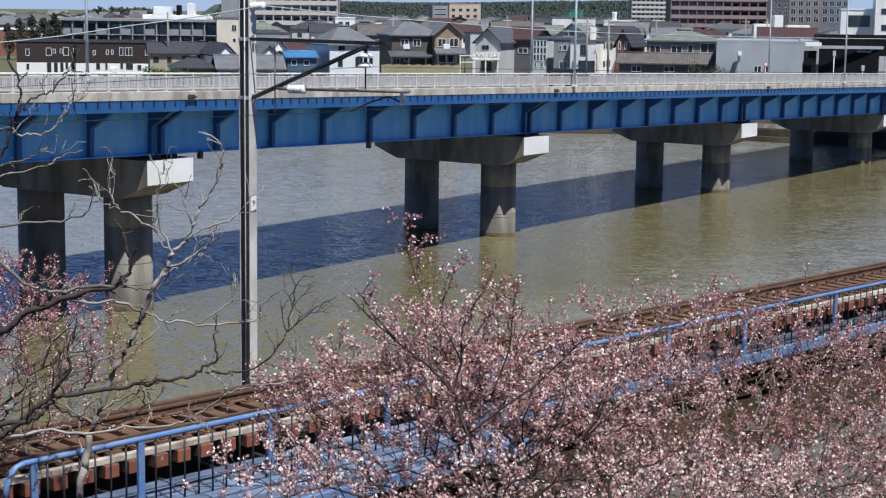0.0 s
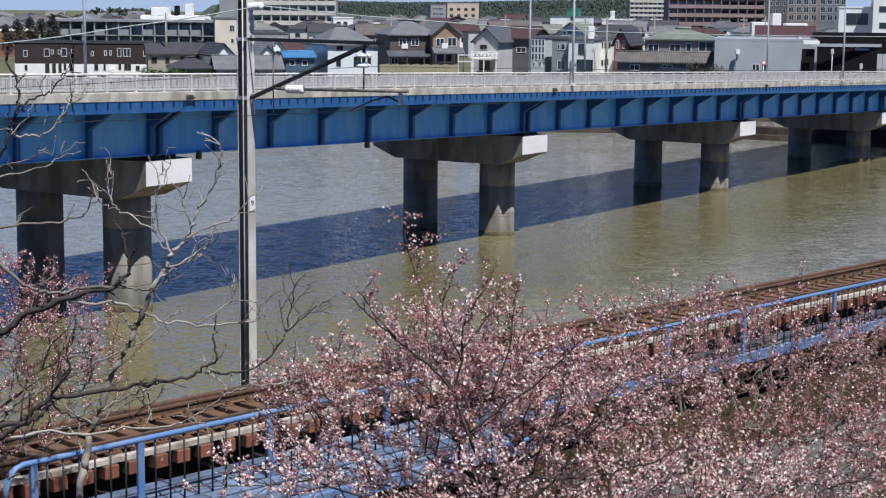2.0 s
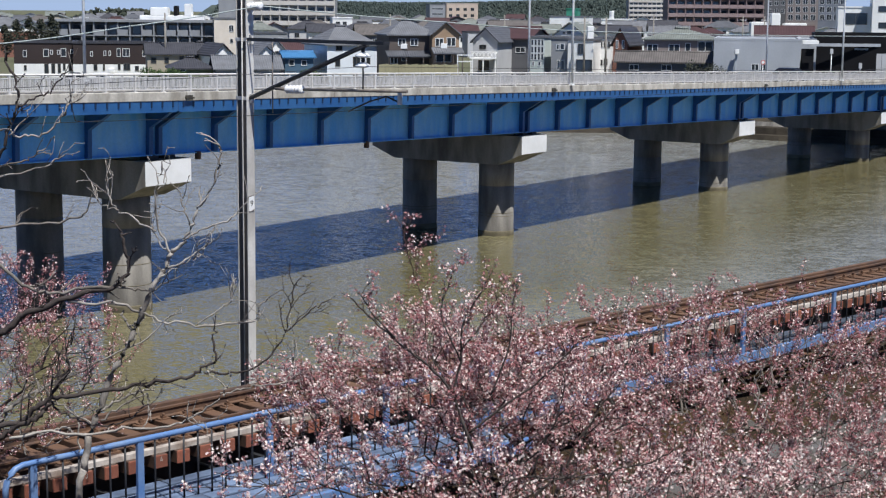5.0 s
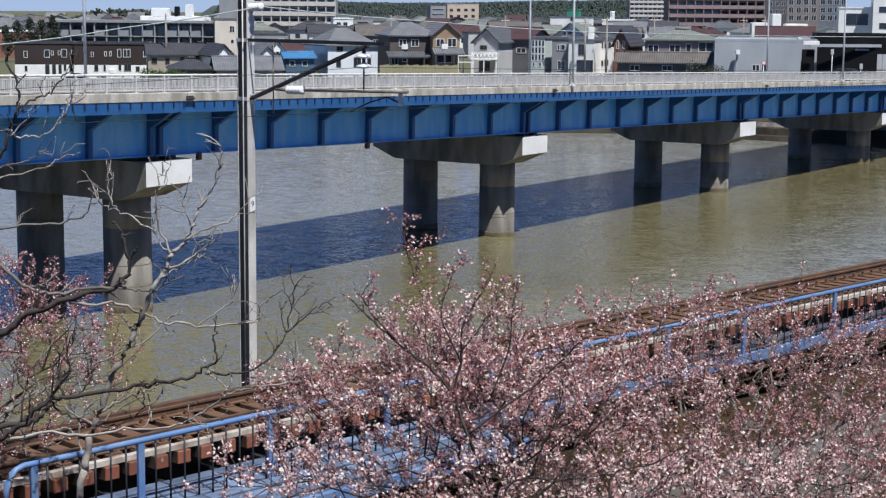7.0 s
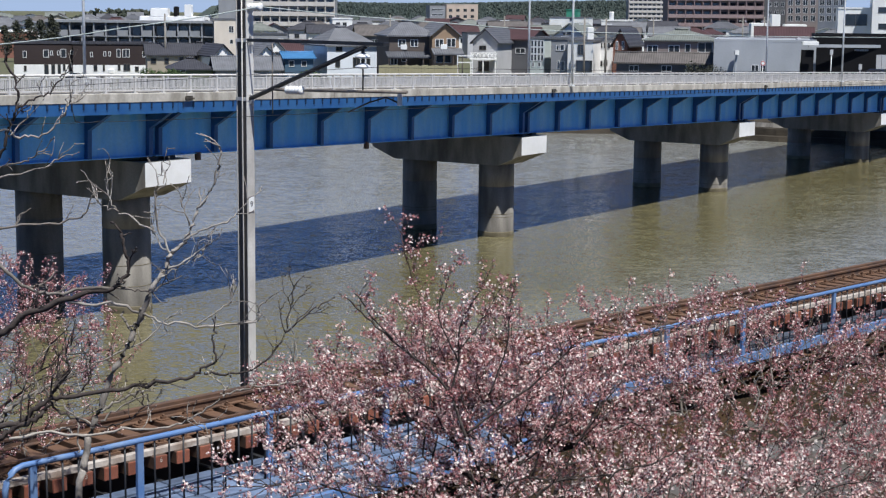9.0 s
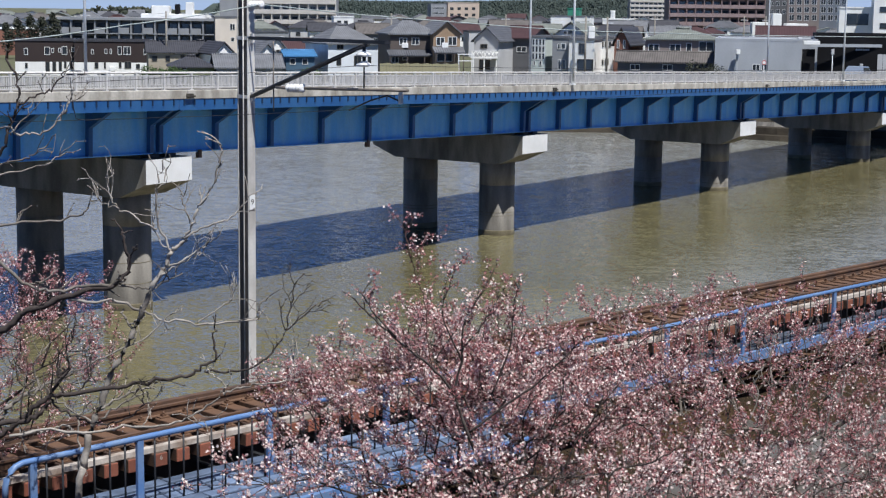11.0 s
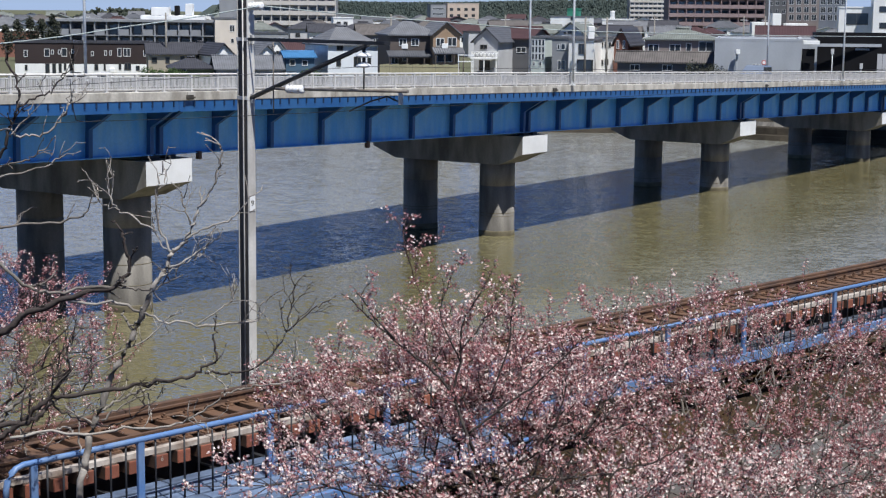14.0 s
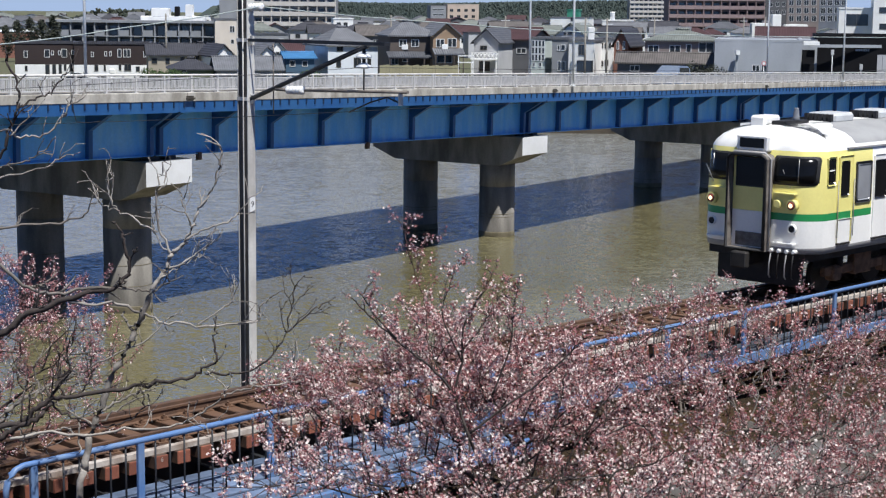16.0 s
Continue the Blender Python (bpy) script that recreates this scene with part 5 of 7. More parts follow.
house("townhouse", "dark brown clad townhouse over a white ground floor", "house", (-58.2, 240, 2.6), 8.5, 9, 5.0, 5.1, "flat", CLAD_DARK, ROOF_DARK, [(-2.99, 2.93, -2.44, 3.91), (-0.11, 2.96, 0.69, 4.1), (0.87, 3.29, 1.27, 3.94), (1.86, 3.3, 2.26, 3.95), (2.36, 2.98, 3.15, 4.2), (3.75, 3.4, 4.15, 4.05), (-2.89, 0.97, -2.5, 1.78), (0.0, 0.5, 0.62, 1.97), (0.99, 0.51, 1.53, 1.98), (1.89, 0.6, 2.35, 1.99), (2.64, 1.02, 3.02, 2.08), (3.46, 0.94, 4.01, 2.17)], 0.35)
house("townhouse", "dark brown clad townhouse over a white ground floor", "house", (-48.4, 240, 2.6), 10.9, 9, 5.0, 5.1, "flat", CLAD_DARK, ROOF_DARK, [(-3.03, 3.1, -2.63, 3.83), (-1.13, 3.2, -0.74, 3.93), (-0.39, 3.21, -0.08, 3.94), (0.76, 3.06, 1.32, 4.28), (1.59, 3.07, 2.63, 4.28), (4.46, 3.09, 4.85, 3.98), (-2.57, 1.06, -2.02, 1.96), (-1.25, 1.07, -0.95, 2.05), (0.89, 1.17, 1.28, 2.15), (1.71, 1.1, 2.68, 2.16), (3.35, 1.03, 3.91, 1.76)], 0.35)
house("building", "beige corner block of a long apartment building", "building", (-43.8, 331, 2.6), 4.5, 10, 8.0, 8.0, "flat", WALL_CREAM, ROOF_GREY, [(0.67, 5.42, 1.67, 6.76), (0.87, 3.18, 1.54, 4.07)], 0.35)
house("building", "red-brown brick building with a flat white roof edge", "building", (-88.0, 330, 2.6), 10.8, 12, 5.2, 5.2, "flat", BRICK_RED, WALL_WHITE, [], 0.35)
house("building", "small white rooftop plant building", "building", (-24.6, 400, 2.6), 4.8, 8, 7.9, 7.9, "flat", WALL_WHITE, WALL_WHITE, [(-1.57, 5.97, -0.61, 7.05), (0.07, 5.99, 1.03, 7.06)], 0.35)
house("house", "beige house with a dark tiled roof", "house", (-37.4, 226, 2.6), 6.4, 8, 3.9, 5.2, "gable_s", WALL_BEIGE, ROOF_DARK, [(-2.76, 2.68, -1.99, 3.44), (-0.9, 2.62, -0.29, 3.46), (1.12, 2.79, 1.73, 3.63)], 0.35)
house("house", "house with a dark tiled hipped roof", "house", (-34.1, 232, 2.6), 4.4, 8, 3.9, 5.3, "hip", WALL_BEIGE, ROOF_DARK, [(-1.0, 2.77, -0.45, 3.63), (0.19, 2.62, 1.14, 3.56)], 0.35)
house("house", "white gabled house with a dark roof", "house", (-29.7, 222, 2.6), 2.5, 8, 4.1, 5.4, "gable_f", WALL_WHITE, ROOF_DARK, [(-0.88, 2.67, 0.1, 3.87)], 0.35)
house("house", "low green-walled house with dark hipped roof", "house", (-31.5, 206, 2.6), 5.3, 8, 2.7, 3.9, "hip", WALL_GREEN, ROOF_DARK, [(-1.45, 2.34, -0.75, 2.69)], 0.35)
house("house", "low house with a grey tiled roof", "house", (-24.4, 206, 2.6), 8.2, 8, 2.7, 4.1, "gable_s", WALL_GREY, ROOF_GREY, [(2.54, 2.44, 3.04, 2.72)], 0.35)
house("house", "white gabled house with a grey roof", "house", (-24.1, 224, 2.6), 2.7, 8, 3.9, 5.2, "gable_f", WALL_WHITE, ROOF_GREY, [(-0.73, 3.11, -0.2, 3.72)], 0.35)
house("house", "white gabled house with a grey roof", "house", (-24.0, 236, 2.6), 2.7, 8, 4.3, 5.8, "gable_f", WALL_WHITE, ROOF_GREY, [(-0.2, 3.54, 0.36, 4.18)], 0.35)
house("house", "house with a dark maroon roof", "house", (-20.5, 242, 2.6), 7.0, 8, 3.6, 5.5, "gable_s", WALL_DARK, ROOF_MAROON, [(-2.49, 2.73, -1.66, 3.46), (1.66, 2.6, 2.49, 3.42)], 0.35)
house("house", "blue-walled shed house with a bright blue metal roof", "house", (-18.6, 212, 2.6), 3.7, 6, 4.0, 4.6, "gable_s", WALL_BLUE, ROOF_BLUE, [(-1.35, 2.96, -0.62, 3.75), (0.25, 2.97, 0.98, 3.69)], 0.35)
house("house", "pale blue-white two-storey house with grey hipped roof", "house", (-12.0, 216, 2.6), 7.0, 9, 5.6, 7.9, "hip", WALL_PALE, ROOF_GREY, [(-2.37, 2.8, -1.7, 4.12), (0.08, 2.75, 1.11, 4.06), (-2.29, 4.86, -1.4, 5.51), (2.0, 2.91, 2.52, 3.93)], 0.35)
house("house", "dark two-storey traditional house with grey tiled roof", "house", (-3.9, 206, 2.6), 6.0, 9, 7.1, 8.8, "hip", WALL_DARKBROWN, ROOF_GREY, [(-1.86, 5.75, -0.87, 6.65), (-0.31, 5.76, 0.68, 6.66), (-2.84, 3.5, -1.92, 4.33), (-1.43, 3.86, -0.72, 4.76)], 0.35)
house("house", "brown timber wing with tiled gable roof", "house", (0.2, 205, 2.6), 3.4, 9, 7.3, 8.7, "gable_f", WALL_TAN, ROOF_GREY, [(-1.33, 5.74, -0.27, 6.78), (0.14, 5.76, 1.28, 6.86), (-1.24, 3.8, 0.74, 4.9)], 0.35)
house("house", "grey gabled house with a white balcony", "house", (5.4, 216, 2.6), 3.4, 9, 6.3, 7.9, "gable_f", WALL_LIGHTGREY, ROOF_DARKGREY, [(-0.81, 5.18, 0.16, 5.76), (-0.93, 2.46, 0.57, 3.77)], 0.35)
house("house", "dark grey house with a maroon-brown sloping roof", "house", (9.5, 221, 2.6), 4.1, 9, 6.5, 7.9, "gable_s", WALL_DARK, ROOF_MAROON, [(0.09, 4.65, 1.47, 5.39)], 0.35)
house("house", "narrow house with green-grey glazed front", "house", (12.0, 212, 2.6), 1.9, 7, 6.8, 6.8, "flat", WALL_PALEGREEN, ROOF_GREY, [(u, z, u + 0.40, z + 0.86) for u in (-0.88, -0.44, 0.02, 0.47) for z in (3.95, 4.85, 5.75)] + [(-0.68, 3.2, -0.38, 3.8), (0.12, 3.2, 0.49, 3.8)], 0.35)
house("house", "grey rendered flat-roofed house", "house", (14.7, 210, 2.6), 2.2, 8, 6.8, 6.8, "flat", WALL_GREY, ROOF_GREY, [(-0.42, 5.34, -0.04, 6.05), (0.08, 5.34, 0.67, 6.12), (-0.31, 2.76, 0.08, 4.05), (0.2, 2.77, 0.73, 4.05)], 0.35)
house("house", "white modern house with an upper balcony", "house", (17.2, 208, 2.6), 3.3, 8, 6.6, 6.6, "flat", WALL_WHITE, ROOF_GREY, [(-0.35, 4.85, 0.46, 6.18), (-0.52, 2.73, 1.58, 4.2)], 0.35)
house("house", "white gabled house with a green-grey roof", "house", (17.0, 224, 2.6), 5.1, 9, 6.7, 8.6, "gable_f", WALL_WHITE, ROOF_GREENGREY, [(-0.93, 7.13, -0.54, 7.44), (-0.4, 7.14, 0.22, 7.52)], 0.35)
house("house", "white rendered flat-roofed house block", "house", (20.3, 211, 2.6), 2.5, 8, 6.8, 6.8, "flat", WALL_WHITE, ROOF_GREY, [(-0.35, 5.65, -0.05, 6.36), (0.15, 5.65, 0.46, 6.37), (0.66, 5.66, 0.97, 6.37), (-0.3, 3.35, 0.01, 4.07), (0.2, 3.43, 0.66, 4.21)], 0.35)
house("house", "house with a dark slate roof", "house", (22.8, 228, 2.6), 3.8, 8, 7.3, 8.1, "gable_s", WALL_WHITE, ROOF_DARK, [], 0.35)
house("house", "red brick gabled house with white trim", "house", (22.0, 206, 2.6), 1.8, 8, 6.5, 8.1, "gable_f", BRICK_RED, ROOF_DARK, [(-0.57, 5.64, -0.26, 6.69), (0.21, 5.65, 0.52, 6.69)], 0.35)
house("house", "beige two-storey house with a green-grey hipped roof", "house", (28.8, 202, 2.6), 8.6, 9, 6.9, 8.1, "hip", WALL_BROWNBEIGE, ROOF_GREENGREY, [(-3.92, 5.43, -2.58, 6.31), (-1.3, 5.32, 0.05, 6.34), (0.7, 5.47, 1.36, 6.49), (2.22, 5.49, 4.05, 6.71)], 0.35)
house("house", "long low dark-walled wing with a brown-grey tiled roof", "house", (26.5, 198, 2.6), 11.5, 4, 4.3, 5.3, "gable_s", WALL_DARK, ROOF_BROWN, [(-4.23, 3.22, -3.06, 3.95), (-0.36, 3.25, 0.88, 3.98), (2.55, 3.27, 3.33, 4.08)], 0.35)
house("warehouse", "plain grey warehouse with metal-sheet walls", "warehouse", (36.4, 192, 2.6), 9.9, 16, 7.05, 7.05, "flat", SHEET_GREY, SHEET_GREY, [(-0.57, 3.56, 0.31, 4.34), (0.48, 3.57, 1.17, 4.35)], 0.05)
house("warehouse", "dark grey warehouse wing with an open loading bay", "warehouse", (42.8, 194, 2.6), 1.9, 16, 7.05, 7.05, "flat", SHEET_GREY, SHEET_GREY, [], 0.05)
house("shop_building", "black flat-roofed shop with a grey band and glass door", "shop", (48.9, 193, 2.6), 10.8, 16, 7.65, 7.65, "flat", WALL_BLACK, WALL_BLACK, [], 0.05)
house("house", "low house with a maroon roof", "house", (61.8, 300, 2.6), 10.3, 9, 5.9, 7.6, "gable_s", WALL_BEIGE, ROOF_MAROON, [], 0.35)
house("building", "white concrete building with a framed opening", "building", (82.1, 330, 2.6), 7.0, 9, 11.3, 11.4, "flat", WALL_WHITE, WALL_WHITE, [(-2.2, 7.92, 2.19, 10.22)], 0.35)
house("building", "white concrete building with dark window bands", "building", (88.1, 325, 2.6), 7.9, 9, 15.8, 15.8, "flat", WALL_WHITE, WALL_WHITE, [(-2.84, 10.45, 3.64, 11.6), (-2.69, 7.27, 3.8, 8.42)], 0.35)
house("building", "white building with a green rooftop box", "building", (31.7, 420, 2.6), 10.0, 10, 8.6, 8.7, "flat", WALL_WHITE, ROOF_GREY, [(0.15, 7.71, 1.31, 8.55)], 0.35)
house("building", "green metal rooftop plant box", "building", (32.5, 421, 2.6), 2.9, 6, 10.5, 10.5, "flat", ROOF_GREEN, ROOF_GREEN, [], 0.35)
house("building", "white industrial building with a chimney", "building", (44.5, 430, 2.6), 7.3, 10, 7.9, 7.9, "flat", WALL_WHITE, WALL_WHITE, [(-2.33, 6.42, -1.29, 7.14)], 0.35)
house("apartment_tower", "beige apartment tower with small square windows", "building", (8.7, 800, 2.6), 15.3, 14, 12.8, 12.9, "flat", WALL_PINKBEIGE, WALL_PINKBEIGE, [(-6.53, 9.34, -4.88, 10.68), (-6.5, 6.37, -4.85, 7.71), (-6.47, 3.39, -4.82, 4.73), (-2.98, 9.38, -1.33, 10.71), (-2.95, 6.4, -1.3, 7.74), (-2.92, 3.43, -1.26, 4.76), (0.57, 9.41, 2.22, 10.74), (0.6, 6.43, 2.26, 7.77), (0.63, 3.46, 2.29, 4.8), (4.12, 9.44, 5.77, 10.78), (4.15, 6.47, 5.81, 7.8), (4.19, 3.49, 5.84, 4.83)], 0.35)
house("apartment_tower", "grey apartment tower with window bands", "building", (-3.2, 790, 2.6), 7.5, 14, 12.2, 12.2, "flat", WALL_GREY, ROOF_GREY, [(-2.95, 9.85, 2.72, 10.6), (-2.93, 7.45, 2.74, 8.2), (-2.91, 5.05, 2.76, 5.8)], 0.35)
house("apartment_building", "brown-beige apartment building with dark windows", "building", (108.0, 500, 2.6), 9.5, 14, 19.2, 19.3, "flat", WALL_BROWNBEIGE, ROOF_GREY, [(-4.32, 14.88, -2.89, 16.55), (-4.22, 12.52, -2.79, 14.19), (-4.13, 10.16, -2.7, 11.84), (-4.04, 7.8, -2.6, 9.47), (-2.1, 14.9, -0.67, 16.57), (-2.01, 12.54, -0.58, 14.21), (-1.91, 10.18, -0.48, 11.86), (-1.82, 7.82, -0.38, 9.49), (0.11, 14.92, 1.54, 16.59), (0.21, 12.56, 1.64, 14.23), (0.3, 10.2, 1.74, 11.88), (0.4, 7.84, 1.83, 9.51), (2.32, 14.94, 3.76, 16.61), (2.42, 12.58, 3.85, 14.25), (2.52, 10.22, 3.95, 11.9), (2.62, 7.86, 4.05, 9.53)], 0.35)
house("apartment_building", "slate-grey tiled apartment building with windows", "building", (118.1, 505, 2.6), 8.4, 14, 19.4, 19.4, "flat", WALL_SLATE, ROOF_GREY, [(-3.75, 15.01, -2.3, 16.7), (-3.65, 12.63, -2.2, 14.32), (-3.55, 10.24, -2.1, 11.94), (-3.45, 7.86, -2.0, 9.55), (-1.69, 15.03, -0.24, 16.72), (-1.58, 12.65, -0.13, 14.34), (-1.48, 10.26, -0.03, 11.96), (-1.38, 7.87, 0.07, 9.57), (0.38, 15.05, 1.83, 16.74), (0.48, 12.67, 1.93, 14.36), (0.58, 10.28, 2.04, 11.97), (0.69, 7.89, 2.14, 9.59), (2.44, 15.07, 3.89, 16.75), (2.54, 12.69, 4.0, 14.38), (2.65, 10.3, 4.1, 11.99), (2.76, 7.91, 4.21, 9.61)], 0.35)
house("apartment_building", "dark grey side of an apartment building", "building", (103.9, 520, 2.6), 6.5, 14, 18.7, 18.7, "flat", WALL_DARK, ROOF_GREY, [(-2.29, 14.65, -1.17, 16.04), (-2.2, 12.2, -1.08, 13.59), (-2.1, 9.74, -0.99, 11.14), (-0.34, 14.67, 0.78, 16.06), (-0.25, 12.21, 0.87, 13.61), (-0.15, 9.76, 0.97, 11.15), (1.61, 14.69, 2.72, 16.08), (1.7, 12.23, 2.82, 13.63), (1.8, 9.78, 2.92, 11.17)], 0.35)
house("apartment_building", "blank grey end wall of an apartment block", "building", (-60.9, 482, 2.6), 9.5, 14, 22.3, 22.3, "flat", WALL_GREY, ROOF_GREY, [], 0.35)
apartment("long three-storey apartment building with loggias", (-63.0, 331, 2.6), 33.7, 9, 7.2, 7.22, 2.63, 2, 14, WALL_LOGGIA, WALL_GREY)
apartment("white high-rise apartment block with long balconies", (-43.8, 480, 2.6), 23.8, 14, 25.5, 25.54, 2.88, 10, 9, WALL_WHITEGREY, BAND_BEIGE)
apartment("brown high-rise apartment block with long balconies", (91.9, 560, 2.6), 32.3, 14, 28.8, 28.76, 2.90, 10, 11, WALL_PINKBROWN, BRICK_PINK)
apartment("white striped apartment tower far off", (110.4, 900, 2.6), 19.9, 14, 34.6, 34.60, 2.48, 14, 8, WALL_WHITEGREY, BAND_BEIGE)


def skirt_roofs():
    """Tiled roofs between the storeys of the traditional houses, on their fronts."""
    for x, y, turn, w, z, m_, lab in ((-3.9, 206, 12, 6.9, 4.55, ROOF_DARKGREY, "grey tiled porch roof before a dark house"),
                                      (0.3, 205, 12, 3.9, 5.0, ROOF_GREY, "grey tiled porch roof before a timber house"),
                                      (28.8, 202, -11, 9.2, 4.75, ROOF_BROWN, "brown-grey tiled porch roof before a beige house")):
        ob = thing("porch_roof", pose(x, y, 2.6, 0, 0, turn), lab, "roof")
        bm = bmesh.new()
        n = int(w / 0.3)
        for i in range(n):
            u = -w / 2 + w * i / n
            v = [bm.verts.new(p) for p in ((u, -1.5, z), (u + w / n, -1.5, z), (u + w / n, -0.08, z + 0.62), (u, -0.08, z + 0.62))]
            bm.faces.new(v)
            tube(bm, [(u, -1.5, z + 0.03), (u, -0.08, z + 0.65)], 0.045, 5)
        g = bmesh.ops.extrude_face_region(bm, geom=[f for f in bm.faces if len(f.verts) == 4 and f.calc_area() > 0.3])
        bmesh.ops.translate(bm, vec=(0, 0, -0.14), verts=[v for v in g["geom"] if isinstance(v, bmesh.types.BMVert)])
        bmesh.ops.recalc_face_normals(bm, faces=bm.faces[:])
        part("tiles", bm, m_, ob)
        bm = bmesh.new()
        box(bm, -w / 2, w / 2, -1.45, -1.38, z - 0.26, z - 0.12)
        part("eaves_beam", bm, WALL_DARKBROWN, ob)
        for k in range(4):
            u = -w / 2 + 0.2 + (w - 0.4) * k / 3
            bm = bmesh.new()
            box(bm, u - 0.06, u + 0.06, -1.47, -1.36, 0, z - 0.26)
            part("post", bm, WALL_DARKBROWN, ob)


skirt_roofs()


def dressing():
    # balcony, pergola, fence and other small built things before the houses
    ob = thing("balcony", pose(5.1, 214.0, 2.6), "white lattice balcony on posts", "balcony")
    for u in (-1.6, 0.0, 1.6):
        bm = bmesh.new()
        box(bm, u - 0.08, u + 0.08, 0, 0.16, 0, 4.9)
        part("post", bm, WALL_WHITE, ob)
    bm = bmesh.new()
    box(bm, -1.75, 1.75, -0.1, 1.6, 3.95, 4.12)
    part("floor_slab", bm, WALL_WHITE, ob)
    for u in np.linspace(-1.6, 1.35, 7):
        for s in (0, 1):
            bm = bmesh.new()
            tube(bm, [(u + 0.45 * s, 0.02, 4.15), (u + 0.45 * (1 - s), 0.02, 4.85)], 0.05, 4)
            part("lattice_bar", bm, WALL_WHITE, ob)
    bm = bmesh.new()
    box(bm, -1.7, 1.7, -0.04, 0.06, 4.85, 4.95)
    part("top_rail", bm, WALL_WHITE, ob)
    ob = thing("pergola", pose(2.6, 203.0, 2.6), "white timber garden pergola", "pergola")
    for u in (-0.9, 0.9):
        bm = bmesh.new()
        box(bm, u - 0.07, u + 0.07, 0, 0.14, 0, 4.8)
        part("post", bm, WALL_WHITE, ob)
    for z in (3.9, 4.7):
        bm = bmesh.new()
        box(bm, -1.0, 1.0, -0.03, 0.13, z, z + 0.12)
        part("beam", bm, WALL_WHITE, ob)
    ob = thing("garden_fence", pose(-3.1, 200.5, 2.6), "khaki board garden fence before the houses", "fence")
    for i in range(24):
        bm = bmesh.new()
        box(bm, -4.8 + i * 0.4, -4.42 + i * 0.4, 0, 0.05, 0, 3.6 + 0.05 * (i % 3))
        part("board", bm, KHAKI, ob)
    ob = thing("wall_duct", pose(34.0, 191.7, 2.6), "grey vent duct with a white box on the warehouse wall", "duct")
    bm = bmesh.new()
    box(bm, -0.12, 0.12, 0.05, 0.29, 0, 5.5)
    part("pipe", bm, SHEET_GREY, ob)
    bm = bmesh.new()
    box(bm, -0.2, 0.25, -0.32, 0.29, 5.5, 6.0)
    part("vent_box", bm, WALL_WHITE, ob)
    # plain sign lettering on the shop, as bars
    ob = thing("shop_sign", pose(48.0, 192.9, 2.6), "row of small grey sign letters on a black shop wall", "sign")
    for i in range(9):
        bm = bmesh.new()
        box(bm, i * 0.2, i * 0.2 + 0.14, -0.04, 0.0, 6.0, 6.22)
        part("letter_bar", bm, SHEET_GREY, ob)
    bm = bmesh.new()
    box(bm, 42.6, 55.0, 192.6, 192.9, 9.0, 9.35)
    solid("shop_fascia", bm, SHEET_GREY, "grey fascia band along the shop front", "fascia")
    bm = bmesh.new()
    box(bm, 41.6, 43.5, 191.6, 191.98, 9.25, 9.7)
    solid("sign_board", bm, WALL_WHITE, "blank white sign board on the warehouse", "sign", bevel=0.03)
    # black box in place of the loading bay's shade; the shop's pale shutter
    bm = bmesh.new()
    box(bm, 41.9, 43.3, 193.1, 193.55, 2.6, 8.7)
    solid("bay_shade_box", bm, WALL_BLACK, "black box standing in for the shade of a loading bay between warehouse and shop", "doorway")
    ob = thing("shop_shutter", pose(50.2, 191.4, 2.6, 0, 0, -11), "pale blue-grey glazed shutter on the black shop", "shutter")
    for i in range(4):
        for j in range(3):
            bm = bmesh.new()
            box(bm, i * 0.62, i * 0.62 + 0.58, 0, 0.06, j * 1.9, j * 1.9 + 1.84)
            part("panel", bm, WALL_LIGHTGREY, ob)
    # rooftop plant
    for x, y, z, w, h, m_, lab in ((-57.7, 335, 11.1, 3.6, 1.55, WALL_WHITE, "white rooftop plant box"), (-51.9, 335, 11.1, 1.4, 2.3, WALL_WHITE, "white rooftop water tank"),
                                   (-54.4, 335, 11.1, 0.75, 1.9, WALL_BLACK, "black rooftop water tank"), (-55.2, 335, 10.2, 13.0, 0.85, WALL_WHITE, "white rooftop parapet screen"),
                                   (68.4, 341, 2.6, 1.8, 9.9, WALL_WHITE, "white stair tower"), (65.0, 341, 2.6, 3.4, 8.1, WALL_WHITE, "white plant building"),
                                   (72.5, 341, 2.6, 4.6, 7.9, WALL_WHITE, "white plant building")):
        bm = bmesh.new()
        box(bm, x - w / 2, x + w / 2, y, y + 2.5, z, z + h)
        box(bm, x - w / 2 + 0.1, x + w / 2 - 0.1, y + 0.1, y + 2.4, z + h, z + h + 0.12)
        solid("rooftop_box" if z > 5 else "building", bm, m_, lab + " among the town roofs", "plant box", bevel=0.04)
    bm = bmesh.new()
    lathe(bm, [(0.7, 2.6), (0.6, 12.4), (0.66, 12.5), (0.66, 12.8)], 14, pose(43.8, 433, 0))
    solid("chimney", bm, WALL_WHITE, "slim white factory chimney", "chimney")
    bm = bmesh.new()
    box(bm, 18.3, 19.1, 211, 212, 2.6, 10.9)
    solid("chimney", bm, WALL_WHITE, "white rendered house chimney", "chimney", bevel=0.04)
    # air conditioners under windows
    ac_bm = bmesh.new()
    box(ac_bm, -0.4, 0.4, -0.32, 0, 0, 0.62)
    ac = mesh_of("air_conditioner", ac_bm, WALL_WHITE, bevel=0.03)
    for x, y, z in ((-5.0, 205.98, 8.0), (0.0, 204.8, 8.1), (28.2, 202.8, 7.6), (34.0, 199.8, 5.2), (26.0, 199.6, 5.4), (-61.5, 239.967, 3.3), (-60.6, 239.967, 3.3), (-48.4, 239.967, 3.3), (-41.3, 239.967, 3.0)):
        o = tagged(new("air_conditioner", ac), "small white outdoor air conditioner unit by a house", "air conditioner", "air conditioners")
        o.location = (x, y, z)
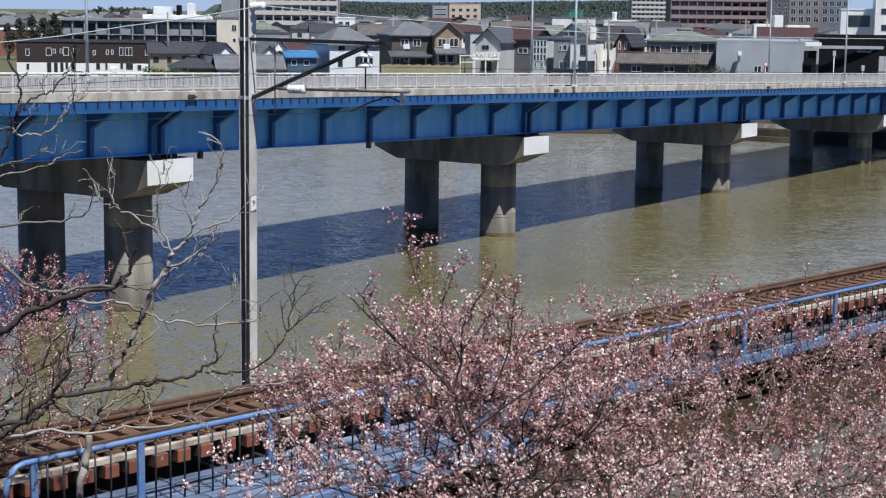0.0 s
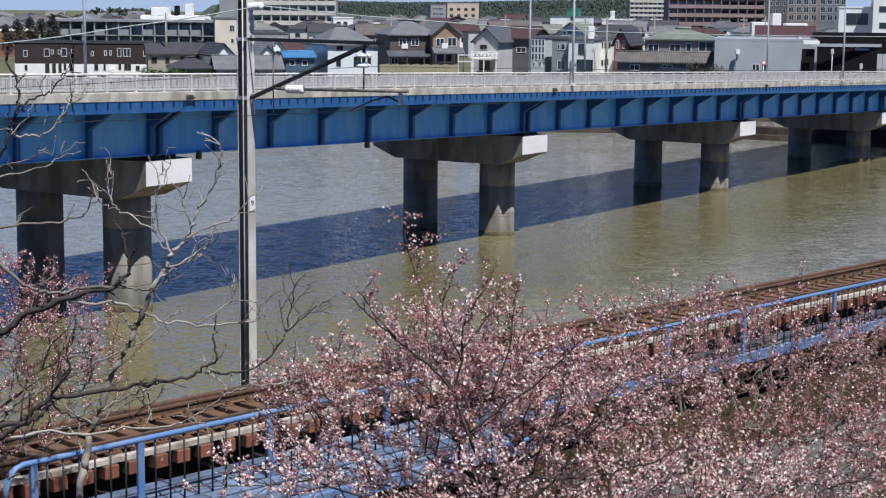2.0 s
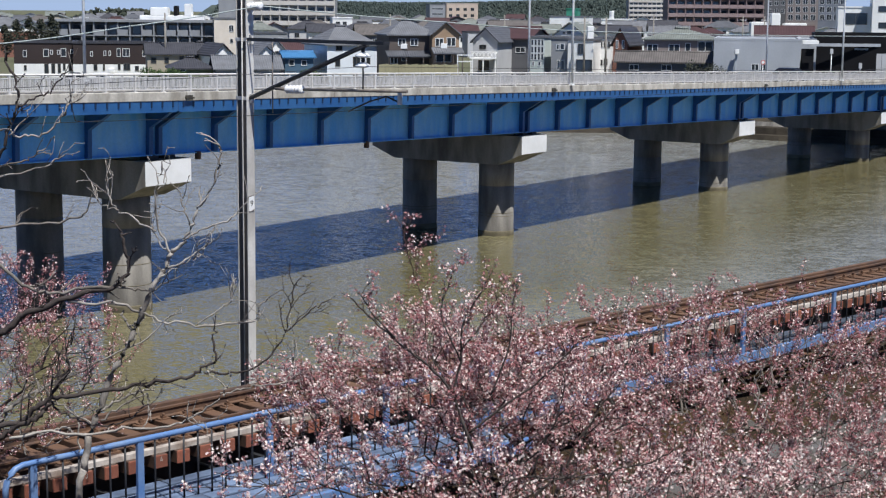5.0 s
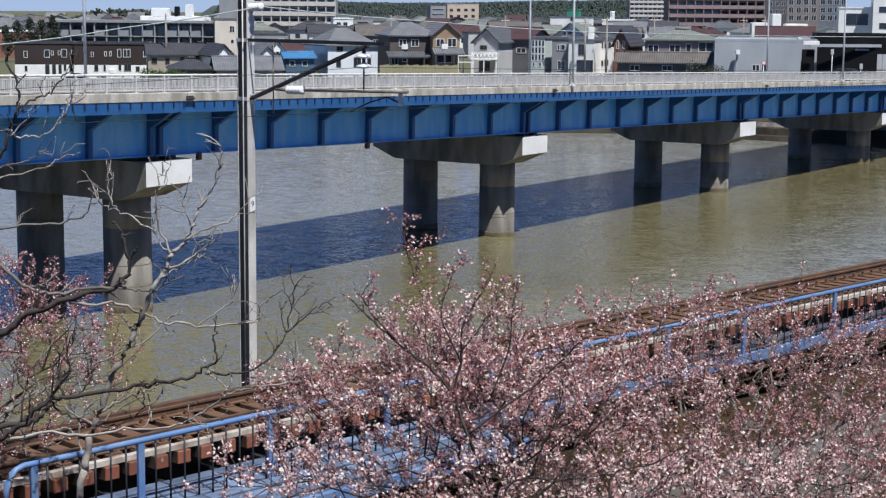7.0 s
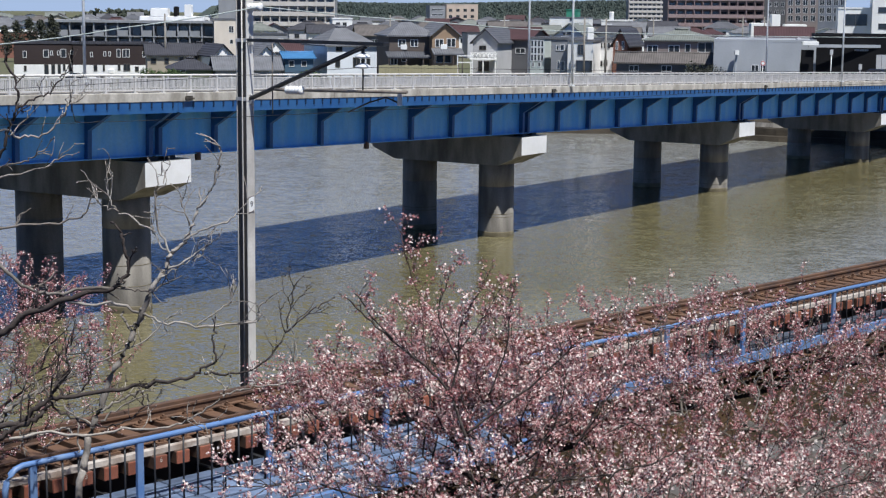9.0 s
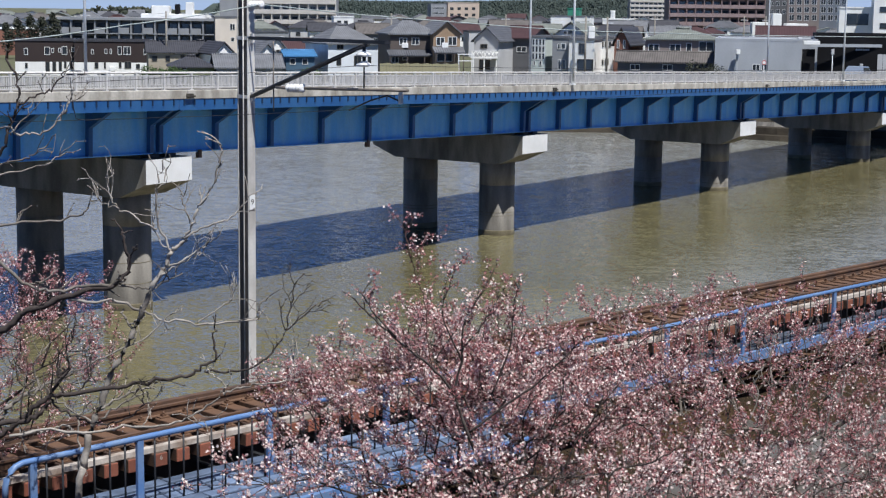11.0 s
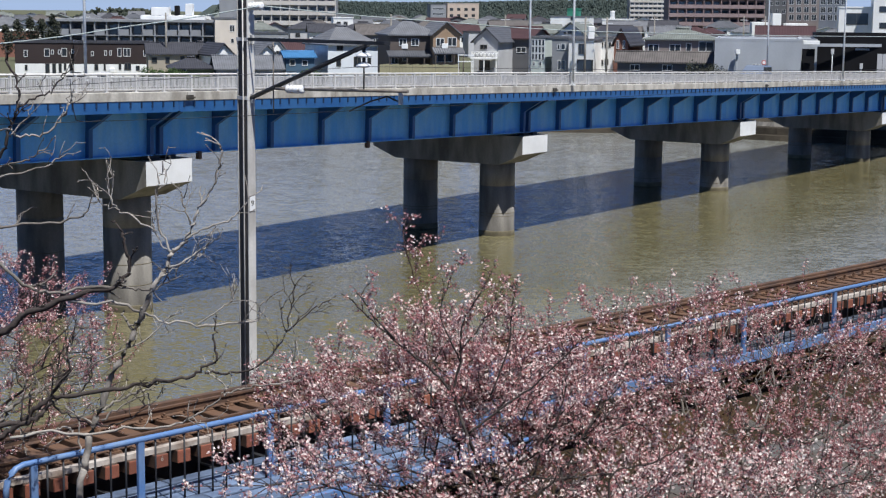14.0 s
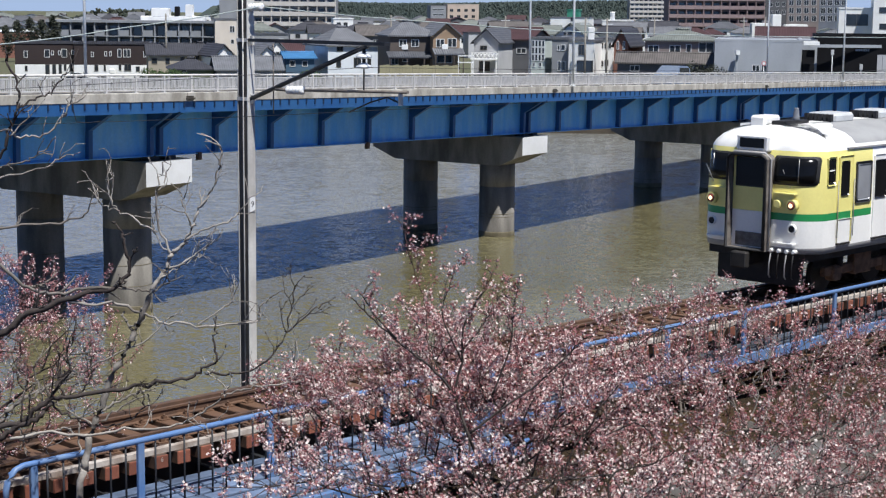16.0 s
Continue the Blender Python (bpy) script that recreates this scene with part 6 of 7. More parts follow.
    # road signs and short posts along the far road
    for x, y, h, r in ((36.0, 186.0, 5.0, 0.28), (43.7, 186.0, 6.2, 0.0), (47.0, 186.0, 4.6, 0.0)):
        ob = thing("road_sign", pose(x, y, 2.6), "round road sign on a grey post" if r else "short grey post with a box on top", "sign")
        bm = bmesh.new()
        tube(bm, [(0, 0, 0), (0, 0, h)], 0.05, 8)
        part("post", bm, GALV, ob)
        bm = bmesh.new()
        if r:
            lathe(bm, [(r, 0), (r, 0.03)], 20, pose(0, -0.06, h - 0.3, 90, 0, 0))
            part("disc", bm, SIGN_RED, ob, "red rim of a round sign")
            bm = bmesh.new()
            lathe(bm, [(r * 0.62, 0), (r * 0.62, 0.02)], 20, pose(0, -0.095, h - 0.3, 90, 0, 0))
            part("sign_face", bm, WALL_WHITE, ob, "white sign face")
        else:
            box(bm, -0.16, 0.16, -0.12, 0.12, h - 0.5, h + 0.1)
            part("box", bm, WALL_LIGHTGREY, ob)
    # utility poles
    pole = thing("utility_pole", pose(0, 0, 0), "grey concrete utility pole with small lamp", "pole", "utility poles")
    bm = bmesh.new()
    tube(bm, [(0, 0, 0), (0, 0, 9.5)], [0.16, 0.11], 10)
    part("shaft", bm, CONCRETE, pole)
    bm = bmesh.new()
    box(bm, -0.7, 0.7, -0.05, 0.05, 8.7, 8.8)
    part("crossarm", bm, GALV, pole)
    spots = ((-50.5, 232, 2.6), (-38.5, 228, 2.6), (17.5, 206, 2.6), (20.2, 206, 2.6), (38.0, 300, 2.6), (56, 310, 2.6), (-8, 245, 2.6), (9.5, 260, 2.6), (61, 315, 2.6))
    pole.location = spots[0]
    for s in spots[1:]:
        copy_thing(pole, pose(*s))


SIGN_RED = mat("faded_red_sign", (0.55, 0.18, 0.18), 0.5, var=0.1)
dressing()

LEAF_DARK = mat("dark_pine_foliage", (0.024, 0.034, 0.024), 0.9, var=0.35, scale=0.05, fine=0.4, bump=0.0, tint=(0.060, 0.062, 0.040))
LEAF_HEDGE = mat("clipped_hedge_leaves", (0.07, 0.12, 0.035), 0.8, var=0.35, scale=0.8, fine=6, bump=0.0)


def clump_template():
    bm = bmesh.new()
    bmesh.ops.create_icosphere(bm, subdivisions=1, radius=1.0)
    v = np.array([tuple(p.co) for p in bm.verts])
    f = [tuple(p.index for p in q.verts) for q in bm.faces]
    bm.free()
    rng = np.random.default_rng(2)
    return v * rng.uniform(0.45, 1.4, (len(v), 1)) * np.array((0.7, 0.7, 1.6)), f


def leaf_template():
    return np.array([(-0.5, 0, 0), (0, -0.28, 0.06), (0.5, 0, 0), (0, 0.28, 0.06)]), [(0, 1, 2), (0, 2, 3)]


# haze over the far ridge is put into this lifted, blue-green foliage colour
LEAF_FAR = mat("haze_tinted_pine_foliage", (0.072, 0.088, 0.078), 0.9, spec=0.05, var=0.35, scale=0.05, fine=0.6, bump=0, tint=(0.052, 0.068, 0.062))


def far_woods():
    """A low wooded ridge behind the town: many tree crowns on a bank."""
    rng = np.random.default_rng(5)
    ob = tagged(new("far_woods"), "dark green pine wood on a low ridge behind the town", "woods", kind="stuff")
    pl, sz = [], []
    for i in range(22000):
        x = rng.uniform(-190, 330)
        y = rng.uniform(1300, 1500)
        top = 16.6 + 1.6 * noise.noise(Vector((x * 0.012, 3.0, 0))) + 4.0 * smoothstep(0, 150, x)
        z = 2.0 + (top - 2.0) * smoothstep(1295, 1420, y) + rng.uniform(-1.2, 1.2)
        pl.append((x, y, z)), sz.append(rng.uniform(0.6, 1.7))
    scatter("tree_crowns", np.array(pl), np.array(sz), clump_template(), LEAF_FAR, ob, rng, 3.0)
    bm = bmesh.new()
    line = []
    for i in range(60):
        x = -200 + 540 * i / 59
        top = 15.2 + 1.6 * noise.noise(Vector((x * 0.012, 3.0, 0))) + 4.0 * smoothstep(0, 150, x)
        line.append([bm.verts.new((x, y, z)) for y, z in ((1296, 2.0), (1425, top), (1520, top + 0.8), (1640, 2.0))])
    for a, b in zip(line, line[1:]):
        for k in range(3):
            bm.faces.new((a[k], b[k], b[k + 1], a[k + 1])).smooth = True
    part("hillside", bm, LEAF_FAR, ob)
    pl, sz = [], []
    for i in range(3200):
        x = rng.uniform(-290, -100)
        y = rng.uniform(950, 1080)
        t = smoothstep(-218, -204, x) * (1 - smoothstep(-178, -165, x))
        z = 2.5 + (2.6 + 5.6 * t) * rng.random() + 0.8 * noise.noise(Vector((x * 0.08, 7, 0)))
        pl.append((x, y, z)), sz.append(rng.uniform(0.8, 2.0))
    scatter("tree_crowns", np.array(pl), np.array(sz), clump_template(), LEAF_DARK, ob, rng, 1.0)


def leafy(name, label, at, crowns, n, leaf, seed, material):
    """A trunk with a crown of many leaf tufts inside a few uneven lobes."""
    rng = np.random.default_rng(seed)
    ob = thing(name, pose(*at), label, "tree" if "tree" in name else "bush")
    bm = bmesh.new()
    for c, r in crowns:
        tube(bm, [(0, 0, 0), (c[0] * 0.5, c[1] * 0.5, c[2] * 0.6), c], [0.14, 0.09, 0.03], 6)
    part("trunk", bm, BARK, ob)
    pl = []
    for c, r in crowns:
        d = rng.normal(size=(n, 3))
        d /= np.linalg.norm(d, axis=1)[:, None]
        pl.append(np.array(c) + d * np.array(r) * rng.uniform(0.45, 1.08, (n, 1)))
    pl = np.concatenate(pl)
    scatter("crown", pl, rng.uniform(0.6, 1.3, len(pl)) * leaf, leaf_template(), material, ob, rng, 0.6)


far_woods()
for k, (x, h, w) in enumerate(((-81.2, 6.4, 1.2), (-79.3, 7.3, 1.5), (-77.2, 7.9, 1.6), (-75.2, 7.5, 1.5), (-73.4, 8.3, 1.3))):
    leafy("pine_tree", "dark green pine tree beside the apartment building", (x, 306 + k, 2.6),
          [((0, 0, h * 0.45), (w, w, h * 0.26)), ((0.4, 0, h * 0.7), (w * 0.8, w * 0.8, h * 0.22)), ((-0.2, 0, h * 0.9), (w * 0.5, w * 0.5, h * 0.15))], 420, 0.42, 40 + k, LEAF_DARK)
for k, (x, y, w, h) in enumerate(((-36.0, 204, 1.8, 2.9), (-33.2, 204, 1.5, 2.8), (29.6, 192.5, 1.6, 4.6), (31.9, 192.5, 1.3, 4.3), (24.5, 192.5, 2.0, 3.1), (-16.5, 204, 1.4, 2.8))):
    leafy("garden_bush", "dense green garden bush before the houses", (x, y, 2.6), [((-w * 0.4, 0, h * 0.55), (w * 0.7, 0.9, h * 0.45)), ((w * 0.4, 0, h * 0.5), (w * 0.7, 0.9, h * 0.42))],
          900, 0.26, 60 + k, LEAF_HEDGE if h < 3.2 else LEAF_DARK)


def infill():
    """Smaller houses in the rows behind, seen as roofs and gables between the nearer ones."""
    rng = random.Random(12)
    walls = (WALL_WHITE, WALL_BEIGE, WALL_LIGHTGREY, WALL_GREY, WALL_DARK, WALL_PALE, WALL_TAN, WALL_WHITE)
    roofs = (ROOF_GREY, ROOF_DARK, ROOF_DARKGREY, ROOF_BROWN, ROOF_MAROON, ROOF_GREENGREY)
    words = {WALL_WHITE: "white", WALL_BEIGE: "beige", WALL_LIGHTGREY: "pale grey", WALL_GREY: "grey", WALL_DARK: "dark grey", WALL_PALE: "pale blue", WALL_TAN: "tan"}
    for y in (352, 384, 430, 520, 600, 700, 820):
        x = -0.30 * y
        while x < 0.30 * y:
            w = rng.uniform(6.5, 12)
            wall_m, roof_m = rng.choice(walls), rng.choice(roofs)
            e = rng.uniform(4.4, 5.6)
            kind = rng.choice(("gable_s", "gable_f", "hip", "hip", "flat"))
            wins = []
            for u in (-0.3, 0.05, 0.3):
                if rng.random() < 0.7:
                    wins.append((u * w - 0.5, e - 1.9, u * w + 0.6, e - 0.9))
            house("house", words[wall_m] + " two-storey house among the town roofs", "house", (x + w / 2, y + rng.uniform(-5, 5), 2.6), w, 8, e,
                  e + (rng.uniform(1.4, 2.2) if kind != "flat" else 0), kind, wall_m, roof_m, wins, 0.4)
            x += w + rng.uniform(0.8, 5)


infill()
# ---- train ----
TRAIN_YELLOW = mat("cream_yellow_train_paint", (0.90, 0.82, 0.28), 0.35, var=0.06, scale=1.2, fine=20, bump=0.02, tint=(0.84, 0.75, 0.26))
TRAIN_GREEN = mat("green_band_paint", (0.03, 0.30, 0.09), 0.35, var=0.06, scale=2, bump=0.02)
TRAIN_WHITE = mat("white_train_paint", (0.92, 0.905, 0.86), 0.4, var=0.06, scale=1.2, fine=20, bump=0.02, tint=(0.82, 0.81, 0.78), streak=0.6)
TRAIN_ROOF = mat("grey_roof_sheet", (0.34, 0.34, 0.34), 0.7, var=0.12, scale=1.5, bump=0.05)
TRAIN_SKIRT = mat("grey_sill_paint", (0.36, 0.35, 0.34), 0.5, var=0.12, scale=2)
RUBBER = mat("black_rubber", (0.02, 0.02, 0.022), 0.7, var=0.2, scale=4)
BOGIE = mat("grimy_bogie_steel", (0.030, 0.027, 0.025), 0.7, 0.2, var=0.3, scale=4)
BOGIE_RUST = mat("rust_brown_bogie_frame", (0.20, 0.11, 0.06), 0.8, var=0.3, scale=5)
TRAIN_GLASS = mat("dark_train_glass", (0.012, 0.013, 0.015), 0.12, spec=0.14, var=0.2, scale=0.5, bump=0.0)
TRAIN_BLIND = mat("pale_grey_window_blind", (0.30, 0.31, 0.33), 0.3, var=0.1, scale=2)
LAMP_LIT = glow("lit_headlamp", (1.0, 0.66, 0.36), 1.6)
LENS = mat("red_brown_lamp_lens", (0.25, 0.07, 0.05), 0.15, var=0.1)
GANG_WORN = mat("worn_brown_gangway_rubber", (0.20, 0.18, 0.16), 0.75, var=0.3, scale=5, fine=40, bump=0.2, tint=(0.085, 0.07, 0.06))
VENT_GREY = mat("pale_grey_ventilator_paint", (0.56, 0.57, 0.57), 0.5, var=0.12, scale=2, bump=0.03)
CHROME = mat("bare_steel", (0.55, 0.54, 0.52), 0.3, 0.8, var=0.1)


def nose(d, z=2.0):
    """How far the cab front lies behind its foremost point, at a distance d from the middle."""
    return 0.06 * d * d + 0.40 * (max(0.0, abs(d) - 0.92) / 0.53) ** 2.3 + 0.10 * smoothstep(2.3, 3.2, z)


def build_train():
    ob = thing("train", M_RAIL @ pose(45, 0, RAIL_Z), "yellow and white electric railcar with a green band", "train")
    L, W = 20.0, 1.45
    # body: outlines in plan, stacked
    ds = [-1.45, -1.43, -1.40, -1.34, -1.26, -1.16, -1.05, -0.9, -0.7, -0.5, -0.25, 0.0]
    ds = ds + [-d for d in ds[-2::-1]]
    xs_side = [L, 12.0, 6.0, 2.38, 2.2, 1.75, 1.2, 0.8]
    rows = [(1.05, 1.0, 0.02), (1.17, 1.0, 0.0), (1.735, 1.0, 0.0), (1.885, 1.0, 0.0), (2.3, 1.0, 0.0), (2.8, 0.998, 0.0), (3.17, 0.985, 0.0), (3.28, 0.955, 0.06),
            (3.40, 0.88, 0.16), (3.50, 0.76, 0.30), (3.58, 0.58, 0.50), (3.635, 0.34, 0.75), (3.65, 0.12, 0.95)]
    bm = bmesh.new()
    grid = []
    for z, k, back in rows:
        line = [(x, -W * k, z) for x in xs_side] + [(nose(d, z) + back, d * k, z) for d in ds] + [(x, W * k, z) for x in xs_side[::-1]]
        grid.append([bm.verts.new(p) for p in line])
    for i, (a, b) in enumerate(zip(grid, grid[1:])):
        for j in range(len(a) - 1):
            f = bm.faces.new((a[j], a[j + 1], b[j + 1], b[j]))
            x = (a[j].co.x + a[j + 1].co.x) / 2
            zm = (rows[i][0] + rows[i + 1][0]) / 2
            f.smooth = True
            if i == 0:
                f.material_index = 3
            elif zm > 3.27 and x > 1.5 + 0.25 * (3.6 - zm):
                f.material_index = 4
            elif x > 2.3 or zm > 3.1 or zm < 1.7:
                f.material_index = 0
            else:
                f.material_index = 2 if i == 2 else 1
    bm.faces.new(grid[-1])
    bm.faces.new(grid[0][::-1])
    bm.faces.new([r[0] for r in grid] + [r[-1] for r in grid[::-1]])
    bmesh.ops.recalc_face_normals(bm, faces=bm.faces[:])
    body = part("body", bm, [TRAIN_WHITE, TRAIN_YELLOW, TRAIN_GREEN, TRAIN_SKIRT, TRAIN_ROOF], ob, "white and yellow body with a green band")

    def patch(name, d0, d1, z0, z1, out, material, parent, label="", r=0.06, n=28):
        """A curved sheet on the cab front with rounded corners."""
        b = bmesh.new()
        cols_ = []
        for i in range(n + 1):
            d = d0 + (d1 - d0) * i / n
            e = min(d - d0, d1 - d)
            cut = r - math.sqrt(max(r * r - max(r - e, 0) ** 2, 0)) if e < r else 0
            cols_.append([b.verts.new((nose(d, z) - out, d, z)) for z in np.linspace(z0 + cut, z1 - cut, 4)])
        for p, q in zip(cols_, cols_[1:]):
            for k in range(3):
                b.faces.new((p[k], q[k], q[k + 1], p[k + 1])).smooth = True
        g = bmesh.ops.extrude_face_region(b, geom=b.faces[:])
        bmesh.ops.translate(b, vec=(out + 0.02, 0, 0), verts=[v for v in g["geom"] if isinstance(v, bmesh.types.BMVert)])
        bmesh.ops.recalc_face_normals(b, faces=b.faces[:])
        return part(name, b, material, parent, label)

    # local y is away from the near side, so d > 0 here is the far side
    for a0, a1 in ((-1.33, -0.53), (0.53, 1.33)):
        fr = patch("windscreen_seal", a0 - 0.04, a1 + 0.04, 2.47, 3.07, 0.012, RUBBER, ob)
        patch("windscreen", a0, a1, 2.52, 3.03, 0.018, TRAIN_GLASS, fr, "dark windscreen")
        b = bmesh.new()
        tube(b, [(nose(a0 + 0.2) - 0.05, a0 + 0.42, 2.42), (nose(a0 + 0.2) - 0.06, a0 + 0.62, 2.78)], 0.012, 5)
        part("wiper", b, CHROME, ob)
        b = bmesh.new()
        tube(b, [(nose(a0 + 0.55, 2.8) - 0.03, a0 + (0.25 if a0 < 0 else 0.55), 2.53), (nose(a0 + 0.55, 3.0) - 0.03, a0 + (0.25 if a0 < 0 else 0.55), 3.02)], 0.010, 5)
        part("window_bar", b, CHROME, ob)
    # lamps
    for s in (-1, 1):
        x = nose(1.0) - 0.02
        b = bmesh.new()
        lathe(b, [(0.125, 0.0), (0.13, 0.10), (0.115, 0.13), (0.09, 0.12)], 24, pose(x + 0.04, s * 1.0, 2.06, 0, -90, 0))
        h = part("headlamp", b, TRAIN_YELLOW, ob, "yellow-rimmed round headlamp")
        b = bmesh.new()
        lathe(b, [(0.088, 0.121), (0.085, 0.135), (0.03, 0.145)], 20, pose(x + 0.04, s * 1.0, 2.06, 0, -90, 0))
        part("lens", b, LENS, h)
        b = bmesh.new()
        lathe(b, [(0.048, 0.14), (0.04, 0.16), (0.01, 0.165)], 16, pose(x + 0.04, s * 1.0, 2.06, 0, -90, 0))
        part("bulb", b, LAMP_LIT, h, "lit bulb")
        b = bmesh.new()
        lathe(b, [(0.10, 0.0), (0.10, 0.07), (0.085, 0.08), (0.07, 0.05)], 20, pose(x + 0.03, s * 1.0, 1.57, 0, -90, 0))
        t = part("tail_lamp", b, TRAIN_WHITE, ob)
        b = bmesh.new()
        lathe(b, [(0.07, 0.04), (0.07, 0.062)], 20, pose(x + 0.03, s * 1.0, 1.57, 0, -90, 0))
        part("lens", b, RUBBER, t)
        b = bmesh.new()
        box(b, nose(0.9) - 0.10, nose(0.9) + 0.05, s * 0.82 - 0.25, s * 0.82 + 0.25, 2.285, 2.31)
        part("step_ledge", b, TRAIN_YELLOW, ob)
        b = bmesh.new()
        box(b, nose(0.9) - 0.10, nose(0.9) + 0.05, s * 0.82 - 0.26, s * 0.82 + 0.26, 1.24, 1.27)
        part("foot_ledge", b, TRAIN_WHITE, ob)
    b = bmesh.new()
    lathe(b, [(0.09, 0.0), (0.09, 0.09), (0.07, 0.10)], 18, pose(nose(0.62) + 0.02, -0.66, 2.07, 0, -90, 0))
    part("cable_socket", b, TRAIN_YELLOW, ob)
    # gangway
    b = bmesh.new()
    outer = [(-0.50, 1.06), (-0.50, 2.98), (-0.44, 3.06), (-0.36, 3.09), (0.36, 3.09), (0.44, 3.06), (0.50, 2.98), (0.50, 1.06)]
    inner = [(-0.45, 1.10), (-0.45, 2.97), (-0.41, 3.02), (-0.35, 3.045), (0.35, 3.045), (0.41, 3.02), (0.45, 2.97), (0.45, 1.10)]
    vo0, vo1 = [b.verts.new((-0.20, y, z)) for y, z in outer], [b.verts.new((0.10, y, z)) for y, z in outer]
    vi0, vi1 = [b.verts.new((-0.20, y, z)) for y, z in inner], [b.verts.new((0.10, y, z)) for y, z in inner]
    m_ = len(outer)
    for i in range(m_):
        j = (i + 1) % m_
        b.faces.new((vo0[i], vo0[j], vo1[j], vo1[i]))
        b.faces.new((vi0[j], vi0[i], vi1[i], vi1[j]))
        b.faces.new((vo0[j], vo0[i], vi0[i], vi0[j]))
    bmesh.ops.recalc_face_normals(b, faces=b.faces[:])
    gang = part("gangway_frame", b, GANG_WORN, ob, "projecting gangway frame with worn rubber edge")
    b = bmesh.new()
    tube(b, [(-0.215, y, z) for y, z in [(-0.46, 1.08)] + [((o0[0] + i0[0]) / 2, (o0[1] + i0[1]) / 2) for o0, i0 in zip(outer, inner)][1:-1] + [(0.46, 1.08), (-0.46, 1.08)]], 0.034, 8)
    part("rubber_edge", b, RUBBER, gang)
    b = bmesh.new()
    tube(b, [(-0.10, y, z) for y, z in [(-0.52, 1.08), (-0.52, 2.98), (-0.38, 3.11), (0.38, 3.11), (0.52, 2.98), (0.52, 1.08)]], 0.028, 8)
    part("metal_rim", b, TRAIN_SKIRT, gang)
    b = bmesh.new()
    box(b, -0.03, 0.0, -0.44, 0.44, 1.88, 3.03)
    door = part("gangway_door", b, TRAIN_YELLOW, ob)
    b = bmesh.new()
    box(b, -0.032, 0.0, -0.44, 0.44, 1.10, 1.875)
    part("lower_panel", b, TRAIN_WHITE, door, "white lower door panel")
    b = bmesh.new()
    box(b, -0.06, -0.033, -0.33, 0.33, 1.13, 1.42)
    part("kick_plate", b, GANG_WORN, door)
    b = bmesh.new()
    box(b, -0.055, -0.031, -0.37, 0.37, 2.38, 3.01)
    part("window_seal", b, RUBBER, door, bevel=0.01)
    b = bmesh.new()
    box(b, -0.062, -0.056, -0.34, 0.34, 2.41, 2.98)
    part("window", b, TRAIN_GLASS, door)
    # destination box
    b = bmesh.new()
    box(b, -0.04, 0.6, -0.40, 0.40, 3.12, 3.47)
    dest = part("destination_box", b, TRAIN_WHITE, ob, bevel=0.04)
    b = bmesh.new()
    box(b, -0.055, -0.041, -0.30, 0.30, 3.20, 3.40)
    part("blind_glass", b, TRAIN_GLASS, dest, bevel=0.006)
    # near side (y = -W): doors and windows; the same on the far side
    for s in (-1, 1):
        def flat(name, x0, x1, z0, z1, out, material, parent, label=""):
            q = bmesh.new()
            y = s * W
            box(q, x0, x1, min(y, y + s * out), max(y, y + s * out), z0, z1)
            return part(name, q, material, parent, label, bevel=min(0.03, (x1 - x0) / 6) if out < 0.03 and z1 - z0 > 0.2 else 0.0)
        seal = flat("side_window_seal", 0.58, 0.90, 2.46, 3.06, 0.008, TRAIN_YELLOW, ob)
        flat("window", 0.62, 0.86, 2.50, 3.02, 0.012, TRAIN_GLASS, seal)
        flat("window_rail", 0.62, 0.86, 2.76, 2.79, 0.018, TRAIN_WHITE, seal)
        crew = flat("crew_door", 1.02, 1.56, 1.20, 3.06, 0.006, TRAIN_YELLOW, ob)
        flat("lower_panel", 1.02, 1.56, 1.20, 1.735, 0.009, TRAIN_WHITE, crew)
        flat("green_band", 1.02, 1.56, 1.735, 1.885, 0.009, TRAIN_GREEN, crew)
        flat("window", 1.12, 1.42, 2.22, 2.95, 0.012, TRAIN_GLASS, crew)
        flat("step", 1.0, 1.5, 1.19, 1.23, 0.05, BOGIE, crew)
        for x in (0.99, 1.62):
            q = bmesh.new()
            tube(q, [(x, s * (W + 0.03), 1.35), (x, s * (W + 0.03), 2.55)], 0.011, 6)
            part("handrail", q, TRAIN_SKIRT, ob)
        k = flat("window_seal", 1.70, 2.32, 2.02, 2.90, 0.007, RUBBER, ob)
        flat("blind", 1.76, 2.26, 2.08, 2.84, 0.011, TRAIN_BLIND, k)
        x = 2.42
        while x < 19:
            dd = flat("passenger_door", x, x + 1.3, 1.20, 3.02, 0.006, TRAIN_WHITE, ob)
            for u in (x + 0.07, x + 0.70):
                flat("door_window", u, u + 0.46, 2.08, 2.90, 0.011, TRAIN_GLASS, dd)
            flat("step", x, x + 1.3, 1.19, 1.23, 0.04, BOGIE, dd)
            for u in (x + 1.6, x + 2.75, x + 3.9):
                if u < 18.6 and u + 1.0 < x + 5.0:
                    g = flat("window_seal", u, u + 1.0, 2.02, 2.90, 0.007, RUBBER, ob)
                    flat("window", u + 0.05, u + 0.95, 2.07, 2.85, 0.011, TRAIN_GLASS, g)
            x += 5.2
        q = bmesh.new()
        box(q, 1.35, L - 0.1, s * 1.44 - 0.02, s * 1.44 + 0.02, 3.19, 3.22)
        part("rain_gutter", q, TRAIN_SKIRT, ob)
    # roof fittings
    for x in (2.35, 4.25, 6.15, 8.05, 9.95, 11.85, 13.75, 15.65):
        q = bmesh.new()
        box(q, x + 0.2, x + 1.05, -0.36, 0.36, 3.60, 3.83)
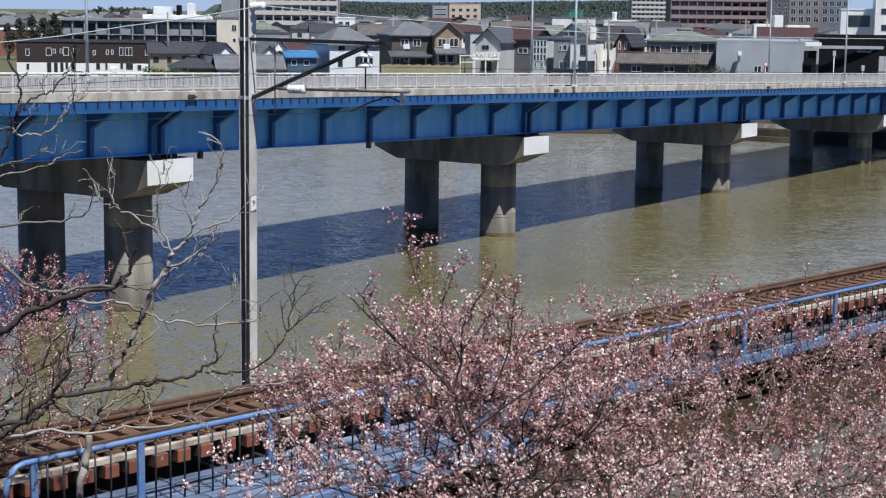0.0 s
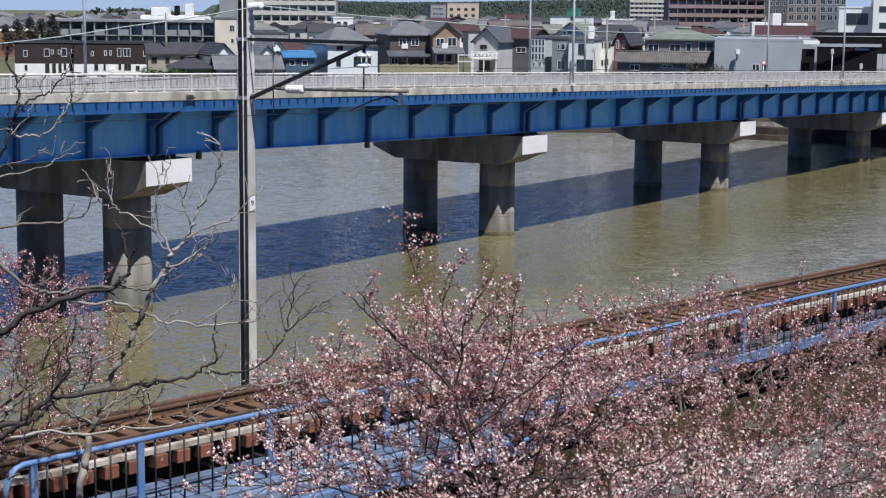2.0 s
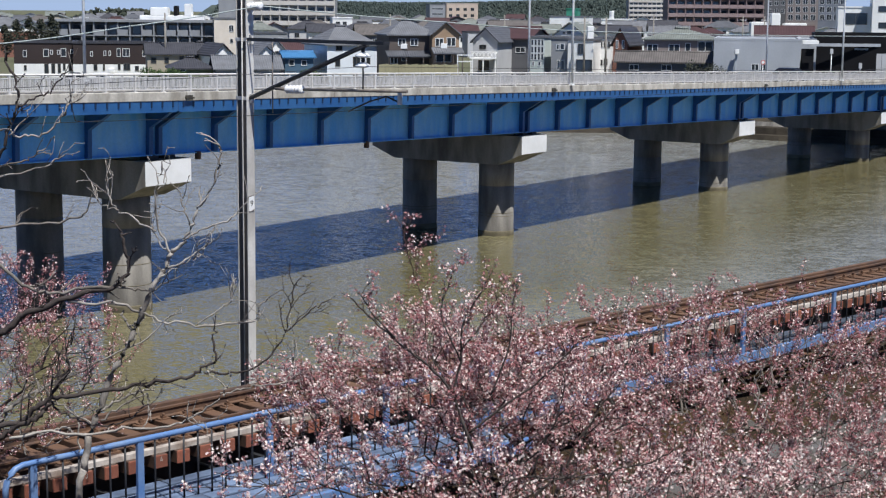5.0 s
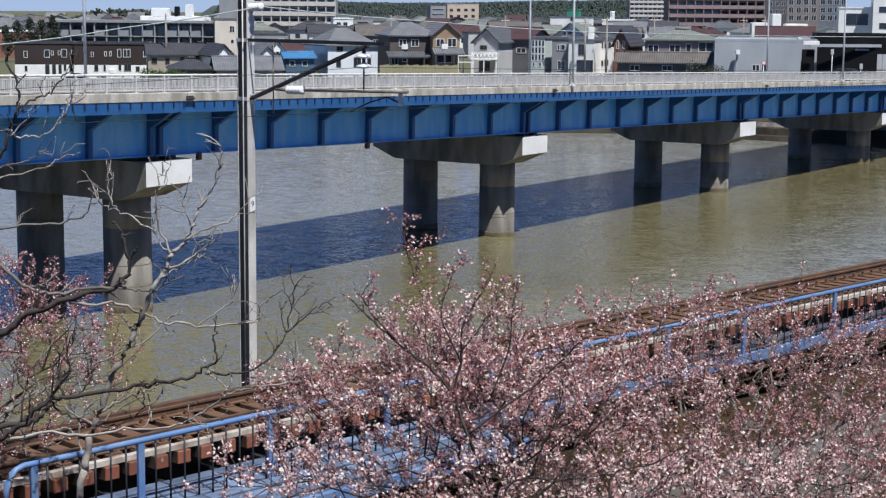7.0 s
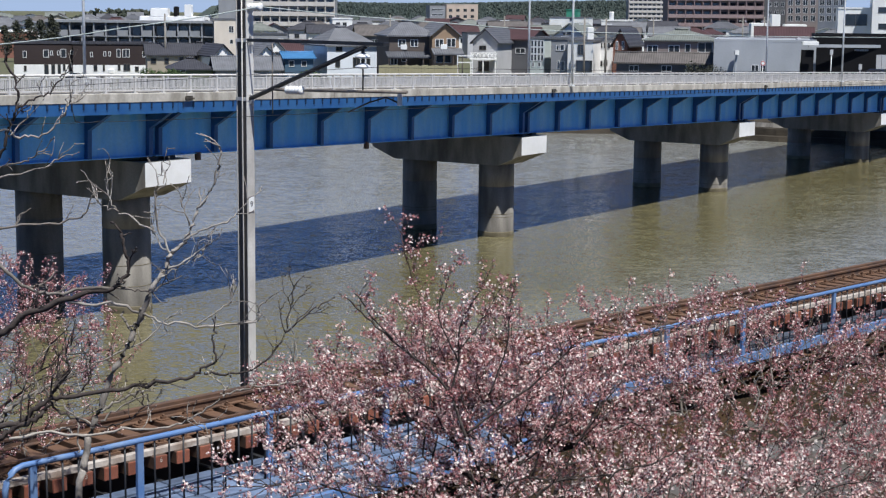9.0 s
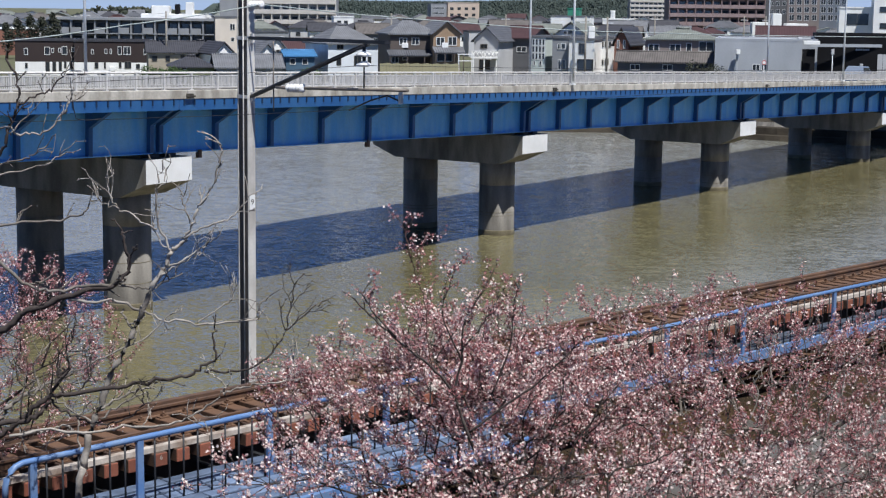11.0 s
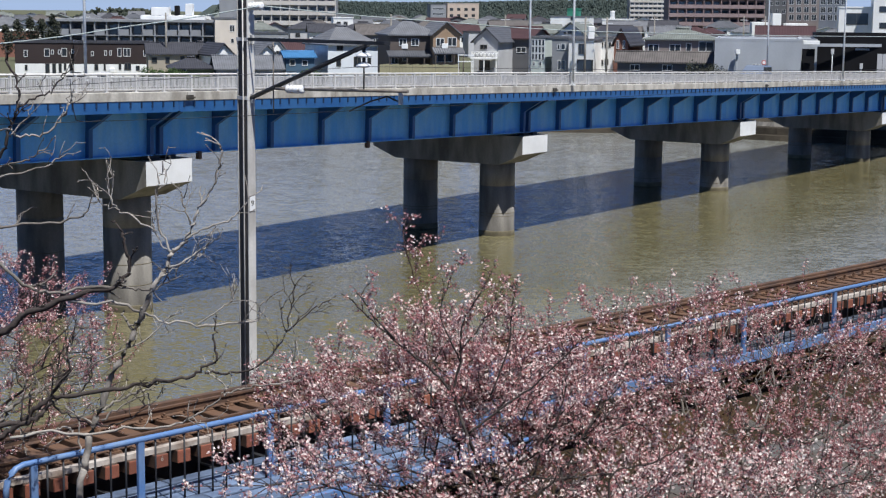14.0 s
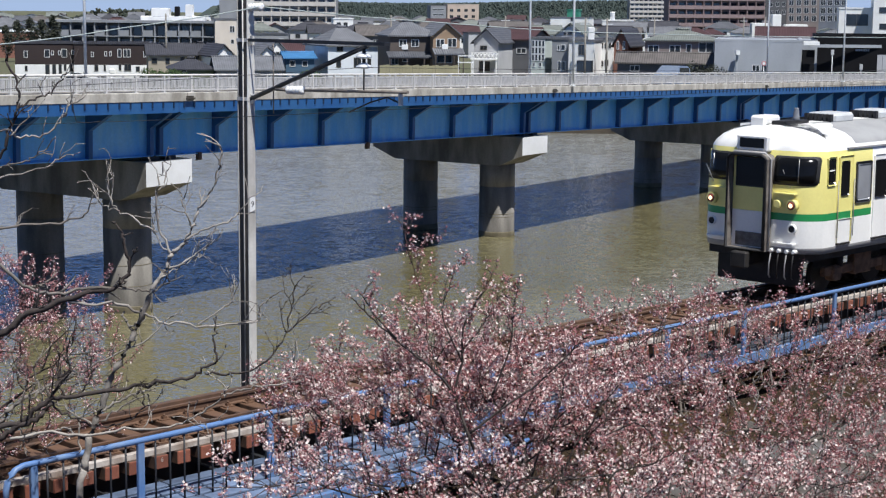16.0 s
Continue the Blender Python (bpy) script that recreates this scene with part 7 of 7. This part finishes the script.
        v = part("roof_ventilator", q, VENT_GREY, ob, "pale grey roof ventilator with dark slats", bevel=0.06)
        for u in np.linspace(-0.30, 0.30, 6):
            q = bmesh.new()
            box(q, x + 0.10, x + 0.196, u - 0.038, u + 0.038, 3.63, 3.81)
            part("slat", q, RUBBER, v)
    q = bmesh.new()
    box(q, 0.75, 1.35, 0.22, 0.62, 3.45, 3.82)
    part("roof_hood", q, TRAIN_WHITE, ob, bevel=0.05)
    q = bmesh.new()
    box(q, 0.85, 1.75, -0.22, 0.12, 3.62, 3.72)
    part("roof_box", q, RUBBER, ob)
    q = bmesh.new()
    lathe(q, [(0.09, 3.66), (0.07, 3.78), (0.05, 3.95), (0.06, 3.97)], 12, pose(1.6, 0.0, 0))
    part("antenna", q, TRAIN_BLIND, ob)
    q = bmesh.new()
    box(q, 1.5, 1.9, -0.75, -0.45, 3.5, 3.66)
    part("whistle_cover", q, TRAIN_WHITE, ob, bevel=0.04)
    # underframe and bogies
    q = bmesh.new()
    box(q, 0.25, L - 0.25, -1.2, 1.2, 0.86, 1.05)
    part("underframe", q, BOGIE, ob)
    q = bmesh.new()
    box(q, 0.35, 0.48, -1.05, 1.05, 0.30, 0.86)
    part("snow_plough", q, BOGIE, ob, bevel=0.03)
    q = bmesh.new()
    box(q, -0.30, 0.35, -0.14, 0.14, 0.74, 1.0)
    box(q, -0.42, -0.26, -0.20, 0.20, 0.70, 1.04)
    part("coupler", q, BOGIE, ob, bevel=0.03)
    for i, d in enumerate((-0.58, -0.76, -0.94, -1.08)):
        q = bmesh.new()
        lathe(q, [(0.042, 0), (0.047, 0.09), (0.034, 0.13)], 14, pose(nose(d) - 0.0, d, 1.10, 0, -90, 0))
        j = part("jumper_socket", q, TRAIN_WHITE, ob)
        q = bmesh.new()
        tube(q, [(nose(d) - 0.10, d, 1.05), (nose(d) - 0.12, d + 0.02, 0.80), (nose(d) - 0.08, d + 0.05, 0.58), (nose(d) + 0.05, d + 0.10, 0.50)], 0.015, 7)
        part("hose", q, BOGIE if i % 2 else TRAIN_SKIRT, ob)
    for c in (2.9, 17.0):
        for s in (-1, 1):
            q = bmesh.new()
            box(q, c - 1.5, c + 1.5, s * 0.92 - 0.06, s * 0.92 + 0.06, 0.42, 0.62)
            box(q, c - 0.35, c + 0.35, s * 0.92 - 0.10, s * 0.92 + 0.10, 0.36, 0.86)
            part("bogie_frame", q, BOGIE_RUST, ob, bevel=0.02)
            for u in (-1.05, 1.05):
                q = bmesh.new()
                lathe(q, [(0.43, -0.06), (0.43, 0.05), (0.36, 0.06), (0.10, 0.08)], 28, pose(c + u, s * 0.56, 0.43, 90 * s, 0, 0))
                part("wheel", q, BOGIE, ob)
                q = bmesh.new()
                box(q, c + u - 0.16, c + u + 0.16, s * 0.92 - 0.12, s * 0.92 + 0.12, 0.30, 0.60)
                part("axle_box", q, BOGIE_RUST, ob, bevel=0.03)
                q = bmesh.new()
                lathe(q, [(0.09, 0.58), (0.09, 0.86)], 10, pose(c + u + 0.22, s * 0.92, 0))
                part("spring", q, BOGIE, ob)
    for x0, x1 in ((5.0, 7.6), (8.0, 10.4), (10.9, 14.2)):
        q = bmesh.new()
        box(q, x0, x1, -1.25, 1.25, 0.34, 0.86)
        part("equipment_box", q, BOGIE, ob, bevel=0.03)
    return ob


train = build_train()

# ---- road vehicles ----
CAR_WHITE = mat("white_car_paint", (0.78, 0.78, 0.78), 0.25, var=0.04, scale=1, bump=0.0)
CAR_BLACK = mat("black_car_paint", (0.015, 0.016, 0.02), 0.25, var=0.05, scale=1, bump=0.0)
CAR_SILVER = mat("silver_blue_car_paint", (0.26, 0.31, 0.40), 0.3, 0.3, var=0.05, scale=1, bump=0.0)


def build_car(label, paint, long, high, boxy, m):
    """A road car; x runs forward along its length, wheels at z = 0."""
    ob = thing("car", m, label, "car", "road vehicles")
    h = long / 2
    w = 0.83
    waist = 0.92 if not boxy else 1.0
    if boxy:
        side = [(-h, 0.35), (-h, waist), (-h + 0.12, high - 0.12), (-h + 0.35, high), (h - 1.45, high), (h - 1.25, high - 0.06), (h - 0.72, waist + 0.05), (h - 0.1, 0.82), (h, 0.6), (h, 0.35)]
    else:
        side = [(-h, 0.35), (-h, 0.8), (-h + 0.3, waist), (-h + 0.75, high - 0.08), (-h + 1.1, high), (h - 2.1, high), (h - 1.85, high - 0.06), (h - 1.15, waist), (h - 0.1, 0.75), (h, 0.55), (h, 0.35)]
    bm = bmesh.new()
    a = [bm.verts.new((x, -w * (0.86 if z > waist + 0.06 else 1.0), z)) for x, z in side]
    b = [bm.verts.new((x, w * (0.86 if z > waist + 0.06 else 1.0), z)) for x, z in side]
    bm.faces.new(a), bm.faces.new(b[::-1])
    for i in range(len(side)):
        j = (i + 1) % len(side)
        bm.faces.new((a[i], b[i], b[j], a[j]))
    bmesh.ops.recalc_face_normals(bm, faces=bm.faces[:])
    bmesh.ops.bevel(bm, geom=bm.edges[:], offset=0.05, segments=2, affect="EDGES")
    part("body", bm, paint, ob)
    xs = [p[0] for p in side if p[1] > high - 0.02]
    for s in (-1, 1):
        for x0, x1 in ((xs[0] + 0.05, (xs[0] + xs[-1]) / 2 - 0.05), ((xs[0] + xs[-1]) / 2 + 0.05, xs[-1] + 0.1)):
            bm = bmesh.new()
            y = s * w * 0.90
            prism(bm, [(x0 - 0.12, waist + 0.06), (x1 + 0.15, waist + 0.06), (x1, high - 0.12), (x0, high - 0.12)], y - 0.06, y + 0.06)
            part("side_window", bm, GLASS, ob)
        for x in (-h + 0.75, h - 0.8):
            bm = bmesh.new()
            lathe(bm, [(0.30, -0.1), (0.31, 0.0), (0.30, 0.1)], 20, pose(x, s * 0.72, 0.31, 90, 0, 0))
            part("wheel", bm, RUBBER, ob)
        bm = bmesh.new()
        box(bm, h - 0.06, h + 0.02, s * 0.6 - 0.16, s * 0.6 + 0.16, 0.62, 0.76)
        part("headlight", bm, FRAME_WHITE, ob)
    for x, t in ((xs[-1], 1), (xs[0], -1)):
        bm = bmesh.new()
        x1 = x + t * (0.55 if t > 0 else 0.22)
        pts = [(x + t * 0.12, high - 0.11), (x1, waist + 0.08), (x1 + t * 0.05, waist + 0.08), (x + t * 0.19, high - 0.11)]
        prism(bm, pts, -w * 0.78, w * 0.78)
        part("windscreen" if t > 0 else "rear_window", bm, GLASS, ob)
    return ob




# ---- bank: boulders, fallen twigs and weeds ----
def boulder(rng, r):
    bm = bmesh.new()
    bmesh.ops.create_icosphere(bm, subdivisions=2, radius=1.0)
    seed = Vector((rng.uniform(0, 50), rng.uniform(0, 50), 0))
    for v in bm.verts:
        v.co *= 0.8 + 0.45 * noise.noise(v.co * 1.1 + seed)
        v.co = Vector((v.co.x * r * 1.2, v.co.y * r, max(v.co.z, -0.5) * r * 0.7))
    return bm


def bank_clutter():
    rng = random.Random(6)
    for i in range(45):
        s, d = rng.uniform(9, 40), rng.uniform(2.6, 9.5)
        r = rng.uniform(0.10, 0.24)
        z = near_bank(s, d)
        ob = solid("boulder", boulder(rng, r), STONE, "rough grey boulder on the earthen bank", "stone", "boulders on the bank", m=M_RAIL @ pose(s, -d, z + r * 0.15, 0, 0, rng.uniform(0, 360)))
    g = np.random.default_rng(17)
    s, d = g.uniform(6, 46, 16000), g.uniform(0.5, 11, 16000)
    pl = np.array([(a, -b, near_bank(a, b) + 0.03) for a, b in zip(s, d)])
    ob = thing("leaf_litter", M_RAIL, "brown dead leaves and dry weeds on the bank", "leaf litter", kind="stuff")
    scatter("dead_leaf", pl, g.uniform(0.04, 0.10, len(pl)), leaf_template(), LITTER, ob, g, 0.8)


LITTER = mat("dead_brown_leaves", (0.13, 0.075, 0.038), 0.9, var=0.4, scale=1.5, fine=9, bump=0.0, tint=(0.06, 0.04, 0.02))
bank_clutter()


# ---- vehicles ----
def on_road(s, c, turn):
    return M_ROAD @ TILT @ pose(s, -c, 9.0, 0, 0, turn)


van = build_car("silver-blue boxy family van on the road bridge", CAR_SILVER, 3.1, 1.62, True, on_road(100, -0.5, 180))
sedan = build_car("dark blue sedan on the road bridge", CAR_BLACK, 4.4, 1.3, False, on_road(60, -5.2, 0))
# height fitted to the camera's view so the roof shows over the railing
build_car("white car parked by the warehouse, made tall to fit the camera's view", CAR_WHITE, 4.4, 3.55, True, pose(31.0, 187.5, 2.6, 0, 0, 180))
build_car("black car parked before the townhouses", CAR_BLACK, 4.0, 1.5, False, pose(-48.9, 220.5, 2.6))
build_car("white car parked before the townhouses", CAR_WHITE, 4.2, 1.5, False, pose(-46.3, 221.0, 2.6, 0, 0, 180))


def motions():
    speed, front = 15.7, 28.92
    times = list(range(0, 15)) + [15.0, 15.3, 15.5, 15.6, 15.7, 15.8, 15.9, 15.95, 16.0]
    walk(train, [(t, M_RAIL @ pose(front + speed * (16.0 - t), 0, RAIL_Z)) for t in times])
    walk(van, [(t, on_road(85.9 - 7.3 * (t - 11.5), -0.5, 180)) for t in range(0, 17)])
    walk(sedan, [(t, on_road(s, -5.2, 0)) for t, s in ((0, 47.0), (2, 63.2), (3.5, 75.2), (5, 86.5), (6.5, 97.5), (7, 100.6), (8, 105.6), (9, 109.6), (11, 117), (13, 125), (16, 138))])
    for k, tree in enumerate(cherries):
        base = tree.location.copy()
        walk(tree, [(t, pose(*base, 0.10 * math.sin(1.9 * t + k), 0.13 * math.sin(1.3 * t + 2.0 * k) + 0.06 * math.sin(4.1 * t + k), 0)) for t in range(0, 17)])


motions()
